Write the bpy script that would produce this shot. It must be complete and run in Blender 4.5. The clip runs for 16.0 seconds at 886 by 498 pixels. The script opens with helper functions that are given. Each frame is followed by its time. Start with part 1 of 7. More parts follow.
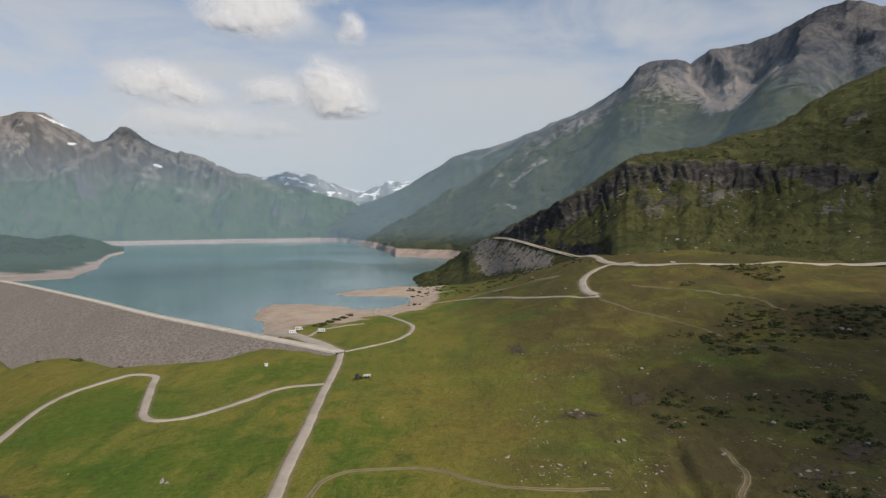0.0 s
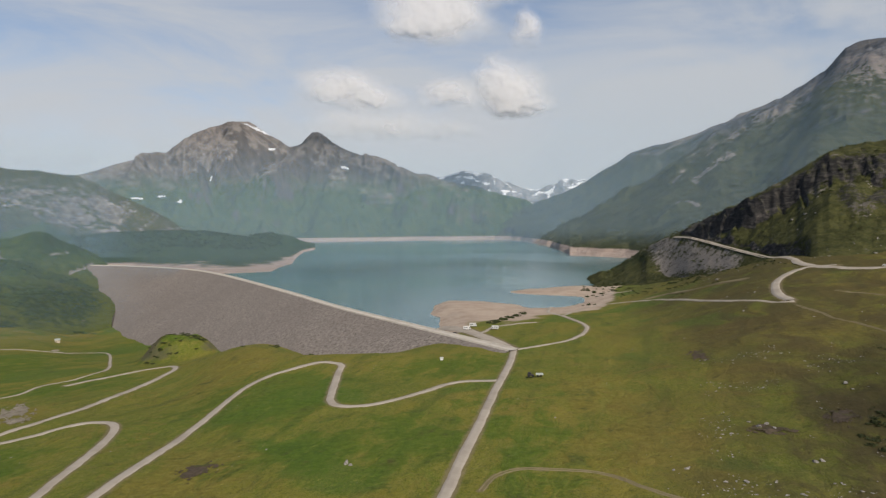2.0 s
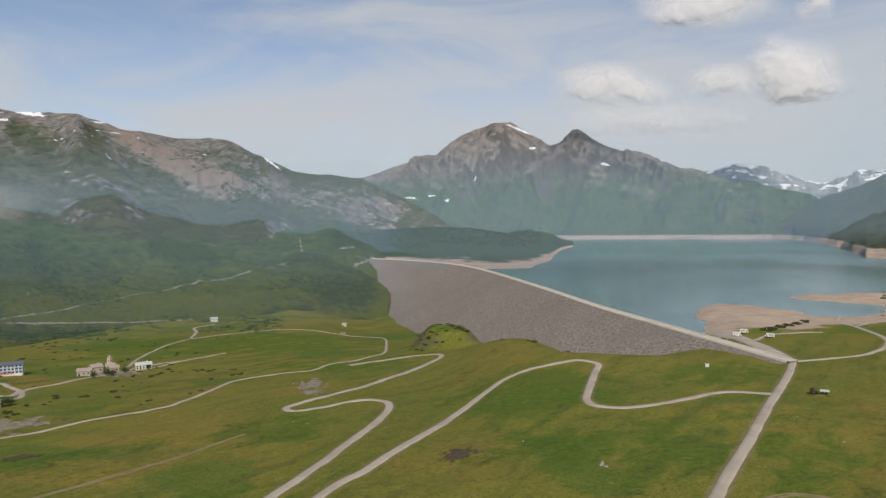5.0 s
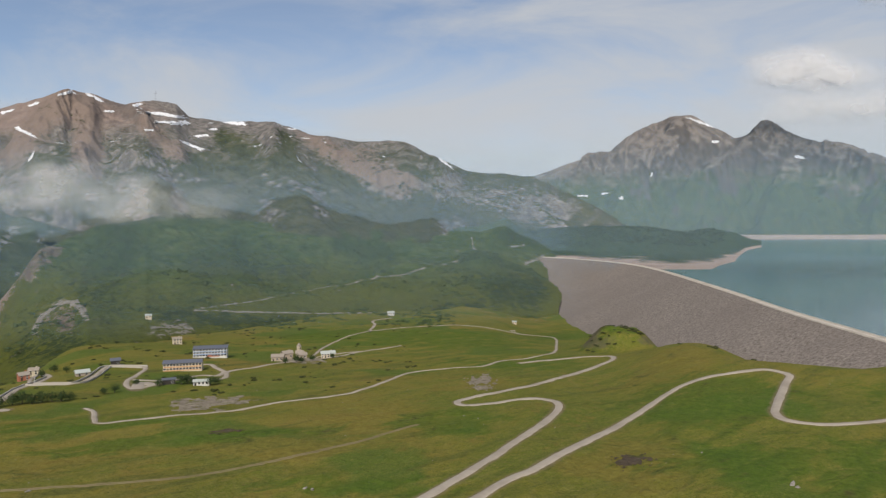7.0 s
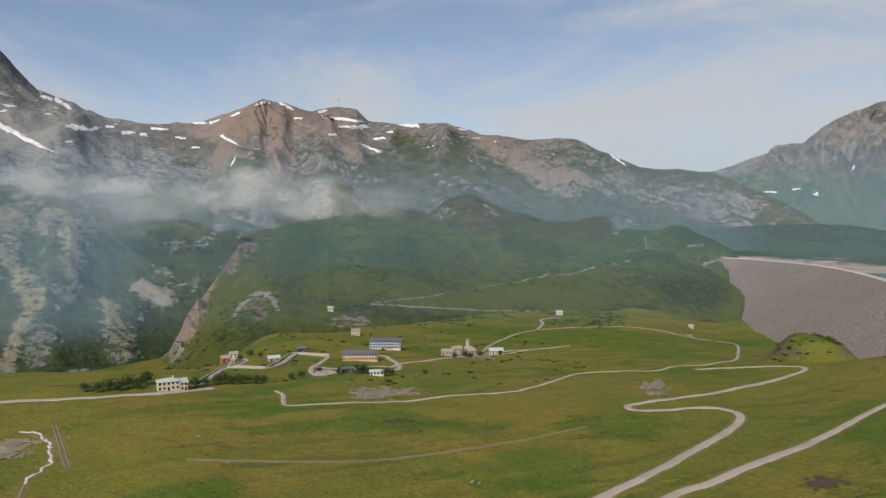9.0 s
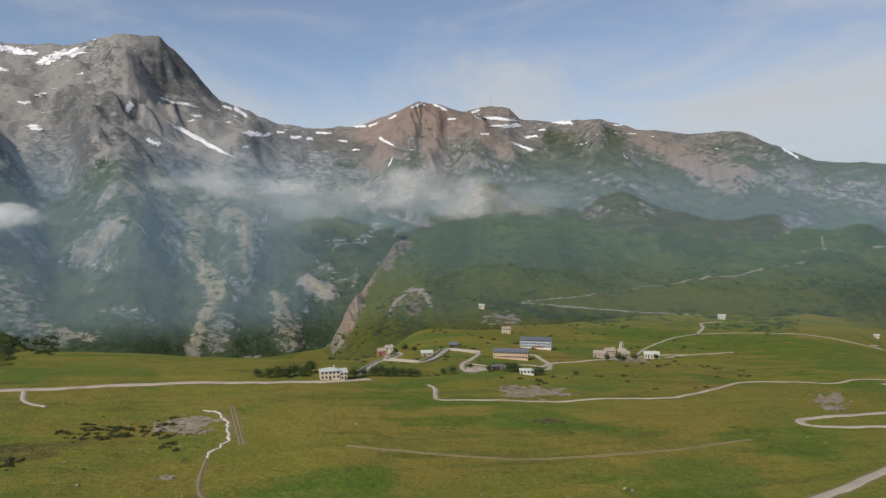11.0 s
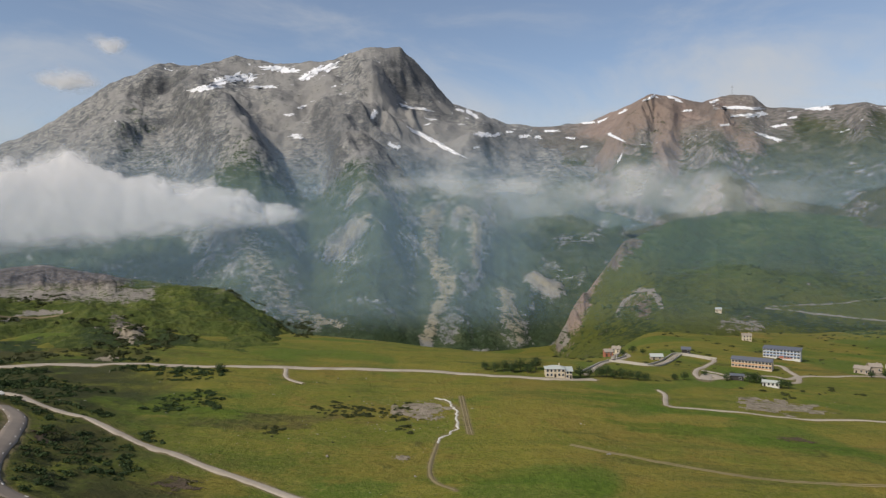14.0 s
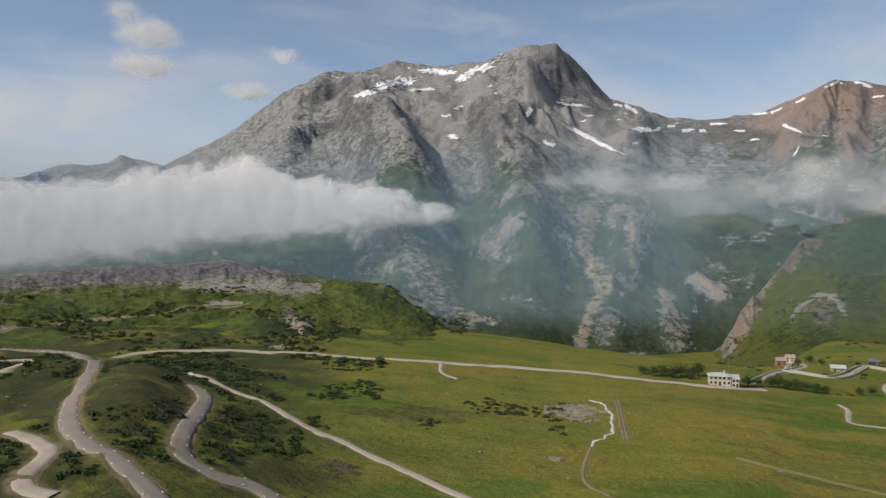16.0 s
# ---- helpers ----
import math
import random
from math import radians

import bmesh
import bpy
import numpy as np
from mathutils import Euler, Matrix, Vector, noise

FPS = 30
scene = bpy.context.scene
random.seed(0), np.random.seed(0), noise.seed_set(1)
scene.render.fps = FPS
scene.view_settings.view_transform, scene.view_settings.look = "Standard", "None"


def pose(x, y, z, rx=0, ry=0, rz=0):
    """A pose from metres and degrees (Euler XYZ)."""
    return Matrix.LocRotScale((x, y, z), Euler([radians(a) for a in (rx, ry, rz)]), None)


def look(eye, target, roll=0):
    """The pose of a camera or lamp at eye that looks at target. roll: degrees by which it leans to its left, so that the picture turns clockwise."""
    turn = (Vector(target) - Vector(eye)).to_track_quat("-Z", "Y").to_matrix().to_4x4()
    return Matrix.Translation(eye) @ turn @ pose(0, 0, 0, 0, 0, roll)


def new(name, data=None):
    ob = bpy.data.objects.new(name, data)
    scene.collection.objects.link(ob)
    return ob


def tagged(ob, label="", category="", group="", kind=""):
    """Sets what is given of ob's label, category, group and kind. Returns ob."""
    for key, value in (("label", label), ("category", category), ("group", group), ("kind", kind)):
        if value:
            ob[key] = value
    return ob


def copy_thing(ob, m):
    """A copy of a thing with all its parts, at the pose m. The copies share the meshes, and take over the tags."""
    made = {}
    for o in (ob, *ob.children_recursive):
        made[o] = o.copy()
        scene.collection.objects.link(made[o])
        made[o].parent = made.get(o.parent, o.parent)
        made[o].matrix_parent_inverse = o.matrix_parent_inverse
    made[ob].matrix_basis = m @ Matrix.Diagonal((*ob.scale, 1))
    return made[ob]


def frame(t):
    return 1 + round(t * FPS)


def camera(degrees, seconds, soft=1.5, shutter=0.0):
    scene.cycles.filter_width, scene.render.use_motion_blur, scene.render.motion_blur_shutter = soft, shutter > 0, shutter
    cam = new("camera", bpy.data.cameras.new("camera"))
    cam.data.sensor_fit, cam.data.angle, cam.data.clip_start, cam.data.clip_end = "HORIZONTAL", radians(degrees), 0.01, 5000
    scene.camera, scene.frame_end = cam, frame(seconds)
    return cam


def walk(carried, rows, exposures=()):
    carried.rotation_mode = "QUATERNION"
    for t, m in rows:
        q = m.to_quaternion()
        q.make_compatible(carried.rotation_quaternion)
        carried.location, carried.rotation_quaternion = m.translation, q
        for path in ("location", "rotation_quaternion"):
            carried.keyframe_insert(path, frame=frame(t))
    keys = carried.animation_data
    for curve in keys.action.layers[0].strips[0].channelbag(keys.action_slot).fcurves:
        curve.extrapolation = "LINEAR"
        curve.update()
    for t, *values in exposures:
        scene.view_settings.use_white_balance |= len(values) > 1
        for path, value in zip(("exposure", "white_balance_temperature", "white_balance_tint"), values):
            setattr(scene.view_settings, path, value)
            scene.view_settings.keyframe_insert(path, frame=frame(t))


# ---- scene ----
# ---------------------------------------------------------------- camera
cam = camera(64.6, 16.0, soft=1.35)
YAWS = [(0.0, 0.0), (0.5, 3.57), (1.0, 7.11), (1.5, 10.62), (2.0, 14.14), (2.5, 17.63), (3.0, 21.1),
        (3.5, 24.59), (4.0, 28.08), (6.5, 45.46), (7.0, 48.94), (7.5, 52.43), (8.0, 55.91), (8.5, 59.37),
        (9.0, 62.67), (11.5, 77.97), (12.0, 80.96), (12.5, 84.01), (13.0, 87.11), (13.5, 90.23),
        (14.0, 93.37), (14.5, 96.52), (15.0, 99.64), (15.5, 102.77), (16.0, 105.92)]
EYE_Z = 85.0
walk(cam, [(t, pose(0.4, 0.3, EYE_Z, 87.85, 0.555, yaw)) for t, yaw in YAWS])

# ---------------------------------------------------------------- light
SUN_AZ, SUN_EL = 222.0, 42.0
world = bpy.data.worlds.new("sky")
scene.world = world
world.use_nodes = True
sun = new("sun", bpy.data.lights.new("sun", "SUN"))
sun.data.energy, sun.data.angle, sun.data.color = 3.8, radians(0.6), (1.0, 0.9, 0.76)
sun_way = Vector((-math.sin(radians(SUN_AZ)) * math.cos(radians(SUN_EL)),
                  math.cos(radians(SUN_AZ)) * math.cos(radians(SUN_EL)), math.sin(radians(SUN_EL))))
sun.matrix_world = look(sun_way * 100, (0, 0, 0))
scene.view_settings.exposure = 0.0


def build_sky():
    """Clear sky light under thin high cloud that thickens towards the horizon."""
    nt = world.node_tree
    nt.nodes.clear()

    def node(kind, **inputs):
        n = nt.nodes.new("ShaderNode" + kind)
        for k, v in inputs.items():
            n.inputs[k].default_value = v
        return n

    out, bg = node("OutputWorld"), node("Background", Strength=0.11)
    sky = node("TexSky")
    sky.sky_type, sky.sun_disc = "NISHITA", False
    sky.sun_elevation, sky.sun_rotation = radians(SUN_EL), radians(-SUN_AZ)
    sky.altitude, sky.dust_density, sky.air_density = 2000, 1.5, 1.0
    tc, sep = node("TexCoord"), node("SeparateXYZ")
    nt.links.new(tc.outputs["Generated"], sep.inputs[0])
    mp = node("Mapping", Scale=(1.6, 1.6, 5.0))
    nt.links.new(tc.outputs["Generated"], mp.inputs[0])
    veil = node("TexNoise", Scale=1.7, Detail=7.0, Roughness=0.58, Distortion=0.7)
    nt.links.new(mp.outputs[0], veil.inputs["Vector"])
    low = node("MapRange", **{"From Min": 0.0, "From Max": 0.34, "To Min": 0.5, "To Max": -0.02})
    nt.links.new(sep.outputs[2], low.inputs["Value"])
    lake = node("MapRange", **{"From Min": -0.3, "From Max": 0.95, "To Min": -0.2, "To Max": 0.03})
    nt.links.new(sep.outputs[1], lake.inputs["Value"])
    gather = node("Math")
    nt.links.new(low.outputs[0], gather.inputs[0])
    nt.links.new(lake.outputs[0], gather.inputs[1])
    add = node("Math")
    nt.links.new(veil.outputs["Fac"], add.inputs[0])
    nt.links.new(gather.outputs[0], add.inputs[1])
    thick = node("MapRange", **{"From Min": 0.37, "From Max": 0.84, "To Min": 0.12, "To Max": 0.92})
    thick.interpolation_type = "SMOOTHSTEP"
    nt.links.new(add.outputs[0], thick.inputs["Value"])
    mix = node("Mix")
    mix.data_type = "RGBA"
    mix.inputs[7].default_value = (5.0, 5.12, 5.3, 1)
    nt.links.new(thick.outputs[0], mix.inputs[0])
    nt.links.new(sky.outputs[0], mix.inputs[6])
    nt.links.new(mix.outputs[2], bg.inputs[0])
    nt.links.new(bg.outputs[0], out.inputs[0])


build_sky()
# ---------------------------------------------------------------- land forms
D2R = math.pi / 180
PERM = np.random.RandomState(7).permutation(256)
GRAD = np.stack([np.cos(np.arange(16) * math.pi / 8), np.sin(np.arange(16) * math.pi / 8)], 1)


def perlin(x, y, seed=0):
    xi, yi = np.floor(x).astype(np.int64), np.floor(y).astype(np.int64)
    fx, fy = x - xi, y - yi
    u, v = fx * fx * fx * (fx * (fx * 6 - 15) + 10), fy * fy * fy * (fy * (fy * 6 - 15) + 10)

    def corner(i, j):
        g = GRAD[PERM[(PERM[(xi + i + seed * 37) & 255] + yi + j) & 255] & 15]
        return g[..., 0] * (fx - i) + g[..., 1] * (fy - j)

    a, b, c, d = corner(0, 0), corner(1, 0), corner(0, 1), corner(1, 1)
    return 1.5 * ((a + (b - a) * u) * (1 - v) + (c + (d - c) * u) * v)


def fbm(x, y, size, octaves=5, seed=0, gain=0.5):
    total, amp, norm = 0.0, 1.0, 0.0
    for k in range(octaves):
        total = total + amp * perlin(x / size, y / size, seed + k)
        norm, amp, size = norm + amp, amp * gain, size / 2.03
    return total / norm


def ridged(x, y, size, octaves=5, seed=0, gain=0.55):
    total, amp, norm = 0.0, 1.0, 0.0
    for k in range(octaves):
        total = total + amp * (1 - np.abs(perlin(x / size, y / size, seed + k)) * 1.6)
        norm, amp, size = norm + amp, amp * gain, size / 2.1
    return total / norm - 0.5


def smooth(a, b, x):
    t = np.clip((x - a) / (b - a), 0, 1)
    return t * t * (3 - 2 * t)


def cubic(xk, yk, x):
    """Smooth curve through rising knots xk; yk has one row for each knot."""
    xk = np.asarray(xk, float)
    n = len(xk)
    x = np.clip(x, xk[0], xk[-1])
    i = np.clip(np.searchsorted(xk, x, side="right") - 1, 0, n - 2)
    h = xk[i + 1] - xk[i]
    t = (x - xk[i]) / h
    m = np.empty_like(yk, dtype=float)
    shape = (n - 1,) + (1,) * (yk.ndim - 1)
    d = (yk[1:] - yk[:-1]) / (xk[1:] - xk[:-1]).reshape(shape)
    m[0], m[-1] = d[0], d[-1]
    m[1:-1] = np.where(d[1:] * d[:-1] > 0, (d[1:] + d[:-1]) / 2, 0)
    if yk.ndim == 1:
        y0, y1, m0, m1 = yk[i], yk[i + 1], m[i], m[i + 1]
    else:
        k = np.arange(len(x))
        y0, y1, m0, m1 = yk[i, k], yk[i + 1, k], m[i, k], m[i + 1, k]
    t2, t3 = t * t, t * t * t
    return (2 * t3 - 3 * t2 + 1) * y0 + (t3 - 2 * t2 + t) * h * m0 + (3 * t2 - 2 * t3) * y1 + (t3 - t2) * h * m1


# height of the pass meadow (m over the dam's crest): one row for each bearing (degrees, to the left of the start)
GROUND_R = [100, 250, 400, 480, 560, 750, 1000, 1400]
GROUND_ROWS = {
    -35: [5, 5, 18, 26, 35, 52, 90, 120],
    -12: [0, 2, 15, 24, 33, 48, 40, 20],
    -2: [0, 1, 5, 6, 6, 4, 2, -30],
    7: [0, 0, 0, 0, -1, -9, -28, -45],
    13: [0, 0, -1, -2, -4, -8, -22, -45],
    22: [0, 0, -2, -4, -30, -45, -55, -60],
    29: [0, -1, -4, -5, -8, -48, -56, -60],
    35: [0, -3, -12, -17, -22, -47, -68, -75],
    41: [0, -3, -12, -18, -24, -46, -72, -80],
    46: [0, -4, -13, -19, -25, -41, -52, -55],
    50: [0, -4, -13, -20, -26, -40, -47, -50],
    65: [0, -4, -12, -17, -23, -38, -50, -60],
    76: [0, -2, -8, -13, -18, -30, -70, -110],
    84: [0, 0, -4, -9, -24, -80, -120, -150],
    100: [0, 0, 0, -1, -8, -60, -120, -150],
    115: [3, 6, 5, 6, 6, -10, -50, -80],
    132: [22, 22, 14, 13, 10, 0, -30, -60],
}
GROUND_AZ = sorted(GROUND_ROWS) + [325]
GROUND_Z = np.array([GROUND_ROWS[a] for a in sorted(GROUND_ROWS)] + [GROUND_ROWS[-35]], float)


def polar(x, y):
    az = np.degrees(np.arctan2(-x, y))
    return np.where(az < -35, az + 360, az), np.hypot(x, y)


def ground_base(x, y):
    x, y = np.atleast_1d(np.asarray(x, float)).ravel(), np.atleast_1d(np.asarray(y, float)).ravel()
    az, r = polar(x, y)
    rows = np.stack([cubic(GROUND_R, row, r) for row in GROUND_Z])
    return cubic(GROUND_AZ, rows, az)


def ground_z(x, y):
    """Height of the ground sheet, with its hummocks."""
    x, y = np.atleast_1d(np.asarray(x, float)).ravel(), np.atleast_1d(np.asarray(y, float)).ravel()
    az, r = polar(x, y)
    rough = 0.5 + smooth(0, -25, np.where(az > 200, az - 360, az)) * 1.0 + smooth(105, 125, az) * smooth(300, 200, az)
    z = ground_base(x, y) + fbm(x, y, 90, 5, 3) * 3.2 * rough
    # silt bar in the lake
    z = z + 18 * np.exp(-(((x + 105) / 80) ** 2 + ((y - 985) / 95) ** 2) ** 1.5)
    z = z + 3.2 * np.exp(-(((x + 185) / 90) ** 2 + ((y - 800) / 110) ** 2) ** 2)
    # rocky knoll at the dam's foot
    d = np.hypot(x + 394 + 0.4 * (y - 566), (y - 566) * 0.8) / 35
    z = z + 21 * np.exp(-d ** 5) * (1 + 0.35 * fbm(x, y, 24, 3, 6))
    # humps between the hairpin roads
    for hx, hy, tall, wide in ((-216, -184, 7.0, 20), (-246, -208, 7.5, 24), (-192, -166, 4.0, 14), (-262, -262, 6.0, 26)):
        z = z + tall * np.exp(-(((x - hx) ** 2 + (y - hy) ** 2) / wide ** 2) ** 1.4)
    return z + fbm(x, y, 30, 3, 5) * 1.3 * rough + fbm(x, y, 11, 3, 9) * 0.6 * rough


class Landform:
    """A hill or mountain: contour lines from foot to crest, each as bearing: (distance, height angle seen from the eye)."""

    def __init__(self, lines, back=0.55, relief=40, grain=260, jag=0.12, jag_size=1.2, ribs=(), seed=1, sharp=1.0, ledge=0.25, bench=None):
        self.lines = [(np.array(sorted(l)), np.array([l[a][0] for a in sorted(l)], float),
                       np.array([l[a][1] for a in sorted(l)], float)) for l in lines]
        self.back, self.relief, self.grain, self.jag, self.jag_size = back, relief, grain, jag, jag_size
        self.ribs, self.seed, self.sharp, self.ledge, self.bench = ribs, seed, sharp, ledge, bench

    def height(self, x, y, key=None):
        """Height of the slope; with a key, also the ground cover of its strokes."""
        az = np.degrees(np.arctan2(-x, y))
        lo = self.lines[-1][0][0] - 40
        az = np.where(az < lo, az + 360, az)
        r = np.hypot(x, y)
        rs, zs = [], []
        for k, (a, d, e) in enumerate(self.lines):
            rk = np.interp(az, a, d)
            ek = np.interp(az, a, e)
            if k == len(self.lines) - 1:
                ek = ek + fbm(az, az * 0 + 3.3 * self.seed, self.jag_size, 4, self.seed) * self.jag
            elif k:
                rk = rk + fbm(x, y, 180, 3, self.seed + 5) * 0.05 * rk
                ek = ek + fbm(az, az * 0 + 7.7 * k + self.seed, 2.5, 3, self.seed + 20 + k, 0.5) * (self.ledge[k - 1] if isinstance(self.ledge, tuple) else self.ledge)
            rs.append(rk)
            zs.append(EYE_Z + rk * np.tan(ek * D2R))
        for k in range(1, len(rs)):
            rs[k] = np.maximum(rs[k], rs[k - 1] + 5)
        z = zs[0] + (r - rs[0]) * 0.3
        u = np.zeros_like(r)
        n = len(rs) - 1
        for k in range(n):
            s = (r - rs[k]) / (rs[k + 1] - rs[k])
            inside = (s >= 0) & (s <= 1)
            z = np.where(inside, zs[k] + (zs[k + 1] - zs[k]) * np.clip(s, 0, 1) ** self.sharp, z)
            u = np.where(inside, (k + s) / n, u)
        behind = r > rs[-1]
        z = np.where(behind, zs[-1] - (r - rs[-1]) * self.back, z)
        u = np.where(behind, 1, u)
        depth = rs[-1] - rs[0]
        span = zs[-1] - zs[0]
        window = np.clip(u * 5, 0, 1) * (0.22 + 0.78 * np.clip((1 - u) * 5, 0, 1))
        calm = 1.0
        if key:
            rise, cover = stroke_fields(key, az, np.degrees(np.arctan2(z - EYE_Z, r)))
            z = z + rise * np.clip(u * 5, 0, 1) * np.clip((1 - u) * 7, 0, 1)
            calm = 1 - 0.75 * np.clip(cover["scree"] + cover["brown"] * 0.6, 0, 1)
        z = z + ridged(x + fbm(x, y, 300, 2, 4) * 90, y, self.grain, 6, self.seed) * self.relief * window * calm
        for top, foot, width, bulge in self.ribs:
            line = foot + (top - foot) * u
            off = (az - line + fbm(r, az * 40, 160, 3, 8) * 0.8) / (width * (1.25 - 0.7 * u))
            z = z + bulge * span * np.maximum(0, 1 - off * off) ** 2 * np.clip(u * 4, 0, 1) * np.clip((1 - u) * 2.2, 0, 1)
        if self.bench:
            # level shelf cut into the slope for a road: bearing: (distance, height angle)
            a = np.array(sorted(self.bench))
            rb = np.interp(az, a, [self.bench[k][0] for k in a])
            zb = EYE_Z + rb * np.tan(np.interp(az, a, [self.bench[k][1] for k in a]) * D2R)
            off = r - rb
            on = (az > a[0]) & (az < a[-1])
            talus = np.maximum(zs[0], zb - 0.5 * np.maximum(0, -off - 9))
            near = talus + (np.minimum(z, talus) - talus) * 0.25
            near = np.where(off > -9, zb, near)
            far = zb + (z - zb) * smooth(8, 26, off)
            w = smooth(a[-1], a[-1] - 1.8, az) * smooth(a[0], a[0] + 0.8, az)
            z = np.where(on & (off > -130), z + w * (np.where(off < 0, near, far) - z), z)
        return (z, cover) if key else z


STROKES = {}
COVERS = ("bare", "scree", "wood", "brown")


def stroke(form, cover, half, lift, weight, *points):
    """A rib, gully or patch of cover on a slope: half width (degrees), rise (m), weight, then its line as bearing, height angle."""
    STROKES.setdefault(form, []).append((cover, half, lift, weight, np.array(points, float)))


def stroke_fields(form, az, el):
    """Rise and ground cover that the strokes of a form give at each bearing and height angle."""
    shape = az.shape
    az, el = az.ravel(), el.ravel()
    rise = np.zeros(az.size)
    cover = {k: np.zeros(az.size) for k in COVERS}
    n1, n2 = fbm(az, el, 1.1, 5, 44, 0.62), fbm(az + 50, el, 1.1, 5, 45, 0.62)
    for kind, half, lift, weight, pts in STROKES.get(form, []):
        reach = half * 1.5
        i = np.flatnonzero((az > pts[:, 0].min() - reach) & (az < pts[:, 0].max() + reach) & (el > pts[:, 1].min() - reach) & (el < pts[:, 1].max() + reach))
        if not len(i):
            continue
        sway = min(0.5, half * 0.8)
        px, py = az[i] + n1[i] * sway, el[i] + n2[i] * sway
        d = np.full(len(i), 1e9)
        for (ax, ay), (bx, by) in zip(pts[:-1], pts[1:]):
            k = np.clip(((px - ax) * (bx - ax) + (py - ay) * (by - ay)) / ((bx - ax) ** 2 + (by - ay) ** 2), 0, 1)
            d = np.minimum(d, np.hypot(px - ax - k * (bx - ax), py - ay - k * (by - ay)))
        d = d / half
        if lift:
            c = np.clip(1.15 - d, 0, 1)
            rise[i] += lift * (c * c * (1.6 - 0.6 * c))
        if kind:
            m = weight * np.clip(1.5 - d * 1.15, 0, 1)
            if kind in ("rock", "grass"):
                old = cover["bare"][i]
                m = m if kind == "rock" else -m
                cover["bare"][i] = np.where(np.abs(m) > 0.02, old * (1 - np.abs(m)) + m, old)
            else:
                cover[kind][i] = np.maximum(cover[kind][i], m)
    return rise.reshape(shape), {k: v.reshape(shape) for k, v in cover.items()}


stroke("high_mountain", "", 3.09, 62, 0, (113.4, 9.8), (112.7, 8.0), (110.6, 5.9), (108.3, 3.2))
stroke("high_mountain", "", 2.47, -39, 0, (111.4, 9.1), (109.3, 7.7), (107.6, 4.8))
stroke("high_mountain", "", 2.47, 46, 0, (116.4, 11.7), (116.6, 9.3), (118.1, 6.8), (119.7, 4.6))
stroke("high_mountain", "", 1.65, -29, 0, (114.3, 11.3), (114.1, 9.4), (116.5, 6.4))
# rock cover of these two also darkens ridge faces lying in shadow
stroke("high_mountain", "rock", 1.65, 0, 0.6, (115.8, 11.0), (113.9, 9.7))
stroke("high_mountain", "rock", 1.07, 0, 0.7, (112.5, 9.3), (109.7, 7.0))
stroke("high_mountain", "rock", 2.06, 39, 0.8, (97.0, 13.4), (97.5, 11.1), (98.4, 9.7))
stroke("high_mountain", "rock", 2.06, 0, 0.8, (95.7, 11.9), (92.9, 9.5))
stroke("high_mountain", "", 1.23, 30, 0, (100.0, 12.8), (99.7, 11.1), (99.1, 9.5))
stroke("high_mountain", "scree", 1.98, 0, 1, (98.2, 8.4), (95.7, 7.0), (92.5, 5.9))
stroke("high_mountain", "scree", 1.73, 0, 0.9, (103.0, 10.4), (104.8, 9.5), (106.6, 7.0), (108.0, 5.0))
stroke("high_mountain", "scree", 1.48, 0, 0.7, (106.6, 11.0), (102.5, 11.5))
stroke("high_mountain", "rock", 1.81, 49, 0.9, (103.0, 8.2), (102.4, 6.2), (101.3, 4.1))
stroke("high_mountain", "rock", 0.99, 30, 0.9, (100.1, 6.9), (98.7, 5.7))
stroke("high_mountain", "", 0.99, -30, 0, (98.2, 7.3), (99.4, 4.8))
stroke("high_mountain", "rock", 0.58, 26, 1, (97.9, 7.3), (97.2, 6.6))
stroke("high_mountain", "rock", 0.49, 24, 1, (95.9, 8.6), (95.5, 7.7))
stroke("high_mountain", "rock", 1.23, 14, 0.7, (106.7, 3.0), (103.1, 2.8), (99.4, 3.9), (95.7, 4.6), (91.1, 5.6), (86.6, 6.0))
stroke("high_mountain", "grass", 1.07, 0, 0.3, (116.5, 7.2), (117.7, 5.5), (114.9, 4.7))
stroke("high_mountain", "grass", 0.91, 0, 0.3, (103.0, 9.1), (100.3, 9.3))
stroke("high_mountain", "rock", 1.23, 20, 0.7, (89.8, 6.9), (86.2, 6.4), (83.1, 6.5))
stroke("high_mountain", "grass", 3.09, 0, 1.0, (110.3, -0.9), (102.2, -0.1), (98.7, -2.0), (97.8, -5.7), (100.6, -7.4))
stroke("high_mountain", "grass", 2.26, 0, 1.0, (103.2, -5.5), (106.2, -4.5))
stroke("high_mountain", "grass", 1.98, 0, 1.0, (97.0, -7.5), (97.0, -9.8))
stroke("high_mountain", "grass", 2.47, 0, 1.0, (86.7, 0.6), (87.7, -2.1), (88.6, -4.9))
stroke("high_mountain", "grass", 2.06, 0, 1.0, (83.1, -1.2), (82.2, 1.5), (79.5, 1.0))
stroke("high_mountain", "wood", 1.4, -18, 0.8, (89.5, -0.7), (89.3, -4.0), (90.9, -6.7), (90.7, -9.9))
stroke("high_mountain", "wood", 1.07, -12, 0.8, (85.4, -5.8), (85.9, -8.1), (86.3, -10.6))
stroke("high_mountain", "wood", 0.99, -6, 0.9, (102.4, -8.7), (99.3, -9.5), (96.5, -10.5))
stroke("high_mountain", "wood", 0.91, 0, 0.8, (92.4, -11.2), (89.6, -10.6), (87.7, -11.3))
stroke("high_mountain", "wood", 0.99, -9, 0.5, (96.9, -3.9), (97.9, -7.5))
stroke("high_mountain", "rock", 1.07, 10, 0.74, (94.1, 0.7), (94.6, -2.1), (93.9, -3.9), (93.0, -5.8), (94.0, -7.6), (94.7, -9.4))
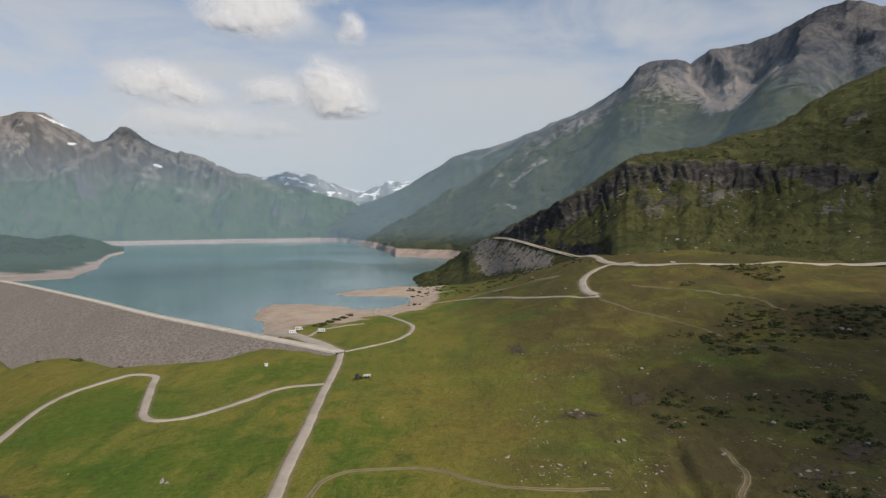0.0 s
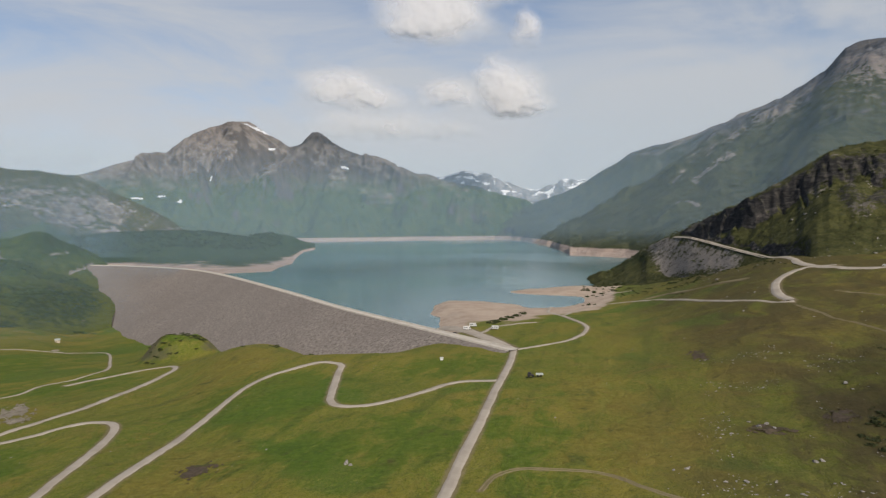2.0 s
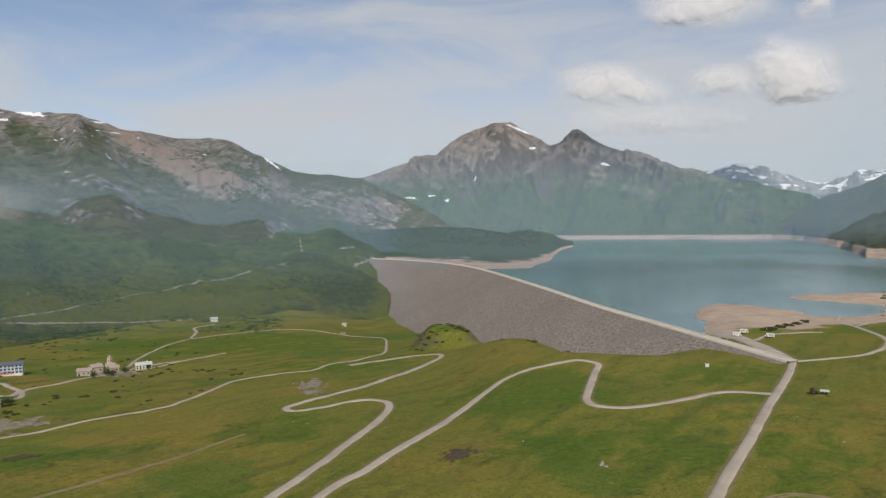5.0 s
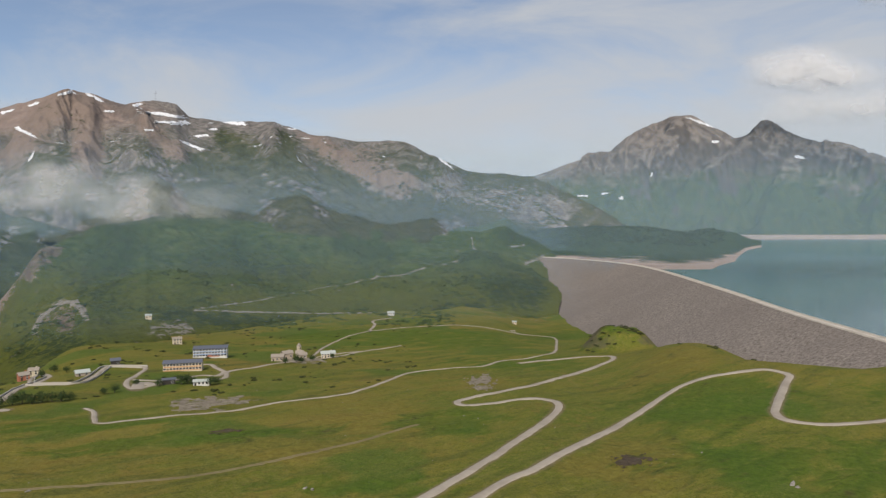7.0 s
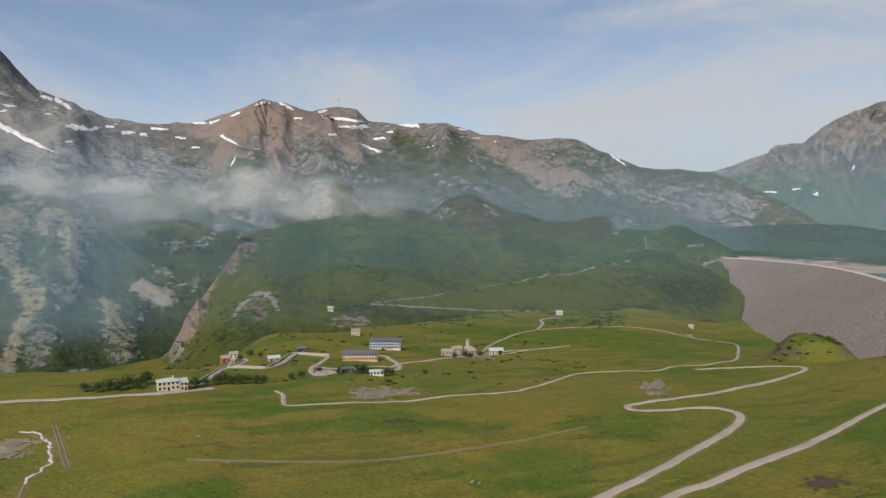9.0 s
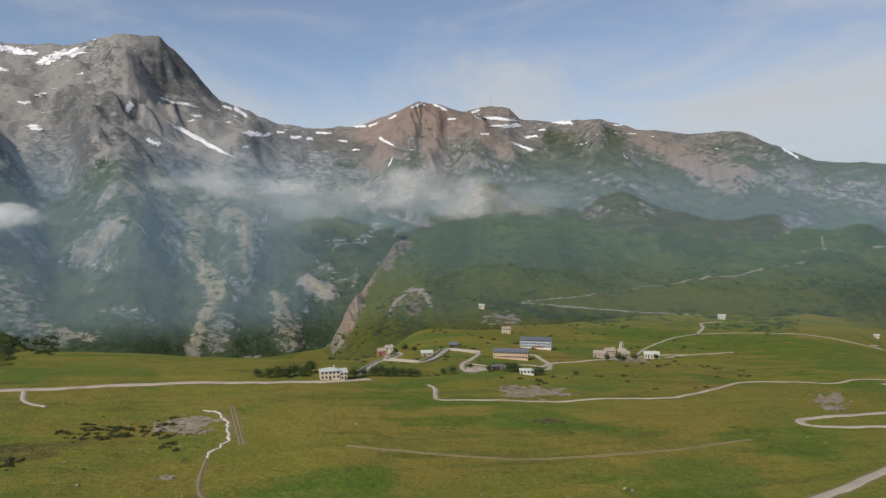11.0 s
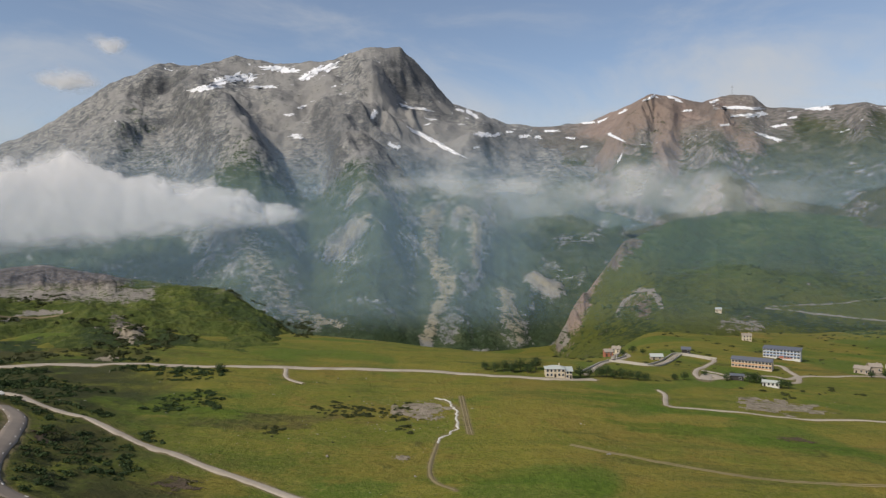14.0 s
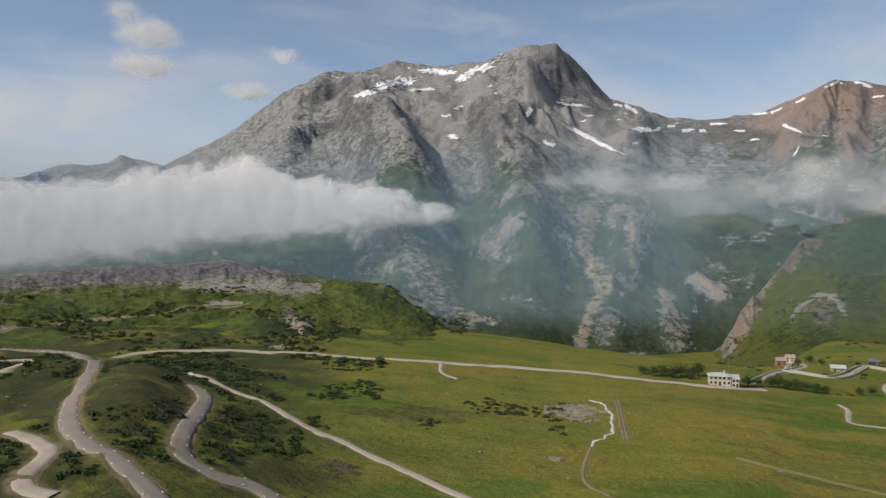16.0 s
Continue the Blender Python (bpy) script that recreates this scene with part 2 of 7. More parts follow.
stroke("high_mountain", "rock", 0.62, 8, 0.74, (92.0, -0.0), (90.7, -1.2), (90.9, -4.4))
stroke("high_mountain", "rock", 0.82, 7, 0.7, (92.3, -7.6), (93.1, -9.4))
stroke("high_mountain", "scree", 0.7, 0, 1.0, (94.7, -9.8), (94.6, -11.4))
stroke("high_mountain", "rock", 1.81, 9, 0.74, (110.4, -3.1), (108.0, -5.4), (106.3, -7.2))
stroke("high_mountain", "rock", 0.82, 4, 0.66, (108.7, -2.3), (104.9, -2.1))
stroke("high_mountain", "rock", 0.91, 3, 0.66, (105.0, -7.9), (101.9, -8.8))
stroke("high_mountain", "rock", 0.62, 3, 0.7, (102.5, -3.7), (98.7, -3.5))
stroke("high_mountain", "rock", 0.37, 3, 0.7, (100.1, -7.8), (97.7, -8.4))
stroke("high_mountain", "rock", 1.23, 14, 0.78, (88.4, -6.3), (87.9, -7.9), (87.3, -9.0))
stroke("high_mountain", "scree", 0.82, 10, 0.9, (86.1, -4.5), (84.2, -5.6))
stroke("high_mountain", "rock", 0.99, 3, 0.47, (84.9, -3.5), (82.6, -4.4))
stroke("high_mountain", "scree", 0.41, 0, 0.9, (86.8, -11.6), (85.0, -10.6), (84.3, -9.9))
stroke("high_mountain", "scree", 0.49, 0, 0.7, (90.8, -10.7), (90.1, -10.9))
stroke("high_mountain", "scree", 0.49, 0, 0.55, (84.0, -1.5), (81.5, -1.7), (80.4, -0.3))
stroke("high_mountain", "rock", 0.74, 3, 0.47, (100.5, -1.1), (96.9, -0.2), (92.2, 1.4))

stroke("high_mountain", "brown", 0.8, 0, 0.7, (94.1, 0.2), (94.6, -2.1), (93.9, -3.9), (93.0, -5.8), (94.0, -7.6), (94.7, -9.4))
stroke("high_mountain", "brown", 0.5, 0, 0.75, (92.0, -0.0), (90.5, -1.2), (90.8, -4.4))
stroke("high_mountain", "brown", 0.9, 0, 0.7, (88.4, -6.3), (87.9, -7.9), (87.3, -9.0))
stroke("high_mountain", "brown", 1.1, 0, 0.55, (110.4, -3.1), (108.0, -5.4), (106.3, -7.2))
stroke("high_mountain", "brown", 0.5, 0, 0.5, (102.5, -3.7), (98.7, -3.5))
stroke("high_mountain", "brown", 0.5, 0, 0.55, (86.3, -4.5), (84.2, -5.6))
stroke("high_mountain", "brown", 0.6, 0, 0.45, (100.5, -1.1), (96.9, -0.2), (94.1, 0.7))
stroke("high_mountain", "brown", 0.5, 0, 0.6, (105.0, -7.9), (101.9, -8.8))
stroke("high_mountain", "brown", 0.35, 0, 0.5, (86.8, -11.7), (84.7, -10.4))

stroke("snow_patch_ridge", "brown", 1.4, 45, 1, (76.8, 9.1), (78.1, 6.8), (79.9, 4.2))
stroke("snow_patch_ridge", "brown", 1.07, 30, 1, (75.5, 8.4), (75.5, 5.8), (75.9, 3.2))
stroke("snow_patch_ridge", "", 0.66, -26, 0, (76.6, 7.8), (76.9, 4.5))
stroke("snow_patch_ridge", "rock", 0.91, 36, 0.9, (73.8, 8.8), (72.1, 7.6), (71.7, 6.9))
stroke("snow_patch_ridge", "brown", 0.91, 20, 0.8, (71.7, 6.7), (69.3, 5.3))
stroke("snow_patch_ridge", "rock", 1.4, 16, 0.8, (85.3, 6.5), (82.1, 5.8), (80.3, 4.6))
stroke("snow_patch_ridge", "grass", 1.07, 0, 0.9, (68.9, 4.7), (64.8, 4.3), (60.9, 3.5), (56.4, 3.0))
stroke("snow_patch_ridge", "grass", 1.07, 0, 1, (66.0, 6.5), (64.3, 5.9))
stroke("snow_patch_ridge", "grass", 0.82, 0, 1, (61.3, 6.6), (61.1, 3.9))
stroke("snow_patch_ridge", "", 1.23, 30, 0, (62.6, 8.1), (62.2, 4.8))
stroke("snow_patch_ridge", "brown", 1.07, 42, 0.8, (59.5, 7.0), (58.2, 5.7), (55.0, 3.9), (51.9, 2.1))
stroke("snow_patch_ridge", "brown", 0.82, 16, 0.6, (55.5, 5.7), (53.2, 4.4))
stroke("snow_patch_ridge", "grass", 1.07, 0, 0.25, (56.4, 6.6), (51.8, 6.2), (49.1, 4.8))
stroke("snow_patch_ridge", "rock", 1.07, 18, 0.5, (52.8, 3.0), (48.2, 1.6), (43.6, 2.4))
stroke("snow_patch_ridge", "", 1.65, 40, 0, (50.9, 6.2), (48.6, 3.0))
stroke("snow_patch_ridge", "grass", 1.23, 0, 0.9, (55.5, 1.2), (50.0, 0.7), (45.9, 0.2))

stroke("green_shoulder", "scree", 0.82, 14, 0.9, (82.0, -4.9), (82.6, -7.2), (83.8, -9.5))
stroke("green_shoulder", "brown", 0.66, 16, 1, (81.0, -4.0), (82.0, -6.3), (82.9, -8.5))
stroke("green_shoulder", "rock", 0.91, 14, 0.8, (78.6, -1.7), (79.5, -2.9))
stroke("green_shoulder", "wood", 2.47, -8, 0.6, (73.8, -1.3), (75.1, -4.4))
stroke("green_shoulder", "wood", 2.06, 0, 0.5, (67.6, -3.0), (62.0, -3.7))
stroke("green_shoulder", "grass", 1.65, 0, 0.8, (71.7, -8.7), (66.4, -8.5))
stroke("green_shoulder", "scree", 0.66, 0, 0.6, (71.6, -7.9), (69.2, -7.8))
stroke("green_shoulder", "wood", 1.65, 0, 0.8, (44.6, -5.4), (41.8, -5.8))
stroke("green_shoulder", "wood", 1.23, 0, 0.6, (43.6, -1.2), (39.1, -1.3))
stroke("green_shoulder", "scree", 0.08, 0, 0.7, (46.6, -1.2), (46.5, -2.1), (45.4, -2.7))
stroke("green_shoulder", "scree", 0.1, 0, 0.7, (43.4, -2.0), (42.3, -2.0))
stroke("green_shoulder", "scree", 0.12, 0, 0.9, (42.2, -3.4), (40.8, -2.9))
stroke("green_shoulder", "grass", 1.23, 8, 0.9, (45.0, -2.6), (46.9, -4.4))

stroke("green_shoulder", "scree", 0.07, 0, 0.8, (68.57, -6.58), (64.57, -6.9), (59.29, -7.19), (53.36, -7.25))
stroke("green_shoulder", "scree", 0.07, 0, 0.75, (68.56, -6.49), (64.56, -6.19), (60.6, -5.43), (56.54, -4.85), (52.86, -4.27), (51.01, -3.84), (47.53, -2.9))
stroke("green_shoulder", "scree", 0.28, 3, 1, (79.39, -7.82), (78.85, -6.47), (77.7, -5.87), (76.6, -6.21), (76.08, -7.0))
stroke("green_shoulder", "rock", 0.7, -7, 0.9, (78.14, -7.13), (77.17, -7.02))
stroke("green_shoulder", "rock", 0.5, 6, 0.7, (80.37, -3.53), (78.8, -2.17), (77.69, -1.72))
stroke("green_shoulder", "wood", 1.2, -5, 0.6, (79.93, -8.96), (76.82, -8.89))
stroke("green_shoulder", "wood", 0.8, 0, 0.7, (70.41, -6.91), (64.16, -7.89), (57.5, -8.15))
stroke("green_shoulder", "wood", 0.6, 0, 0.7, (49.2, -7.17), (45.95, -6.96))
stroke("green_shoulder", "grass", 0.8, 0, 0.8, (52.85, -3.44), (49.15, -2.1))
stroke("green_shoulder", "scree", 0.4, 0, 0.7, (50.05, -0.61), (48.9, -0.81))
stroke("green_shoulder", "wood", 0.9, -6, 0.6, (65.32, -1.42), (63.23, -4.59))
stroke("green_shoulder", "wood", 0.9, -6, 0.6, (57.4, -1.54), (53.3, -2.52))

stroke("twin_peak_mountain", "rock", 1.4, 105, 0.5, (30.0, 7.6), (32.1, 5.3), (33.4, 2.7))
stroke("twin_peak_mountain", "", 1.23, -90, 0, (31.7, 6.6), (34.2, 3.6))
stroke("twin_peak_mountain", "rock", 1.23, 105, 0.5, (33.4, 7.3), (35.5, 5.4), (37.3, 3.7))
stroke("twin_peak_mountain", "scree", 0.21, -38, 0.8, (31.5, 6.8), (32.5, 4.0), (32.7, 3.2))
stroke("twin_peak_mountain", "scree", 0.16, -30, 0.6, (34.0, 6.7), (34.4, 4.5))
stroke("twin_peak_mountain", "", 1.4, -120, 0, (26.4, 5.7), (28.0, 4.5), (30.0, 3.9))
stroke("twin_peak_mountain", "rock", 1.65, 120, 0.6, (24.3, 6.6), (26.4, 4.2), (28.0, 2.1))
stroke("twin_peak_mountain", "rock", 1.81, 120, 0.4, (24.1, 6.7), (21.2, 4.7), (16.3, 2.1), (11.1, 0.3))
stroke("twin_peak_mountain", "", 1.23, -112, 0, (20.0, 5.9), (16.3, 3.4), (10.2, 2.1), (6.6, 1.0))
stroke("twin_peak_mountain", "", 1.65, 90, 0, (16.3, 4.3), (12.0, 3.0), (6.6, 1.5))
stroke("twin_peak_mountain", "rock", 0.82, 30, 0.8, (20.1, 1.7), (16.8, 0.6))
stroke("twin_peak_mountain", "rock", 0.58, 10, 0.6, (25.2, 2.1), (22.9, 1.3))
stroke("twin_peak_mountain", "grass", 1.23, 0, 0.7, (28.8, 0.9), (23.3, 0.2), (15.1, -0.0))

stroke("lakeside_mountain", "rock", 0.91, 18, 1, (-14.7, 10.6), (-16.8, 11.9), (-19.1, 11.7))
stroke("lakeside_mountain", "brown", 0.91, -14, 1, (-19.9, 10.8), (-21.1, 9.3))
stroke("lakeside_mountain", "brown", 1.07, 0, 1, (-20.9, 9.1), (-23.3, 9.4), (-25.2, 9.8))
stroke("lakeside_mountain", "brown", 1.07, 11, 0.6, (-15.6, 9.7), (-18.5, 9.3))
stroke("lakeside_mountain", "rock", 0.99, 27, 1, (-20.9, 12.4), (-21.7, 10.9), (-22.5, 10.2))
# hollow in blue shade, darkened further by its rock cover
stroke("lakeside_mountain", "rock", 1.65, -27, 1, (-24.2, 11.9), (-24.1, 10.5))
stroke("lakeside_mountain", "rock", 2.47, 27, 1, (-28.1, 13.7), (-27.8, 11.1), (-27.1, 8.8))
stroke("lakeside_mountain", "rock", 2.47, 18, 1, (-30.9, 13.0), (-31.2, 10.7))
stroke("lakeside_mountain", "", 0.99, -27, 0, (-26.1, 13.2), (-25.9, 9.7))
stroke("lakeside_mountain", "grass", 1.85, 0, 1, (-8.1, 4.2), (-14.3, 7.1), (-19.7, 7.5), (-23.7, 7.9))
# dark wood cover painted over a patch of green slope in shade
stroke("lakeside_mountain", "wood", 1.15, -18, 0.6, (-10.3, 2.8), (-13.0, 4.8), (-14.7, 4.9))
stroke("lakeside_mountain", "", 1.65, 22, 0, (-9.9, 7.3), (-8.1, 4.2), (-7.2, 2.4))
stroke("lakeside_mountain", "scree", 0.25, 0, 0.7, (-8.3, 4.2), (-6.5, 2.9), (-5.6, 2.2))
stroke("lakeside_mountain", "scree", 0.21, 0, 0.6, (-4.9, 3.4), (-4.0, 2.2))
stroke("lakeside_mountain", "brown", 0.82, 0, 0.35, (-5.4, 4.7), (-8.1, 5.6))
stroke("lakeside_mountain", "grass", 0.99, 0, 0.8, (-3.0, 0.6), (-6.7, 0.8), (-0.7, -0.3))
stroke("lakeside_mountain", "scree", 0.12, 0, 0.9, (-4.0, 0.6), (-5.9, 0.5))

stroke("cliff_spur", "rock", 0.82, 0, 1, (-5.6, -0.9), (-8.1, -0.1), (-10.3, 1.2), (-12.8, 2.3))
stroke("cliff_spur", "rock", 0.91, 0, 1, (-12.8, 2.3), (-14.7, 3.4), (-16.4, 3.8), (-18.9, 3.7))
stroke("cliff_spur", "rock", 0.7, 0, 1, (-18.9, 3.8), (-22.6, 3.6), (-26.4, 3.4), (-27.8, 3.3))
stroke("cliff_spur", "rock", 0.91, -6, 1, (-27.8, 3.0), (-29.1, 2.9), (-31.3, 2.4))
stroke("cliff_spur", "rock", 0.82, 5, 0.75, (-16.0, 1.8), (-16.4, 0.3), (-18.5, 1.3))
stroke("cliff_spur", "rock", 0.66, 4, 0.9, (-20.2, 1.5), (-22.2, 1.7), (-23.0, 2.7))
stroke("cliff_spur", "grass", 1.65, 0, 0.9, (-12.5, -0.4), (-16.4, -1.7), (-22.6, -0.4), (-26.4, 0.8))
stroke("cliff_spur", "grass", 0.91, 0, 1, (-17.7, 5.6), (-22.5, 5.3), (-28.2, 5.0), (-31.6, 6.1))
stroke("cliff_spur", "grass", 0.66, 0, 0.9, (-19.6, 2.4), (-18.5, 2.4))
stroke("cliff_spur", "rock", 0.41, 4, 0.8, (-29.9, 6.8), (-30.9, 7.1))
stroke("cliff_spur", "", 1.23, 9, 0, (-19.8, -2.2), (-24.5, -0.7), (-28.2, 0.5), (-32.0, 2.4))
stroke("cliff_spur", "scree", 1.23, 0, 0.8, (-3.0, -2.1), (-5.3, -2.8), (-8.1, -3.5))
stroke("cliff_spur", "wood", 0.49, 0, 0.9, (-6.7, -3.5), (-9.2, -2.4), (-10.8, -2.9))
stroke("cliff_spur", "wood", 0.49, 0, 0.45, (1.1, -3.9), (-1.6, -3.0), (-4.0, -1.7))
stroke("cliff_spur", "rock", 0.82, 0, 0.8, (-4.9, -1.0), (-6.7, -0.8))

stroke("cliff_spur", "grass", 1.3, 0, 1, (4.4, -5.3), (0.2, -3.5), (-3.5, -1.9))
stroke("cliff_spur", "grass", 0.7, 0, 1, (-9.0, -3.5), (-11.6, -3.2), (-13.8, -2.8))
stroke("cliff_spur", "scree", 0.9, 0, 0.9, (-3.5, -2.8), (-5.3, -3.2), (-7.6, -3.4))

# buttresses and clefts along the cliff band
CLIFF_RNG = np.random.RandomState(17)
for cliff_az in np.arange(-32.5, -5.5, 0.62):
    rim = float(np.interp(cliff_az, [-33, -29, -18.5, -14.7, -9.9, -5], [3.0, 4.0, 4.6, 4.6, 1.8, -0.8]))
    lean, deep = CLIFF_RNG.uniform(-0.6, 0.6), CLIFF_RNG.uniform(1.0, 2.4)
    stroke("cliff_spur", "", CLIFF_RNG.uniform(0.16, 0.34), CLIFF_RNG.choice([-6, -5, -3, 3, 4]), 0,
           (cliff_az, rim - 0.6), (cliff_az + lean, rim - deep))

stroke("rocky_plateau_hill", "rock", 0.66, 5, 1, (137.3, -4.1), (134.2, -3.6), (131.2, -3.7))
stroke("rocky_plateau_hill", "rock", 0.91, 6, 1, (130.5, -3.8), (126.1, -3.5), (122.3, -3.6), (118.9, -4.5))
stroke("rocky_plateau_hill", "scree", 0.58, 0, 0.8, (126.1, -4.6), (121.1, -5.1), (116.2, -5.2))
stroke("rocky_plateau_hill", "rock", 0.49, 4, 0.8, (121.9, -3.2), (117.6, -4.2))
stroke("rocky_plateau_hill", "rock", 0.7, 4, 1, (118.5, -7.3), (117.2, -8.2))
stroke("rocky_plateau_hill", "wood", 0.82, 0, 0.9, (120.3, -8.1), (117.2, -9.1), (114.0, -8.9))
stroke("rocky_plateau_hill", "wood", 0.91, 0, 0.8, (124.1, -8.4), (127.4, -8.6), (131.3, -7.9))
stroke("rocky_plateau_hill", "wood", 0.91, 0, 0.6, (136.3, -5.7), (132.8, -6.6))
stroke("rocky_plateau_hill", "wood", 0.74, 0, 0.8, (112.6, -5.2), (109.9, -6.7), (107.1, -8.5))
stroke("rocky_plateau_hill", "grass", 0.91, 0, 0.9, (132.0, -5.2), (126.1, -5.7), (120.7, -5.9))
stroke("rocky_plateau_hill", "grass", 1.23, 0, 0.8, (113.6, -7.5), (109.9, -9.4), (105.3, -10.8))
stroke("rocky_plateau_hill", "scree", 0.1, 0, 0.9, (138.4, -7.2), (134.3, -6.9), (128.2, -6.9), (124.1, -6.1), (122.0, -6.1))

FORMS = {}
# far range with snow at the head of the valley
FORMS["snow_range"] = Landform([
    {0: (4500, -1), 20: (4500, -1)},
    {0.5: (4800, 2.4), 1.7: (4800, 2.9), 2.8: (4800, 3.45), 4.7: (4800, 3.26), 5.9: (4800, 2.75), 7.1: (4800, 2.57), 9.6: (4800, 3.5), 11.7: (4800, 4.22),
     14.7: (4800, 3.7), 18: (4800, 3.0)}], relief=60, grain=300, jag=0.35, seed=31)
# twin peaks beyond the lake
FORMS["twin_peak_mountain"] = Landform([
    {4: (3800, -1.45), 30: (3750, -1.45), 45: (3400, -1.3)},
    {4: (3950, -0.95), 30: (3900, -0.95), 45: (3600, -0.8)},
    {4: (4150, 0.0), 8: (4200, 0.4), 15: (4200, 1.2), 24: (4200, 2.4), 30: (4200, 2.8), 38: (4150, 2.2), 45: (4000, 1.5)},
    {4.5: (4350, 0.4), 5.9: (4400, 1.1), 7.9: (4500, 1.95), 11.7: (4600, 2.91), 14.7: (4650, 3.65), 18.2: (4650, 4.63), 21.8: (4650, 5.83), 24.2: (4600, 6.87),
     26.4: (4650, 6.05), 28.2: (4700, 7.28), 29.4: (4700, 7.95), 30.6: (4700, 7.97), 32.3: (4700, 7.53), 34.2: (4650, 6.63), 35.5: (4650, 5.5),
     38.2: (4600, 4.82), 41.8: (4500, 3.55), 45.2: (4450, 3.4), 50: (4450, 3)}],
    relief=50, grain=300, jag=0.18, seed=12,
    ribs=((24.2, 21, 4, 0.16), (30, 28.5, 3, 0.12), (34, 35, 3, 0.1), (16, 13, 3, 0.1)))
# big mountain beside the lake
FORMS["lakeside_mountain"] = Landform([
    {-60: (1300, 0), -33: (1300, 0), -14: (1350, -1.5), -5: (1550, -3.3), -0.5: (1850, -2.94), 3.9: (1980, -2.75), 6.2: (2900, -1.9), 8.5: (3700, -1.5), 10: (3800, -1.45)},
    {-60: (1400, 1), -33: (1400, 1), -14: (1450, -0.5), -5: (1700, -2.2), -0.5: (1990, -2.2), 3.9: (2180, -1.95), 6.2: (3050, -1.4), 8.5: (3850, -1.0), 10: (3950, -1.0)},
    {-60: (2100, 8), -33: (2100, 8), -24: (2300, 7.5), -14: (2500, 5), -5: (2900, 2.5), 0: (3200, 1.5), 5: (3600, 0.3), 10: (4000, -0.7)},
    {-60: (2550, 12), -33: (2560, 11.2), -29: (2640, 11.4), -24: (2800, 10.5), -20: (2930, 9.9), -17: (3010, 10.0), -15: (3080, 9.4), -12: (3220, 7.9), -5: (3420, 5), 2: (3750, 2.4), 10: (4250, -0.3)},
    {-60: (2800, 15), -33: (2800, 14.0), -32.1: (2800, 14.2), -29.8: (2850, 15.0), -28.8: (2900, 14.8), -26.6: (3000, 14.0), -24.8: (3050, 13.2), -22.9: (3100, 12.75),
     -20.7: (3150, 12.7), -19.4: (3200, 11.8), -18.5: (3200, 12.2), -17: (3250, 12.2), -15.6: (3300, 11.8), -14.3: (3350, 10.4), -12.1: (3450, 9.06), -9.9: (3600, 8.3),
     -7.7: (3700, 7.28), -5.4: (3800, 6.53), -3.1: (3900, 5.9), -0.8: (4000, 5.24), 2: (4150, 3.53), 4.3: (4300, 2.31), 6.6: (4450, 1.55), 8.4: (4500, 1.1), 10: (4500, 0)}],
    relief=45, grain=420, jag=0.2, seed=22,
    ribs=((-17.5, -12, 5, 0.13), (-28, -24, 5, 0.14), (-7, -4, 5, 0.06)))
# grassy spur with its band of cliffs over the road
FORMS["cliff_spur"] = Landform([
    {-75: (690, 0), -33: (690, -3.3), -14: (690, -3.6), -10: (770, -4.0), -6: (850, -4.6), -3: (900, -5.2), 1: (980, -5.6), 4: (1050, -6)},
    {-75: (820, 0.5), -33: (845, 2.4), -28.2: (845, 2.6), -22.6: (850, 2.3), -18.5: (845, 2.0), -14.7: (850, 2.6), -9.9: (890, -0.4), -5.3: (1000, -1.5), -3: (1060, -2.0), 1: (1150, -4.4), 4: (1200, -5.2)},
    {-75: (836, 2.5), -33: (862, 2.9), -31.6: (862, 3.0), -28.9: (866, 3.95), -24.5: (868, 4.35), -18.5: (864, 4.5), -14.7: (868, 4.55), -9.9: (908, 1.75), -4.9: (1030, -0.8), -3: (1090, -1.7), 1: (1180, -4.2), 4: (1230, -5.1)},
    {-75: (1200, 13), -33: (1150, 10.6), -32.2: (1150, 10.3), -29.9: (1130, 9.54), -27.4: (1100, 8.21), -25.6: (1060, 6.95), -22.5: (1020, 6.31), -20.6: (1000, 5.66),
     -16.4: (960, 5.23), -14.7: (930, 4.8), -13.4: (925, 3.87), -11.2: (930, 2.58), -8.1: (970, 0.81), -4.9: (1060, -0.7), -3: (1120, -1.55), -1: (1170, -2.8), 1: (1220, -4.1), 4: (1260, -5.0)}],
    back=0.35, relief=9, grain=60, jag=0.2, seed=5, ledge=(0.9, 0.4),
    bench={-13.6: (735, -3.15), -12: (760, -2.98), -10.8: (790, -2.8), -8.2: (868, -2.12), -6.5: (930, -1.62), -5.2: (985, -1.28), -4.2: (1030, -1.25), -2: (1100, -1.75)})
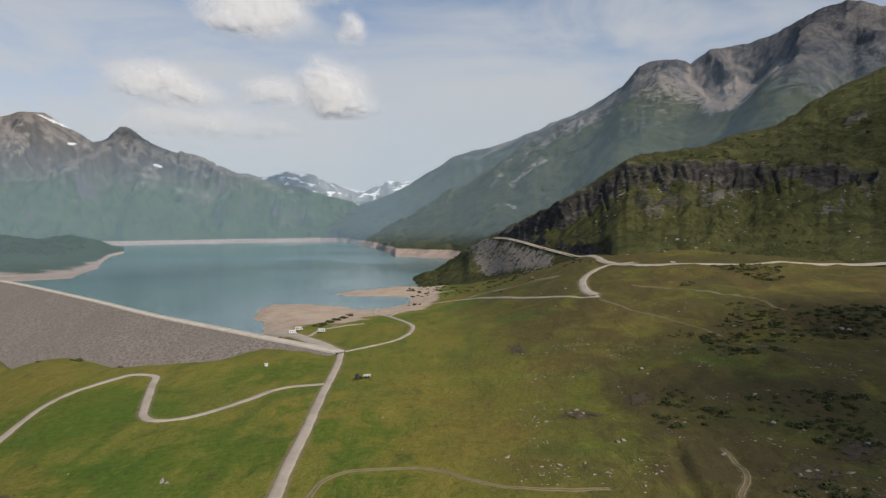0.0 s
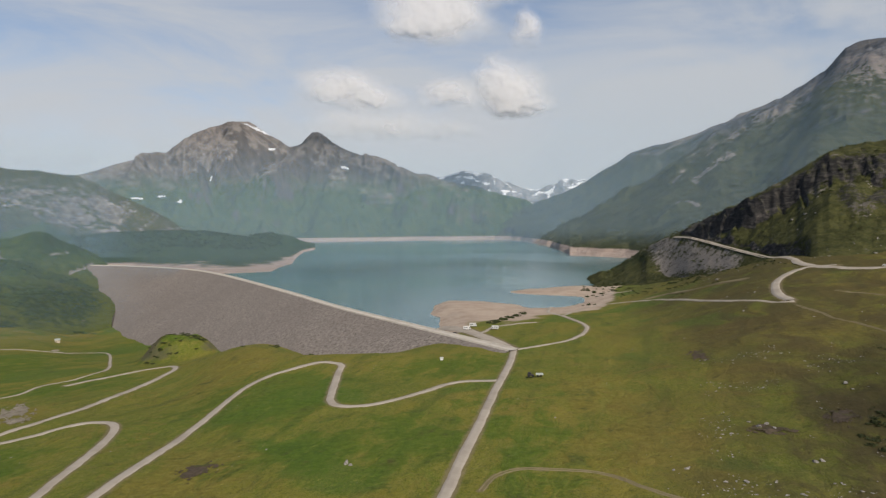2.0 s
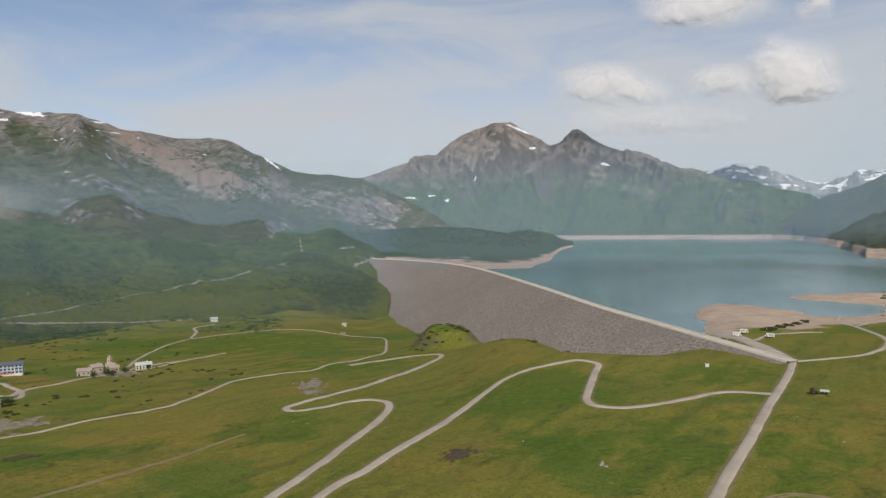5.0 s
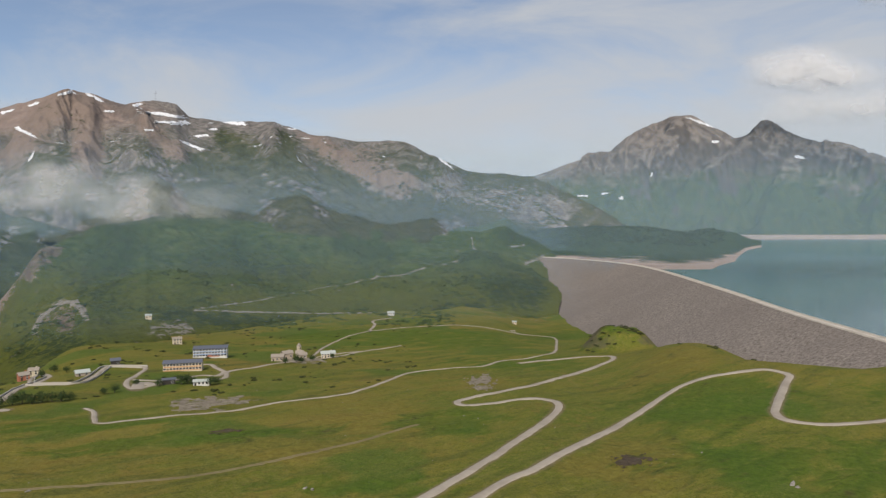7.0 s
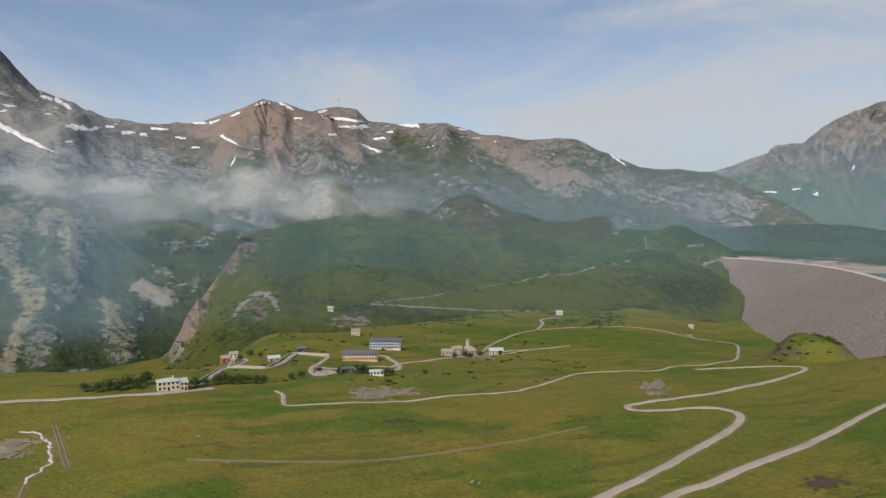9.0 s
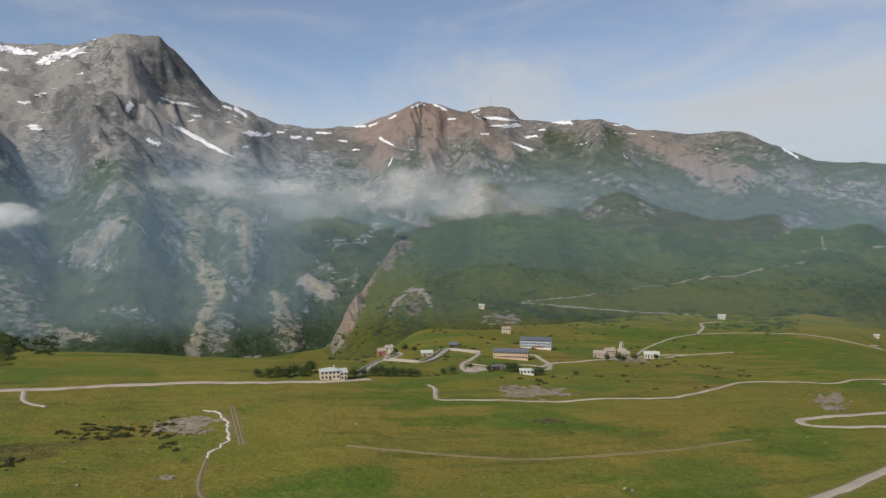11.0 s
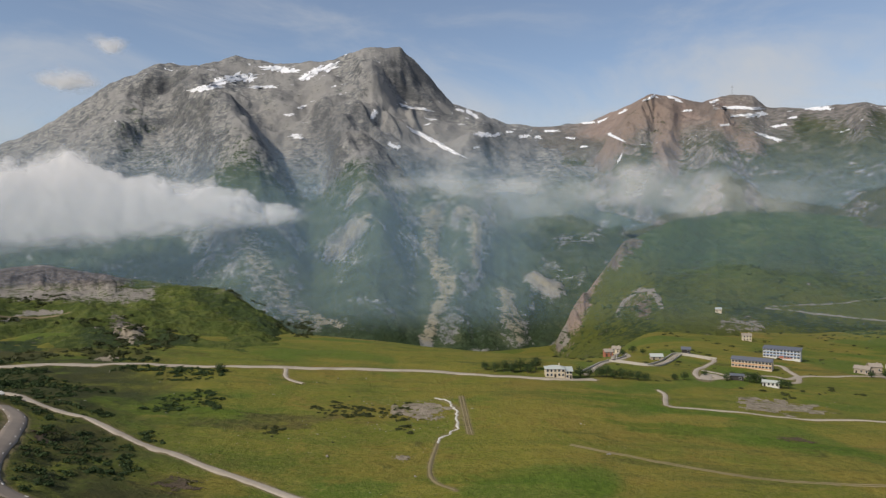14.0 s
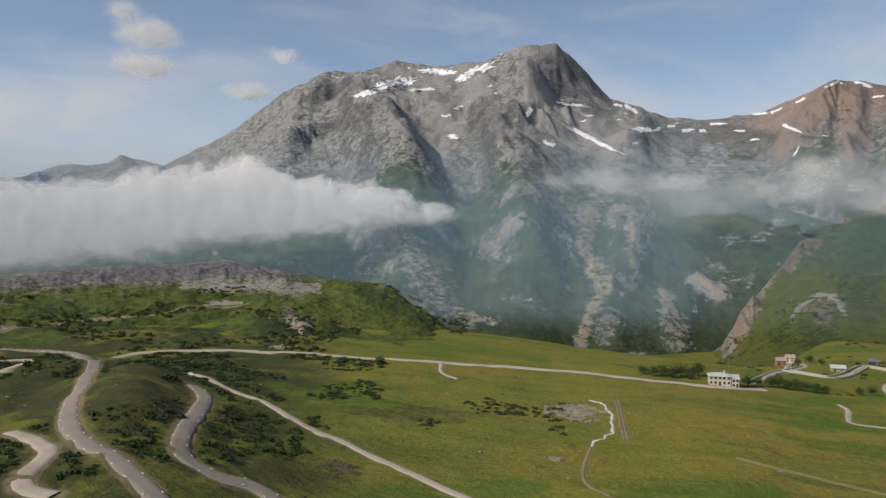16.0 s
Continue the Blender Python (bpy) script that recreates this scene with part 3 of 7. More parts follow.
# long ridge with a brown rock peak and snow patches
FORMS["snow_patch_ridge"] = Landform([
    {30: (2900, -2.0), 40: (2650, -1.6), 46: (2200, -1.5), 50: (1750, -1.5), 70: (1650, -2), 78: (2100, 0), 96: (2400, 1)},
    {32: (2950, -0.9), 40: (2800, -0.25), 50: (2450, 0.8), 60: (2300, 2.2), 70: (2300, 2.6), 80: (2600, 3.4), 92: (2800, 4), 96: (2800, 4)},
    {33: (3000, -1), 34.1: (3000, -0.5), 35.7: (3050, 0.6), 38.2: (3050, 2.0), 41.6: (3100, 3.62), 46.9: (3150, 4.2), 50.1: (3150, 5.6), 52.1: (3150, 6.65), 56: (3200, 6.6),
     59.7: (3200, 7.17), 62.4: (3200, 8.06), 66: (3250, 7.93), 68.7: (3300, 8.2), 69.5: (3300, 9.08), 71.2: (3300, 9.33), 73.1: (3200, 8.83), 75: (3150, 9.4), 76.8: (3100, 9.75),
     79: (3200, 8.8), 81.7: (3300, 7.85), 84.6: (3400, 7.5), 88: (3500, 7.6), 92: (3500, 7.5), 96: (3500, 6)}],
    relief=40, grain=330, jag=0.12, seed=41,
    ribs=((77, 79, 4.5, 0.2), (73, 71, 3, 0.1), (62, 60, 3.5, 0.1), (52, 47, 4, 0.08)))
# high mountain over the gorge
FORMS["high_mountain"] = Landform([
    {72: (1400, -7), 78: (1300, -10), 84: (1200, -12.8), 90: (1150, -13.5), 100: (1150, -13), 112: (1250, -10), 125: (1400, -8), 150: (1500, -7)},
    {72: (2000, -1), 80: (1900, -2), 84: (1750, -3.3), 90: (1700, -3), 96: (1650, -2.5), 104: (1700, -3), 112: (1800, -2.5), 120: (1900, -2), 135: (2200, -1), 150: (2400, -1)},
    {72: (2600, 3.2), 80: (2600, 3.8), 86: (2550, 4.2), 90: (2600, 5.5), 96: (2500, 6.4), 102: (2500, 6.2), 108: (2500, 6), 112: (2550, 5.8), 118: (2650, 5), 124: (2800, 3.5), 135: (3100, 2.5), 150: (3300, 1.5)},
    {72: (2900, 3.8), 82: (3000, 5.2), 88: (3150, 6.6), 91: (3050, 8.0), 92.5: (3000, 8.6), 94: (2960, 9.2), 97: (2950, 9.8), 99: (2900, 11.4), 102: (2950, 10.8), 112: (3000, 10.2), 118: (3050, 8.4), 124: (3200, 5.2), 135: (3500, 3.6), 150: (3600, 1.8)},
    {72: (3000, 4), 79.6: (3050, 5.4), 82.6: (3400, 7.7), 85.4: (3500, 7.56), 88.2: (3450, 7.93), 90.3: (3350, 8.81), 92.5: (3250, 9.57), 94.7: (3150, 12.03),
     96.7: (3100, 13.95), 99.6: (3100, 13.86), 102.3: (3200, 12.82), 106.4: (3300, 12.45), 109.6: (3300, 12.89), 112.4: (3250, 12.0), 115.1: (3200, 12.04), 118.6: (3250, 10.27),
     120.4: (3300, 8.92), 123: (3400, 6.91), 125.5: (3500, 5.64), 127.5: (3600, 4.45), 130.5: (3700, 5.21), 131.4: (3700, 4.57), 134.7: (3800, 4.35), 138.1: (3900, 3.0), 150: (3900, 2)}],
    relief=27, grain=260, jag=0.2, seed=52,
    ribs=((98.5, 100, 4.5, 0.07), (112.5, 108, 5, 0.12), (104, 98, 3, 0.04), (90, 91, 3, 0.05)))
# round green shoulder behind the hamlet
FORMS["green_shoulder"] = Landform([
    {28: (2000, -5), 36: (1750, -4.2), 38.6: (1600, -4.4), 39.6: (1260, -7.0), 42: (1190, -7.6), 45: (1100, -7.8), 50: (1000, -7.9), 58: (1020, -7.4), 68: (900, -7.8), 76: (720, -9.2), 82: (680, -11), 86: (700, -13.5), 89: (700, -16)},
    {28: (2300, -4), 36: (2000, -3.4), 38.8: (1880, -3.3), 40.5: (1690, -3.1), 43: (1640, -2.75), 46: (1600, -2.4), 50: (1550, -2.4), 60: (1480, -3.2), 72: (1350, -3.2), 78: (1250, -5.5), 82: (1150, -8.5), 86: (1100, -13), 89: (1000, -15)},
    {28: (2500, -4), 34: (2350, -3), 36: (2300, -2.6), 39.5: (2250, -2.1), 41: (2200, -1.3), 42.4: (2200, -0.5), 43.8: (2200, 0.31), 46: (2150, -0.3), 48.5: (2100, -0.5), 53: (2000, -0.4), 58.5: (1900, -0.2), 63: (1880, 0.1), 66.7: (1850, 0.45), 71.1: (1800, 0.65),
     75.6: (1700, -0.08), 78.9: (1550, -1.66), 81.2: (1450, -4.87), 83.1: (1350, -8.06), 85: (1250, -10.5), 89: (1200, -15)}],
    back=0.25, relief=17, grain=150, jag=0.16, jag_size=2.0, seed=61, ribs=((72, 79, 4, 0.1),))
# low wooded headlands in the lake
FORMS["wooded_headland"] = Landform([
    {24.5: (2650, -2.05), 25.4: (2400, -2.27), 26.3: (1720, -3.16), 28: (1440, -3.77), 32.5: (1420, -3.83), 34.7: (1580, -3.44), 38.4: (1760, -3.09), 41: (1840, -2.95), 46: (1950, -2.8)},
    {24.5: (2750, -1.75), 26: (2500, -1.8), 27.5: (2300, -1.88), 28.8: (1950, -2.38), 32.9: (1780, -2.71), 38.2: (1960, -2.25), 46: (2050, -2.2)},
    {24.5: (2900, -1.6), 25.2: (2850, -1.45), 26.5: (2800, -0.9), 28.2: (2750, -0.62), 29.9: (2650, -0.95), 30.6: (2400, -0.98), 32.5: (2300, -0.62), 35.6: (2300, -0.5), 39.2: (2300, -0.6), 42: (2300, -0.9), 46: (2300, -1.2)}],
    back=0.2, relief=9, grain=120, jag=0.08, seed=71)
# rock-topped hill beyond the lower road
FORMS["rocky_plateau_hill"] = Landform([
    {93: (520, -13), 95.2: (500, -11.9), 98.8: (460, -11.4), 102.5: (455, -10.9), 108: (455, -10.4), 116: (460, -9.9), 124: (470, -9.4), 140: (500, -8)},
    {93: (560, -13), 95.2: (520, -11.85), 98.8: (500, -11.1), 102.5: (540, -10.2), 105.3: (580, -9.1), 108: (620, -7.3), 112: (650, -6.2), 118: (660, -5.9), 124: (680, -6.0), 132: (700, -5.6), 140: (720, -5.2)},
    {93: (600, -13), 95.2: (540, -11.84), 98.8: (540, -11.03), 102.5: (580, -10.15), 105.3: (620, -9.01), 108: (670, -6.92), 110.8: (720, -5.04), 114.4: (850, -4.51), 118.9: (950, -3.73),
     123.2: (1000, -2.73), 127: (1000, -3.0), 131.2: (1000, -2.92), 138.3: (1000, -3.32), 150: (1000, -3)}],
    back=0.4, relief=11, grain=70, jag=0.14, jag_size=1.6, seed=81)


GRIDS = {}


def form_z(key, az, r):
    """Height of a built hill at a bearing and distance, from its sheet."""
    a, first, last, z, rows = GRIDS[key]
    u = np.clip((az - a[0]) / (a[1] - a[0]), 0, len(a) - 1.001)
    j = u.astype(int)
    fu = u - j
    lo, hi = first[j] * (1 - fu) + first[j + 1] * fu, last[j] * (1 - fu) + last[j + 1] * fu
    v = np.clip((r - lo) / (hi - lo) * (rows - 1), 0, rows - 1.001)
    i = v.astype(int)
    fv = v - i
    return (z[i, j] * (1 - fu) + z[i, j + 1] * fu) * (1 - fv) + (z[i + 1, j] * (1 - fu) + z[i + 1, j + 1] * fu) * fv


def top_z(x, y):
    """Height of the land at a place, near hills included."""
    x, y = np.atleast_1d(np.asarray(x, float)).ravel(), np.atleast_1d(np.asarray(y, float)).ravel()
    z = ground_z(x, y)
    az, r = np.degrees(np.arctan2(-x, y)), np.hypot(x, y)
    for key in ("cliff_spur", "green_shoulder", "rocky_plateau_hill", "snow_patch_ridge", "lakeside_mountain", "wooded_headland"):
        a, first, last = GRIDS[key][:3]
        i = np.flatnonzero((az >= a[0]) & (az <= a[-1]) & (r > np.interp(az, a, first)))
        if len(i):
            z[i] = np.maximum(z[i], form_z(key, az[i], r[i]))
    return z


def spot(az, r):
    return -math.sin(az * D2R) * r, math.cos(az * D2R) * r


# terrain-end


# ---------------------------------------------------------------- materials
class Nodes:
    """Short hand for node trees."""

    def __init__(self, name):
        self.mat = bpy.data.materials.new(name)
        self.mat.use_nodes = True
        self.t = self.mat.node_tree
        self.t.nodes.clear()
        self.out = self.t.nodes.new("ShaderNodeOutputMaterial")
        self.geo = self.t.nodes.new("ShaderNodeNewGeometry")
        self.pos = self.geo.outputs["Position"]

    def put(self, value, socket):
        if isinstance(value, bpy.types.NodeSocket):
            self.t.links.new(value, socket)
        elif value is not None:
            if isinstance(value, (tuple, list)) and len(value) == 3 and socket.type == "RGBA":
                value = (*value, 1)
            socket.default_value = value

    def noise(self, scale, detail=4, rough=0.55, stretch=None, warp=0.0, at=None, turn=0.0):
        n = self.t.nodes.new("ShaderNodeTexNoise")
        n.inputs["Scale"].default_value, n.inputs["Detail"].default_value = scale, detail
        n.inputs["Roughness"].default_value, n.inputs["Distortion"].default_value = rough, warp
        src = at or self.pos
        if stretch:
            m = self.t.nodes.new("ShaderNodeMapping")
            m.inputs["Scale"].default_value = stretch
            m.inputs["Rotation"].default_value = (0, 0, radians(turn))
            self.t.links.new(src, m.inputs[0])
            src = m.outputs[0]
        self.t.links.new(src, n.inputs["Vector"])
        return n.outputs["Fac"]

    def cells(self, scale, feature="F1", at=None, rand=1.0):
        n = self.t.nodes.new("ShaderNodeTexVoronoi")
        n.feature = feature
        n.inputs["Scale"].default_value, n.inputs["Randomness"].default_value = scale, rand
        self.t.links.new(at or self.pos, n.inputs["Vector"])
        return n

    def math(self, op, a, b=None, c=None, clamp=False):
        n = self.t.nodes.new("ShaderNodeMath")
        n.operation, n.use_clamp = op, clamp
        for v, s in zip((a, b, c), n.inputs):
            self.put(v, s)
        return n.outputs[0]

    def step(self, value, lo, hi, a=0.0, b=1.0):
        n = self.t.nodes.new("ShaderNodeMapRange")
        n.interpolation_type = "SMOOTHSTEP"
        self.put(value, n.inputs["Value"])
        for k, v in (("From Min", lo), ("From Max", hi), ("To Min", a), ("To Max", b)):
            self.put(v, n.inputs[k])
        return n.outputs["Result"]

    def mix(self, fac, a, b, mode="MIX"):
        n = self.t.nodes.new("ShaderNodeMix")
        n.data_type, n.blend_type = "RGBA", mode
        self.put(fac, n.inputs[0])
        self.put(a, n.inputs[6])
        self.put(b, n.inputs[7])
        return n.outputs[2]

    def ramp(self, fac, stops):
        n = self.t.nodes.new("ShaderNodeValToRGB")
        while len(n.color_ramp.elements) < len(stops):
            n.color_ramp.elements.new(0.5)
        for e, (p, c) in zip(n.color_ramp.elements, stops):
            e.position, e.color = p, (*c, 1)
        self.put(fac, n.inputs[0])
        return n.outputs[0]

    def axis(self, vector, k):
        n = self.t.nodes.new("ShaderNodeSeparateXYZ")
        self.t.links.new(vector, n.inputs[0])
        return n.outputs[k]

    def bump(self, height, strength, distance):
        n = self.t.nodes.new("ShaderNodeBump")
        n.inputs["Strength"].default_value, n.inputs["Distance"].default_value = strength, distance
        self.put(height, n.inputs["Height"])
        return n.outputs[0]

    def surface(self, colour, rough=0.9, normal=None, metal=0.0, spec=0.3):
        b = self.t.nodes.new("ShaderNodeBsdfPrincipled")
        self.put(colour, b.inputs["Base Color"])
        self.put(rough, b.inputs["Roughness"])
        self.put(metal, b.inputs["Metallic"])
        self.put(spec, b.inputs["Specular IOR Level"])
        if normal is not None:
            self.put(normal, b.inputs["Normal"])
        self.t.links.new(b.outputs[0], self.out.inputs[0])
        return self.mat


def meadow_material():
    """Alpine grass: green, yellow-green and ochre patches, bare earth, lake shore silt low down by the water."""
    n = Nodes("alpine_meadow")
    big = n.noise(0.006, 5, 0.6, warp=0.6)
    mid = n.noise(0.022, 6, 0.65, stretch=(1, 0.55, 1), warp=1.0)
    small = n.noise(0.09, 6, 0.7, stretch=(1, 0.6, 1), warp=0.6)
    fine = n.noise(0.35, 5, 0.72)
    col = n.ramp(big, [(0.34, (0.078, 0.108, 0.011)), (0.46, (0.118, 0.13, 0.015)), (0.56, (0.148, 0.14, 0.019)), (0.66, (0.158, 0.126, 0.024))])
    col = n.mix(n.step(mid, 0.46, 0.62, 0, 0.6), col, (0.074, 0.112, 0.01))
    col = n.mix(n.step(mid, 0.44, 0.3, 0, 0.6), col, (0.158, 0.13, 0.024))
    ochre = n.math("MULTIPLY", n.step(n.noise(0.03, 6, 0.72, warp=1.2), 0.53, 0.66), n.step(fine, 0.3, 0.6))
    col = n.mix(n.math("MULTIPLY", ochre, 0.7), col, (0.18, 0.124, 0.028))
    earth = n.math("MULTIPLY", n.step(n.noise(0.045, 7, 0.75, warp=0.5), 0.6, 0.7), n.step(small, 0.4, 0.6))
    col = n.mix(n.math("MULTIPLY", earth, 0.75), col, (0.1, 0.068, 0.032))
    col = n.mix(n.step(small, 0.54, 0.7, 0, 0.6), col, (0.036, 0.06, 0.01))
    col = n.mix(n.step(small, 0.46, 0.3, 0, 0.45), col, (0.19, 0.175, 0.04))
    col = n.mix(n.step(fine, 0.42, 0.7, 0.0, 0.55), col, (0.15, 0.145, 0.04))
    terrace = n.noise(0.06, 5, 0.6, stretch=(1, 0.14, 1), warp=0.5, turn=38)
    col = n.mix(n.step(terrace, 0.52, 0.66, 0, 0.5), col, (0.05, 0.078, 0.012))
    col = n.mix(n.step(terrace, 0.46, 0.32, 0, 0.45), col, (0.2, 0.165, 0.035))
    lush = n.step(n.noise(0.011, 3, 0.5, warp=0.3), 0.55, 0.62)
    col = n.mix(n.math("MULTIPLY", lush, 0.7), col, n.mix(fine, (0.035, 0.085, 0.008), (0.06, 0.12, 0.012)))
    speck = n.noise(1.6, 4, 0.7)
    col = n.mix(n.step(speck, 0.45, 0.7, 0, 0.5), col, (0.16, 0.15, 0.06))
    col = n.mix(n.step(speck, 0.5, 0.3, 0, 0.6), col, (0.02, 0.034, 0.008))
    tuft = n.noise(0.62, 6, 0.76, stretch=(1, 0.7, 1))
    col = n.mix(n.step(tuft, 0.52, 0.68, 0, 0.6), col, (0.04, 0.05, 0.012))
    col = n.mix(n.step(tuft, 0.46, 0.32, 0, 0.45), col, (0.22, 0.2, 0.055))
    col = n.mix(1.0, col, (1.23, 1.17, 1.1), "MULTIPLY")
    # swards of one kind of turf
    rag = n.math("ADD", n.math("MULTIPLY", n.math("SUBTRACT", small, 0.5), 1.6), n.math("MULTIPLY", n.math("SUBTRACT", terrace, 0.5), 1.2))
    for kind, dark, light, most in (("ochre", (0.15, 0.112, 0.022), (0.235, 0.19, 0.04), 0.6), ("lush", (0.046, 0.088, 0.008), (0.088, 0.142, 0.014), 0.7),
                                    ("heath", (0.046, 0.038, 0.017), (0.11, 0.088, 0.034), 0.7)):
        at = n.t.nodes.new("ShaderNodeAttribute")
        at.attribute_name = kind
        col = n.mix(n.step(n.math("ADD", at.outputs["Fac"], n.math("MULTIPLY", rag, 2.0)), 0.3, 1.1, 0, most), col, n.mix(n.step(fine, 0.35, 0.65), dark, light))
    x = n.axis(n.pos, 0)
    y = n.axis(n.pos, 1)
    # brown heath and stony ground on the east slope
    heath = n.math("MULTIPLY", n.step(n.math("ADD", x, n.math("MULTIPLY", n.noise(0.012, 4, 0.6), 160)), 55, 175), n.step(y, 60, 140))
    heath = n.math("MULTIPLY", heath, n.step(n.noise(0.025, 6, 0.7, warp=0.8), 0.32, 0.55, 0.35, 1.0))
    col = n.mix(n.math("MULTIPLY", heath, 0.8), col, n.mix(n.noise(0.2, 6, 0.7), (0.036, 0.03, 0.014), (0.1, 0.072, 0.032)))
    # dark heath in the hollows round the hairpin road
    south = n.step(n.math("ADD", n.math("SUBTRACT", y, n.math("MULTIPLY", x, 0.42)), n.math("MULTIPLY", n.noise(0.015, 4, 0.6), 90)), 55, -5)
    south = n.math("MULTIPLY", n.math("MULTIPLY", south, n.step(x, -460, -400)), n.step(n.noise(0.03, 6, 0.7, warp=0.8), 0.38, 0.54, 0.2, 0.9))
    col = n.mix(south, col, n.mix(n.noise(0.25, 6, 0.7), (0.018, 0.024, 0.01), (0.06, 0.062, 0.024)))
    nz = n.axis(n.geo.outputs["Normal"], 2)
    bare = n.step(n.math("ADD", nz, n.math("MULTIPLY", n.noise(0.09, 6, 0.7), 0.35)), 1.06, 0.9)
    col = n.mix(n.math("MULTIPLY", bare, 0.6), col, (0.13, 0.105, 0.075))
    # trodden earth along tracks, worn verges beside the roads
    trod = n.t.nodes.new("ShaderNodeAttribute")
    trod.attribute_name = "trodden"
    rag = n.math("MULTIPLY", n.math("SUBTRACT", n.noise(0.25, 6, 0.75), 0.5), 0.9)
    col = n.mix(n.step(n.math("ADD", trod.outputs["Fac"], rag), 0.22, 0.75, 0, 0.85), col, n.mix(fine, (0.13, 0.1, 0.055), (0.26, 0.21, 0.125)))
    z = n.axis(n.pos, 2)
    h = n.math("ADD", z, n.math("MULTIPLY", n.noise(0.02, 5, 0.6), 5.0))
    lake = n.math("MULTIPLY", n.step(n.math("ADD", x, y), 402, 425), n.step(y, 490, 520))
    beach = n.math("MULTIPLY", n.step(y, 610, 680), n.step(x, -60, -115))
    silt = n.math("MULTIPLY", n.step(n.math("SUBTRACT", h, n.math("MULTIPLY", beach, 4.0)), -0.6, -1.8), lake)
    col = n.mix(silt, col, n.ramp(n.noise(0.05, 6, 0.6, stretch=(1, 1, 8)), [(0.3, (0.34, 0.26, 0.2)), (0.6, (0.45, 0.36, 0.28)), (0.8, (0.36, 0.3, 0.25))]))
    return n.surface(col, 0.95, n.bump(n.math("ADD", n.noise(0.5, 6, 0.7), n.math("MULTIPLY", small, 3.0)), 0.8, 0.8), spec=0.15)


def mountain_material(name, grass, rock, rock_at=(0.78, 0.62), grass_top=400, snow=(900, 0.5), ring=None, scrub=0.5, scree=None, size=1.0, sway=500, band=(60, 120), low=None, sheer=0.6, strata=0.0, blush=None, tan=(0.33, 0.25, 0.2)):
    """Rock, scree, alpine grass and scrub by steepness and height; snow lies in the hollows high up."""
    n = Nodes(name)
    z = n.axis(n.pos, 2)
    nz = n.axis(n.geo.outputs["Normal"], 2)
    wide = n.noise(0.004 / size, 6, 0.6, warp=0.5)
    mid = n.noise(0.018 / size, 7, 0.68, warp=0.7)
    fine = n.noise(0.08 / size, 7, 0.72)
    streak = n.noise(0.03 / size, 6, 0.65, stretch=(1, 1, 1.5 if strata else 0.3), warp=0.6)
    rcol = n.ramp(streak, [(0.25, tuple(c * 0.55 for c in rock[0])), (0.45, rock[0]), (0.58, rock[1]), (0.75, tuple(min(1, c * 1.2) for c in rock[1]))])
    rcol = n.mix(n.step(fine, 0.4, 0.7, 0, 0.55), rcol, tuple(c * 0.5 for c in rock[0]))
    # rock colour goes darker as the face steepens
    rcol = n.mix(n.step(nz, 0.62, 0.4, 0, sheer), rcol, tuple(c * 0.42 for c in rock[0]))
    layers = n.noise(0.03 / size, 6, 0.65, stretch=(0.5, 0.5, 2.6), warp=0.8)
    if strata:
        rcol = n.mix(n.step(layers, 0.5, 0.6, 0, min(0.75, strata * 1.6)), rcol, tuple(c * 0.45 for c in rock[0]))
        rcol = n.mix(n.step(layers, 0.42, 0.3, 0, min(0.8, strata * 1.6)), rcol, tuple(min(1, c * 1.35) for c in rock[1]))
    if blush:
        gap = n.t.nodes.new("ShaderNodeVectorMath")
        gap.operation = "DISTANCE"
        n.t.links.new(n.pos, gap.inputs[0])
        gap.inputs[1].default_value = blush[:3]
        far = n.math("ADD", gap.outputs["Value"], n.math("MULTIPLY", n.math("SUBTRACT", mid, 0.5), 400))
        rcol = n.mix(n.step(far, blush[3], blush[3] * 0.5, 0, 0.7), rcol, n.mix(streak, tuple(c * 0.7 for c in blush[4]), blush[4]))
    if scree:
        rcol = n.mix(n.math("MULTIPLY", n.step(wide, 0.45, 0.6), n.step(nz, 0.55, 0.75)), rcol, scree)
    gcol = n.ramp(mid, [(0.3, tuple(c * 0.55 for c in grass[0])), (0.45, grass[0]), (0.62, grass[1]), (0.8, tuple(c * 1.15 for c in grass[1]))])
    if low:
        gcol = n.mix(n.step(n.math("ADD", z, n.math("MULTIPLY", n.math("SUBTRACT", wide, 0.5), 120)), low[1], low[0]), gcol, n.mix(mid, tuple(c * 0.6 for c in low[2]), low[2]))
    gcol = n.mix(n.math("MULTIPLY", n.step(fine, 0.5, 0.66), scrub), gcol, (0.018, 0.034, 0.012))
    edge = n.math("ADD", nz, n.math("ADD", n.math("MULTIPLY", n.math("SUBTRACT", mid, 0.5), 0.55), n.math("MULTIPLY", n.math("SUBTRACT", fine, 0.5), 0.45)))
    edge = n.math("ADD", edge, n.math("MULTIPLY", n.math("SUBTRACT", layers, 0.5), strata))
    isrock = n.step(edge, rock_at[0], rock_at[1])
    high = n.step(n.math("ADD", z, n.math("MULTIPLY", n.math("SUBTRACT", mid, 0.5), sway)), grass_top - band[0], grass_top + band[1])
    isrock = n.math("MAXIMUM", isrock, high)
    # cover that follows ribs, fans and gullies
    have = {}
    for k in COVERS:
        have[k] = n.t.nodes.new("ShaderNodeAttribute")
        have[k].attribute_name = k
    grit = n.noise(0.045 / size, 8, 0.78, stretch=(1, 1, 1.8), warp=0.4)
    rag = n.math("ADD", n.math("MULTIPLY", n.math("SUBTRACT", mid, 0.5), 2.2), n.math("MULTIPLY", n.math("SUBTRACT", grit, 0.5), 4.2))
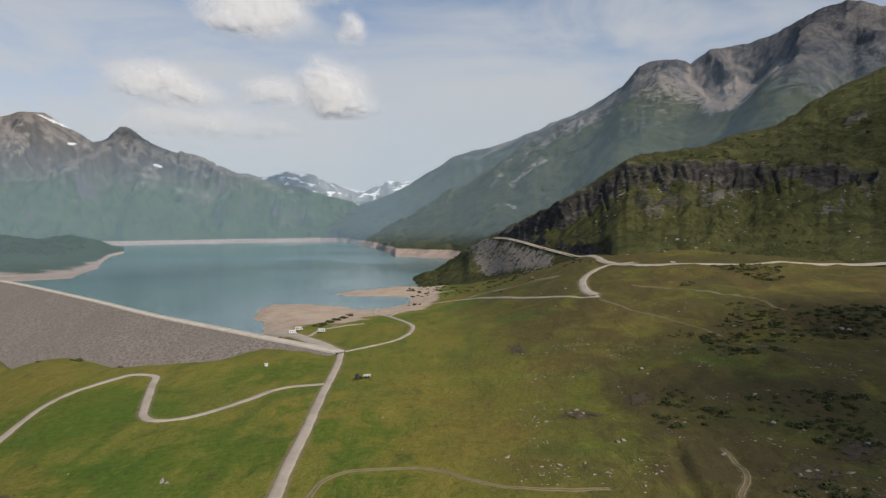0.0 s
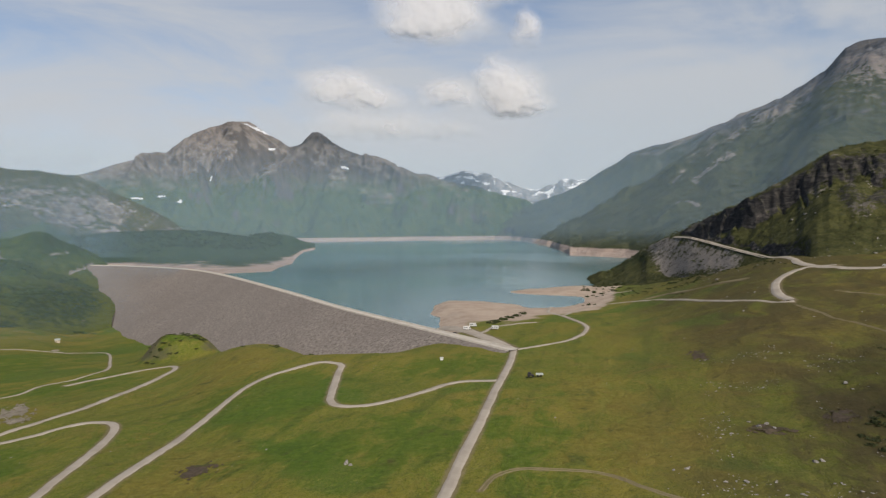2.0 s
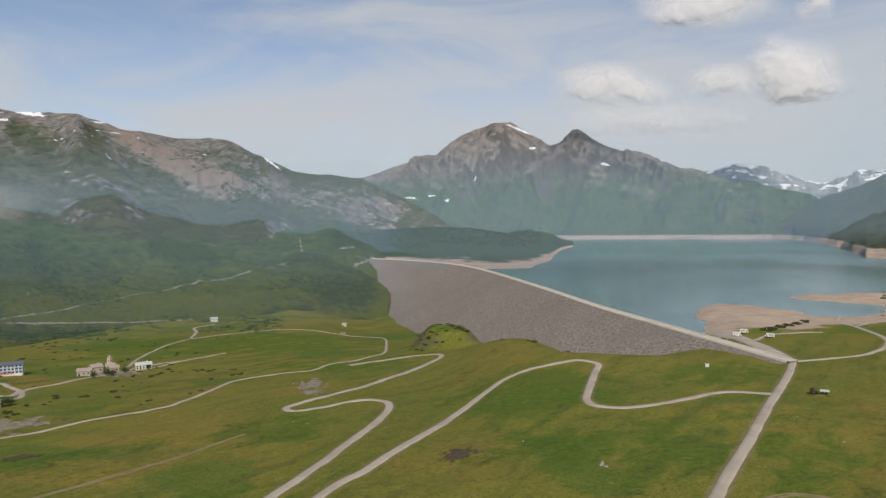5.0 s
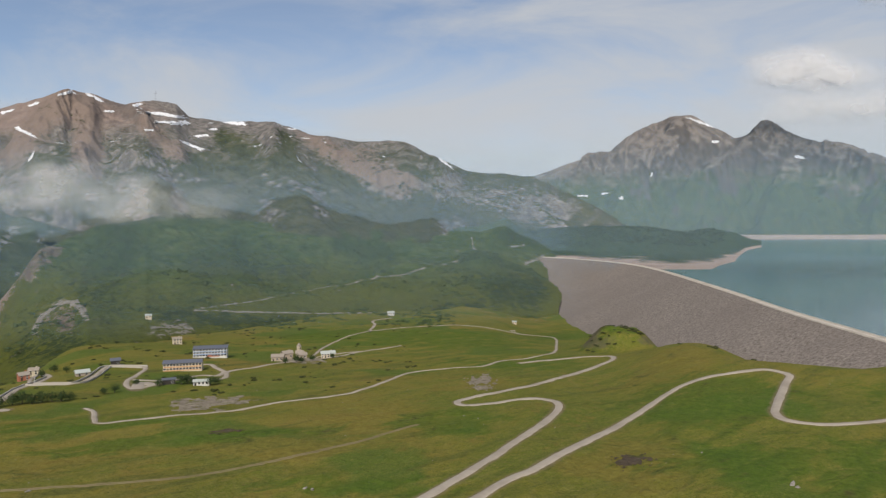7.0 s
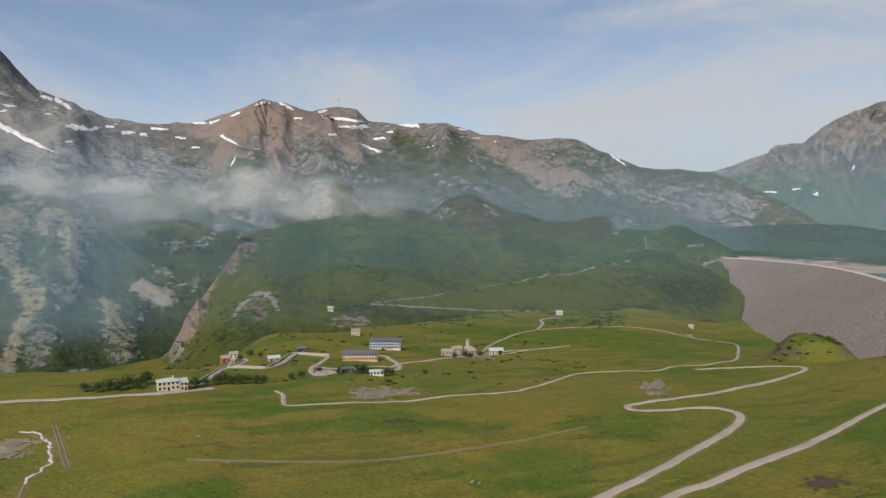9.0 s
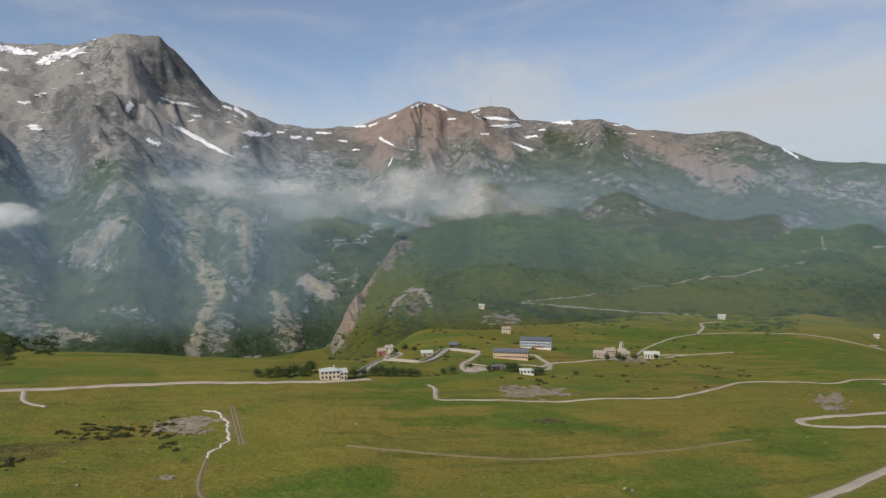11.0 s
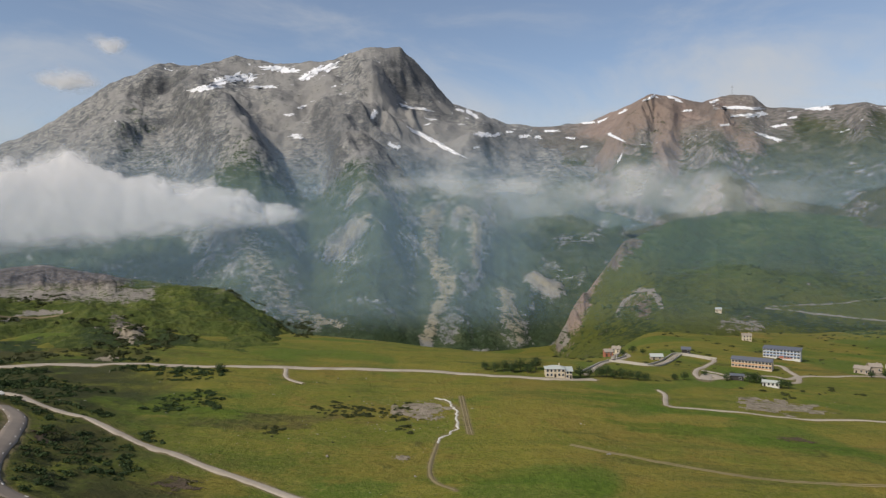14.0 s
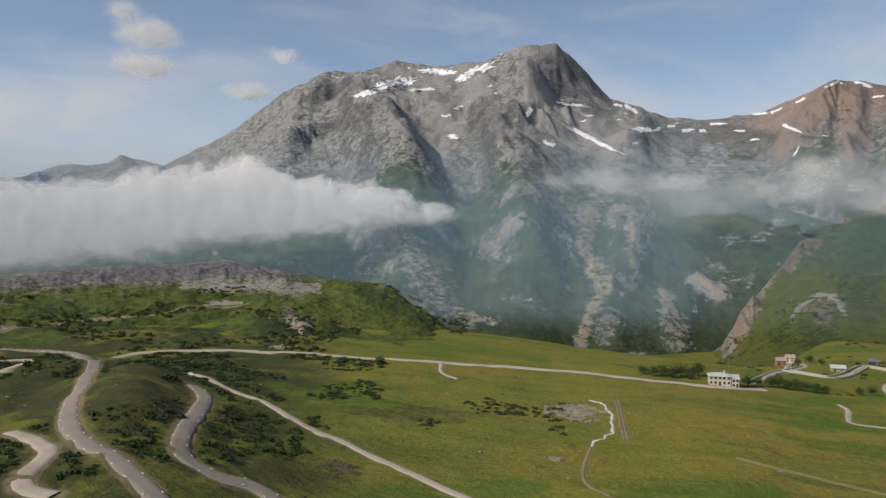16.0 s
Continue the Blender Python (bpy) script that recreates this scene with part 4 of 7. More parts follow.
    isrock = n.math("MAXIMUM", isrock, n.step(n.math("ADD", have["bare"].outputs["Fac"], rag), 0.5, 0.85, 0, 0.9))
    isrock = n.math("MULTIPLY", isrock, n.step(n.math("ADD", have["bare"].outputs["Fac"], rag), -0.85, -0.35))
    # rock cover darkens the rock, faces picked for their shade included
    rcol = n.mix(n.step(have["bare"].outputs["Fac"], 0.35, 0.85, 0, 0.5), rcol, tuple(c * 0.62 for c in rock[0]))
    pale = scree or (0.29, 0.262, 0.23)
    rcol = n.mix(n.step(n.math("ADD", have["scree"].outputs["Fac"], n.math("MULTIPLY", rag, 0.55)), 0.25, 0.85), rcol, n.mix(streak, tuple(c * 0.8 for c in pale), tuple(c * 1.12 for c in pale)))
    rcol = n.mix(n.step(n.math("ADD", have["brown"].outputs["Fac"], n.math("MULTIPLY", rag, 0.5)), 0.2, 0.9), rcol, n.mix(streak, tuple(c * 0.72 for c in tan), tan))
    isrock = n.math("MAXIMUM", isrock, n.step(n.math("ADD", n.math("MAXIMUM", have["scree"].outputs["Fac"], have["brown"].outputs["Fac"]), n.math("MULTIPLY", rag, 0.8)), 0.4, 0.8))
    gcol = n.mix(n.step(n.math("ADD", have["wood"].outputs["Fac"], rag), 0.35, 0.8, 0, 0.85), gcol, n.mix(fine, (0.014, 0.026, 0.01), (0.034, 0.056, 0.02)))
    col = n.mix(isrock, gcol, rcol)
    if ring:
        h = n.math("ADD", z, n.math("MULTIPLY", fine, 6.0))
        col = n.mix(n.step(h, ring + 3, ring - 1), col, n.ramp(n.noise(0.02, 5, 0.6, stretch=(1, 1, 12)), [(0.3, (0.33, 0.25, 0.21)), (0.6, (0.46, 0.37, 0.31)), (0.8, (0.36, 0.28, 0.235))]))
    lie = n.math("ADD", n.noise(0.012 / size, 5, 0.6, stretch=(1, 1, 2.2), warp=0.5), n.math("MULTIPLY", n.step(nz, 0.45, 0.9), 0.12))
    white = n.math("MULTIPLY", n.step(lie, 1.12 - snow[1], 1.14 - snow[1]), n.step(n.math("ADD", z, n.math("MULTIPLY", wide, 200)), snow[0], snow[0] + 80))
    col = n.mix(white, col, (0.85, 0.87, 0.9))
    relief = n.math("ADD", n.noise(0.03 / size, 8, 0.72), n.math("MULTIPLY", streak, 0.6))
    return n.surface(col, 0.92, n.bump(relief, 0.9, 14.0 * size), spec=0.15)


def water_material():
    n = Nodes("reservoir_water")
    # darker drifts in the colour stand in for cloud shadows on the lake
    col = n.ramp(n.noise(0.0022, 4, 0.5, stretch=(1, 0.5, 1), warp=0.4), [(0.38, (0.036, 0.112, 0.122)), (0.5, (0.06, 0.155, 0.158)), (0.65, (0.074, 0.178, 0.176))])
    return n.surface(col, n.step(n.noise(0.002, 3, 0.5), 0.35, 0.65, 0.12, 0.25), spec=0.5)


def gravel_material(name, a, b, scale=0.6):
    n = Nodes(name)
    col = n.mix(n.noise(scale, 6, 0.7), a, b)
    col = n.mix(n.step(n.noise(scale * 0.1, 4, 0.6), 0.4, 0.7, 0, 0.5), col, tuple(c * 0.72 for c in a))
    return n.surface(col, 0.95, n.bump(n.noise(scale * 3, 5, 0.7), 0.5, 0.1), spec=0.15)


def dam_material():
    n = Nodes("dam_rockfill")
    col = n.ramp(n.noise(0.4, 6, 0.72), [(0.34, (0.1, 0.086, 0.075)), (0.5, (0.225, 0.194, 0.168)), (0.66, (0.33, 0.288, 0.25))])
    col = n.mix(n.step(n.noise(0.012, 5, 0.6, stretch=(1, 1, 2)), 0.4, 0.65, 0, 0.4), col, (0.19, 0.16, 0.14))
    stones = n.cells(0.6).outputs["Distance"]
    return n.surface(col, 0.95, n.bump(stones, 0.6, 0.3), spec=0.15)


def plain_material(name, colour, rough=0.7, metal=0.0, spread=0.15, scale=0.8):
    n = Nodes(name)
    dark = tuple(c * (1 - spread) for c in colour)
    return n.surface(n.mix(n.noise(scale, 5, 0.65), dark, colour), rough, metal=metal)


M_MEADOW = meadow_material()
M_WATER = water_material()
M_ROAD = gravel_material("pale_gravel", (0.33, 0.285, 0.23), (0.46, 0.405, 0.335))
M_DAM = dam_material()
M_CREST = gravel_material("pale_crest_concrete", (0.5, 0.45, 0.38), (0.64, 0.58, 0.5))
M_ASPHALT = gravel_material("worn_asphalt", (0.21, 0.178, 0.15), (0.285, 0.245, 0.21), 0.5)
M_TRACK = gravel_material("trodden_earth", (0.17, 0.138, 0.075), (0.25, 0.208, 0.122), 0.5)
M_STONE = gravel_material("stream_stones", (0.45, 0.43, 0.38), (0.65, 0.62, 0.56), 1.0)
M_SNOW = plain_material("old_snow", (0.86, 0.87, 0.9), 0.6, spread=0.12, scale=0.05)


def bare_material(name, dark, pale, grass):
    """Broken rock and soil with tufts left in it."""
    n = Nodes(name)
    col = n.ramp(n.noise(0.22, 7, 0.75), [(0.3, dark), (0.5, tuple((a + b) / 2 for a, b in zip(dark, pale))), (0.7, pale)])
    stones = n.cells(0.5)
    col = n.mix(n.step(stones.outputs["Distance"], 0.6, 1.0, 0, 0.4), col, tuple(c * 0.6 for c in dark))
    col = n.mix(n.step(n.noise(0.16, 6, 0.7, warp=0.5), 0.52, 0.64, 0, 0.9), col, grass)
    return n.surface(col, 0.95, n.bump(n.noise(0.9, 6, 0.75), 0.9, 0.7), spec=0.12)


M_SCAR = bare_material("brown_earth", (0.055, 0.042, 0.03), (0.13, 0.1, 0.07), (0.085, 0.085, 0.025))
M_SCREE = bare_material("grey_scree", (0.16, 0.135, 0.1), (0.36, 0.31, 0.24), (0.12, 0.125, 0.04))
M_GULLY = gravel_material("dark_gully_earth", (0.05, 0.042, 0.028), (0.095, 0.078, 0.048), 0.4)


# ---------------------------------------------------------------- ground, lake, mountains
def grid_mesh(name, x, y, z, material, closed=False):
    """One quad sheet from 2D arrays."""
    rows, cols = x.shape
    i = np.arange(rows * cols).reshape(rows, cols)
    if closed:
        i = np.hstack([i, i[:, :1]])
    quads = np.stack([i[:-1, :-1], i[:-1, 1:], i[1:, 1:], i[1:, :-1]], -1).reshape(-1, 4)
    me = bpy.data.meshes.new(name)
    me.vertices.add(rows * cols)
    me.vertices.foreach_set("co", np.stack([x, y, z], -1).astype(np.float32).ravel())
    me.loops.add(quads.size)
    me.loops.foreach_set("vertex_index", quads.astype(np.int32).ravel())
    me.polygons.add(len(quads))
    me.polygons.foreach_set("loop_start", np.arange(0, quads.size, 4, dtype=np.int32))
    me.polygons.foreach_set("use_smooth", np.ones(len(quads), dtype=bool))
    me.materials.append(material)
    me.update(calc_edges=True)
    return new(name, me)


def build_ground():
    az = np.concatenate([np.arange(-42, 146, 0.18), np.arange(146, 317.5, 2.0)])
    r = np.concatenate([[0.05, 20], np.geomspace(50, 1500, 330), np.geomspace(1560, 4950, 30)])
    a, rr = np.meshgrid(az * D2R, r)
    x, y = -np.sin(a) * rr, np.cos(a) * rr
    z = ground_z(x, y).reshape(x.shape) - 1.9 * wear_at(x, y)[1]
    ob = grid_mesh("ground", x, y, z, M_MEADOW, closed=True)
    trod = wear_at(x, y)[0]
    me = ob.data
    me.attributes.new("trodden", "FLOAT", "POINT").data.foreach_set("value", trod.astype(np.float32).ravel())
    for k, v in sward_at(x, y).items():
        me.attributes.new(k, "FLOAT", "POINT").data.foreach_set("value", v.astype(np.float32).ravel())
    # faces run the other way round the pole: turn them up
    ob.data.flip_normals()
    return tagged(ob, "rolling alpine meadow of green and ochre grass", "ground", kind="structure")


def build_form(key, name, label, material, daz, rows):
    f = FORMS[key]
    a = f.lines[-1][0]
    az = np.arange(max(a[0], -38), a[-1] + daz, daz)
    first = np.interp(az, f.lines[0][0], f.lines[0][1]) * 0.94
    last = np.interp(az, a, f.lines[-1][1])
    s = np.linspace(0, 1, rows)[:, None]
    rr = first + (last - first) * s
    tail = last * (1 + np.array([0.012, 0.03, 0.06, 0.1]))[:, None]
    rr = np.vstack([rr, tail])
    aa = np.broadcast_to(az * D2R, rr.shape)
    x, y = -np.sin(aa) * rr, np.cos(aa) * rr
    z, cover = f.height(x, y, key)
    z[-1] -= 150
    GRIDS[key] = (az, first, last, z, rows)
    ob = grid_mesh(name, x, y, z, material)
    ob.data.flip_normals()
    if key in STROKES:
        for k in COVERS:
            ob.data.attributes.new(k, "FLOAT", "POINT").data.foreach_set("value", cover[k].astype(np.float32).ravel())
    return tagged(ob, label, "mountain" if "hill" not in name else "hill", kind="structure")


BROWN = ((0.22, 0.17, 0.14), (0.33, 0.26, 0.21))
GREEN = ((0.045, 0.075, 0.02), (0.085, 0.11, 0.035))
DEEP = ((0.028, 0.055, 0.018), (0.055, 0.085, 0.028))

# rock of the far range is painted pale blue-grey to look hazed
build_form("snow_range", "mountain_1", "distant mountain range under bright snow fields", mountain_material("snowy_range", GREEN, ((0.26, 0.28, 0.31), (0.36, 0.37, 0.39)), snow=(230, 0.52), grass_top=100), 0.06, 60)
build_form("twin_peak_mountain", "mountain_2", "bare grey twin peaks with green lower slopes beyond the lake",
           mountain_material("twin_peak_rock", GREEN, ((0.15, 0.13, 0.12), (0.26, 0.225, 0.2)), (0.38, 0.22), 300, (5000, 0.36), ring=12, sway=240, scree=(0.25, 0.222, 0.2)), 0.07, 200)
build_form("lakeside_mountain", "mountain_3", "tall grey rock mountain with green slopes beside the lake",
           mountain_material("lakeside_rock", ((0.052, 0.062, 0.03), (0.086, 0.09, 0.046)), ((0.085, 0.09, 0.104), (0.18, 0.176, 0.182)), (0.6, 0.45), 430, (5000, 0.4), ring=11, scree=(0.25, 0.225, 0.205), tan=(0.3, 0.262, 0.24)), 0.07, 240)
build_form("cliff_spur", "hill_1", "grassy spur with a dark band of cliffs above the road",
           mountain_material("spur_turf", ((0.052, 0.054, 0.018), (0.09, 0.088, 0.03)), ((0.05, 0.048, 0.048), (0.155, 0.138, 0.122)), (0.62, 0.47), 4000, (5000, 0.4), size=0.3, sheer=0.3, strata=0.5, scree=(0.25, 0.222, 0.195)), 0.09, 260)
build_form("snow_patch_ridge", "mountain_4", "brown and green ridge with scattered snow patches",
           mountain_material("ridge_rock", ((0.06, 0.07, 0.032), (0.1, 0.102, 0.048)), ((0.165, 0.152, 0.142), (0.28, 0.252, 0.228)), (0.85, 0.66), 345, (380, 0.34), sway=420, blush=(-3020, 700, 520, 420, (0.36, 0.265, 0.222)), tan=(0.285, 0.222, 0.186)), 0.08, 260)
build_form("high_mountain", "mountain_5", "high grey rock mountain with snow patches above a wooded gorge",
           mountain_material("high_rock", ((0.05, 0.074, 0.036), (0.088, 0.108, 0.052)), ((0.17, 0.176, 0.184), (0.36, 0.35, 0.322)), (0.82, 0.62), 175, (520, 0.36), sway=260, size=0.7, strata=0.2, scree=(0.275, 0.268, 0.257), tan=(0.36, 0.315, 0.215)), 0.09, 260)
build_form("green_shoulder", "hill_2", "round green shoulder covered with scrub",
           mountain_material("shoulder_turf", ((0.052, 0.086, 0.024), (0.1, 0.13, 0.038)), BROWN, (0.63, 0.48), 3000, (5000, 0.4), size=0.5, scrub=0.75, low=(-48, 30, (0.125, 0.14, 0.026))), 0.09, 200)
build_form("wooded_headland", "hill_3", "low wooded headland in the lake",
           mountain_material("headland_wood", DEEP, BROWN, (0.5, 0.4), 3000, (5000, 0.4), ring=-2, scrub=0.9, size=0.4), 0.1, 120)
build_form("rocky_plateau_hill", "hill_4", "green hill with a bare rocky plateau on top",
           mountain_material("plateau_turf", ((0.06, 0.082, 0.017), (0.112, 0.128, 0.028)), ((0.14, 0.122, 0.115), (0.31, 0.272, 0.25)), (0.62, 0.46), 22, (5000, 0.4), size=0.25, sway=16, band=(2, 6), scrub=0.25), 0.1, 200)


WATER_Z = -10.0


def build_lake():
    """Water from the dam and the near shore to the far shore."""
    az = np.arange(-12, 41.6, 0.4)
    crest = np.array([(math.degrees(math.atan2(-x, y)), math.hypot(x, y)) for x, y in DAM_CREST])
    near = np.where(az < crest[0, 0], 470, np.interp(az, crest[:, 0], crest[:, 1] + 3))
    s = np.linspace(0, 1, 60)[:, None] ** 2
    rr = near + (4300 - near) * s
    aa = np.broadcast_to(az * D2R, rr.shape)
    x, y = -np.sin(aa) * rr, np.cos(aa) * rr
    ob = grid_mesh("water", x, y, np.full_like(x, WATER_Z), M_WATER)
    ob.data.flip_normals()
    return tagged(ob, "calm blue-green reservoir water drawn down below its shore", "water", kind="structure")
# plan of roads and tracks: name, label, width, material, points in metres
ROADS = []


def road(*plan):
    ROADS.append(plan)


road("road_main", "pale gravel road across the meadow to the dam", 5.4, "M_ROAD", [
    (-68.6, 466.6), (-65.2, 433.1), (-62.8, 397.4), (-60.9, 353.7), (-57.5, 296.0), (-54.8, 245.8), (-53.1, 217.4), (-51.0, 175.0), (-48.0, 120.0), (-42.0, 40.0), (-30.0, -60.0)])
road("road_lakeside", "narrow pale gravel road curving along the shore", 4.2, "M_ROAD", [
    (-68.0, 462.4), (-48.4, 481.1), (-30.9, 502.1), (-24.4, 550.2), (-30.0, 590.5), (-51.3, 655.8), (-71.4, 725.7), (-66.6, 853.3), (-15.2, 887.3), (18.4, 878.8)])
road("track_shore", "pale gravel track through the meadow", 3.2, "M_ROAD", [
    (-51.3, 655.8), (-38.9, 733.1), (-13.3, 765.5), (34.0, 716.5), (72.3, 581.2), (108.7, 513.4), (113.8, 519.5)])
road("road_bend", "wide pale gravel bend climbing to the pass road", 8, "M_ROAD", [
    (113.3, 517.4), (111.0, 549.4), (119.9, 595.5), (134.9, 625.2), (150.5, 639.6), (172.7, 634.0)])
road("gravel_terrace", "broad bare gravel terrace above the shore", 11, "M_TRACK", [
    (27.1, 749.0), (48.0, 743.1), (70.8, 689.9), (105.1, 646.5)])
road("road_pass", "pale pass road below the cliffs", 6, "M_ROAD", [
    (76.9, 1023.1), (89.3, 980.9), (105.3, 924.0), (123.8, 859.1), (148.0, 776.0), (158.0, 743.4), (155.2, 650.8), (197.7, 603.9), (271.7, 595.2), (371.1, 586.7), (520.0, 480.0), (640.0, 380.0)])
road("car_park", "pale gravel car park by the dam", 15, "M_ROAD", [
    (-72.6, 468.1), (-92.6, 505.2), (-112.5, 542.0), (-137.2, 581.6), (-157.5, 605.4)])
road("track_car_park", "pale gravel track beside the car park", 4, "M_ROAD", [
    (-105.3, 539.1), (-99.2, 580.8), (-85.9, 603.4), (-69.2, 607.0)])
road("road_upper_meadow", "pale gravel road winding down the meadow", 5, "M_ROAD", [
    (-63.7, 370.3), (-84.9, 363.8), (-99.3, 332.5), (-113.0, 310.3), (-126.1, 305.2), (-134.8, 312.1), (-141.1, 327.7), (-158.5, 377.3), (-164.4, 397.7), (-171.7, 402.9), (-181.9, 402.3), (-192.9, 384.7), (-199.7, 355.6), (-193.9, 308.7), (-177.2, 237.0), (-164.5, 187.0), (-162.9, 167.4), (-150.0, 110.0), (-132.0, 40.0)])
road("road_switchback", "pale gravel switchback road down to the hamlet", 5, "M_ROAD", [
    (-360.9, 389.6), (-353.3, 453.9), (-337.9, 469.8), (-323.9, 459.2), (-310.9, 428.9), (-290.6, 356.2), (-279.0, 296.6), (-280.6, 266.4), (-278.4, 252.3), (-267.5, 247.6), (-260.0, 263.4), (-251.8, 280.7), (-238.2, 283.3), (-226.1, 274.2), (-215.2, 256.0), (-199.9, 222.9), (-191.4, 200.2), (-180.1, 167.9), (-172.8, 143.3), (-165.0, 110.0), (-155.0, 60.0)])
road("road_valley", "pale gravel road across the valley meadow", 2.8, "M_ROAD", [
    (-388.1, 94.9), (-377.7, 96.1), (-357.2, 91.3), (-345.7, 91.3), (-345.6, 115.8), (-337.3, 143.7), (-341.2, 178.0), (-338.3, 212.5), (-341.8, 230.2), (-363.9, 268.1), (-388.3, 306.6), (-386.7, 338.0), (-371.2, 361.0), (-381.4, 392.4), (-382.2, 426.1), (-398.1, 473.4), (-463.7, 557.3), (-582.3, 694.5), (-624.7, 696.6), (-623.9, 674.6), (-626.7, 645.0), (-658.4, 590.8), (-677.3, 522.1), (-675.3, 455.6), (-606.3, 374.1), (-533.8, 313.9)])
road("track_spring", "short pale track to a hut", 3.5, "M_ROAD", [
    (-623.9, 674.6), (-637.0, 672.0), (-650.5, 694.8)])
road("track_farm", "short pale track to a farmhouse", 4, "M_ROAD", [
    (-684.6, 479.1), (-734.3, 522.8), (-769.8, 545.4), (-776.6, 580.1)])
road("road_hamlet", "pale road through the hamlet", 3.8, "M_ROAD", [
    (-546.1, 419.4), (-525.4, 353.6), (-507.0, 319.0), (-499.1, 271.6), (-482.6, 234.8), (-474.1, 210.0), (-443.9, 191.6), (-453.2, 164.3), (-445.2, 153.4), (-435.0, 132.9), (-466.8, 138.9), (-528.3, 169.9), (-548.9, 152.2), (-534.3, 141.9), (-495.6, 123.5), (-476.0, 109.3), (-498.5, 90.3), (-427.7, 63.4), (-417.1, 59.0)])
road("road_chalet_loop", "pale loop road round a chalet", 3.2, "M_ROAD", [
    (-498.5, 90.3), (-562.3, 103.1), (-574.2, 111.9), (-543.0, 110.8), (-517.2, 100.7), (-498.5, 90.3)])
road("road_yard", "pale lane between the hostel yard and the barns", 4.6, "M_ROAD", [
    (-469.4, 143.9), (-461.3, 149.6), (-450.1, 157.9), (-457.5, 169.8), (-463.8, 186.7), (-456.7, 193.6), (-474.4, 208.1)])
road("road_school", "short pale drive up to the long hostel", 4.6, "M_ROAD", [
    (-474.7, 207.3), (-496.2, 210.5), (-519.1, 212.8), (-507.5, 181.6)])
road("hamlet_yard", "pale gravel yard below the bend", 10, "M_ROAD", [
    (-431.8, 133.6), (-452.1, 142.4), (-441.3, 146.7)])
road("track_ruins", "pale lane past the ruined barns", 3.4, "M_ROAD", [
    (-507.1, 293.6), (-520.5, 312.3), (-531.1, 336.9), (-530.4, 360.0)])
road("road_lower", "pale road along the foot of the rocky hill", 6.5, "M_ROAD", [
    (-312.8, -274.7), (-337.5, -272.5), (-360.2, -245.5), (-374.2, -218.0), (-385.5, -173.2), (-395.9, -114.4), (-404.1, -36.6), (-401.9, -18.5), (-395.9, 10.4), (-394.0, 39.9), (-405.8, 63.2)])
road("road_dirt", "narrow pale dirt road crossing the meadow", 4, "M_ROAD", [
    (-277.0, -212.5), (-283.8, -202.1), (-265.7, -173.9), (-261.5, -152.8), (-241.2, -119.8), (-226.9, -93.9), (-218.4, -76.8), (-210.2, -61.2), (-199.0, -42.0), (-180.0, -8.0)])
road("road_asphalt_bend", "grey asphalt road bend with worn edges", 7, "M_ASPHALT", [
    (-248.8, -180.0), (-242.4, -170.9), (-231.4, -162.3), (-208.9, -150.4), (-187.9, -140.0), (-172.8, -129.7), (-168.3, -122.9), (-165.4, -113.6), (-169.2, -106.6), (-169.9, -100.2), (-165.0, -92.0), (-150.0, -70.0)])
road("road_asphalt", "grey asphalt hairpin road with pale edge marks", 7, "M_ASPHALT", [
    (-325.8, -367.6), (-324.7, -327.4), (-309.0, -293.4), (-283.5, -261.2), (-224.8, -211.3), (-198.3, -192.4), (-178.5, -174.6), (-160.6, -151.8), (-150.4, -132.9), (-143.7, -121.4), (-138.2, -111.5), (-130.0, -98.0), (-118.0, -75.0)])
road("track_left", "pale gravel track beside the hairpin road", 7, "M_ROAD", [
    (-245.6, -277.8), (-263.6, -284.2), (-290.2, -302.3), (-296.1, -318.9), (-285.3, -322.1)])
road("track_hairpin", "pale hairpin track below the road", 6, "M_ROAD", [
    (-169.3, -188.3), (-164.3, -173.8), (-153.2, -157.3), (-144.0, -150.7), (-133.3, -144.4), (-128.0, -138.8), (-127.4, -129.7)])
road("track_hill", "thin pale track across the green hill", 4, "M_TRACK", [
    (-357.1, -402.5), (-392.8, -408.6), (-427.9, -409.1), (-458.1, -372.7), (-529.7, -382.9), (-559.0, -340.1)])
road("track_meadow", "faint earth track through the meadow grass", 1.8, "M_TRACK", [
    (-42.3, 214.8), (-39.2, 230.3), (-28.7, 236.8), (-5.5, 237.0), (7.7, 225.8), (19.9, 218.0), (37.0, 214.3), (51.1, 214.3)])
road("track_slope", "faint earth track across the slope", 2, "M_TRACK", [
    (112.7, 503.2), (126.2, 466.0), (143.2, 426.5), (157.7, 392.1)])
road("track_slope", "faint earth track across the slope", 2, "M_TRACK", [
    (145.0, 535.6), (184.9, 491.9), (208.9, 465.4), (213.4, 434.6)])
road("track_gully", "worn earth track in a gully", 3.5, "M_GULLY", [
    (82.9, 249.6), (79.4, 227.9), (77.2, 210.1)])
road("track_gully", "worn earth track in a gully", 2.2, "M_TRACK", [
    (99.8, 248.6), (98.4, 225.7), (88.3, 206.4)])
road("track_field", "faint earth track across the field", 1.6, "M_TRACK", [
    (-266.6, 32.4), (-256.2, 56.1), (-245.2, 82.8), (-241.1, 105.1), (-239.9, 138.5), (-243.4, 174.3), (-249.5, 201.1)])
road("stream_bed", "pale stony stream bed winding through the meadow", 1.7, "M_TRACK", [
    (-339.1, -24.4), (-323.6, -14.5), (-306.8, -12.4), (-285.8, -12.3), (-275.0, -17.5), (-265.9, -18.4), (-241.9, -19.3), (-226.7, -16.8), (-217.3, -9.3)])
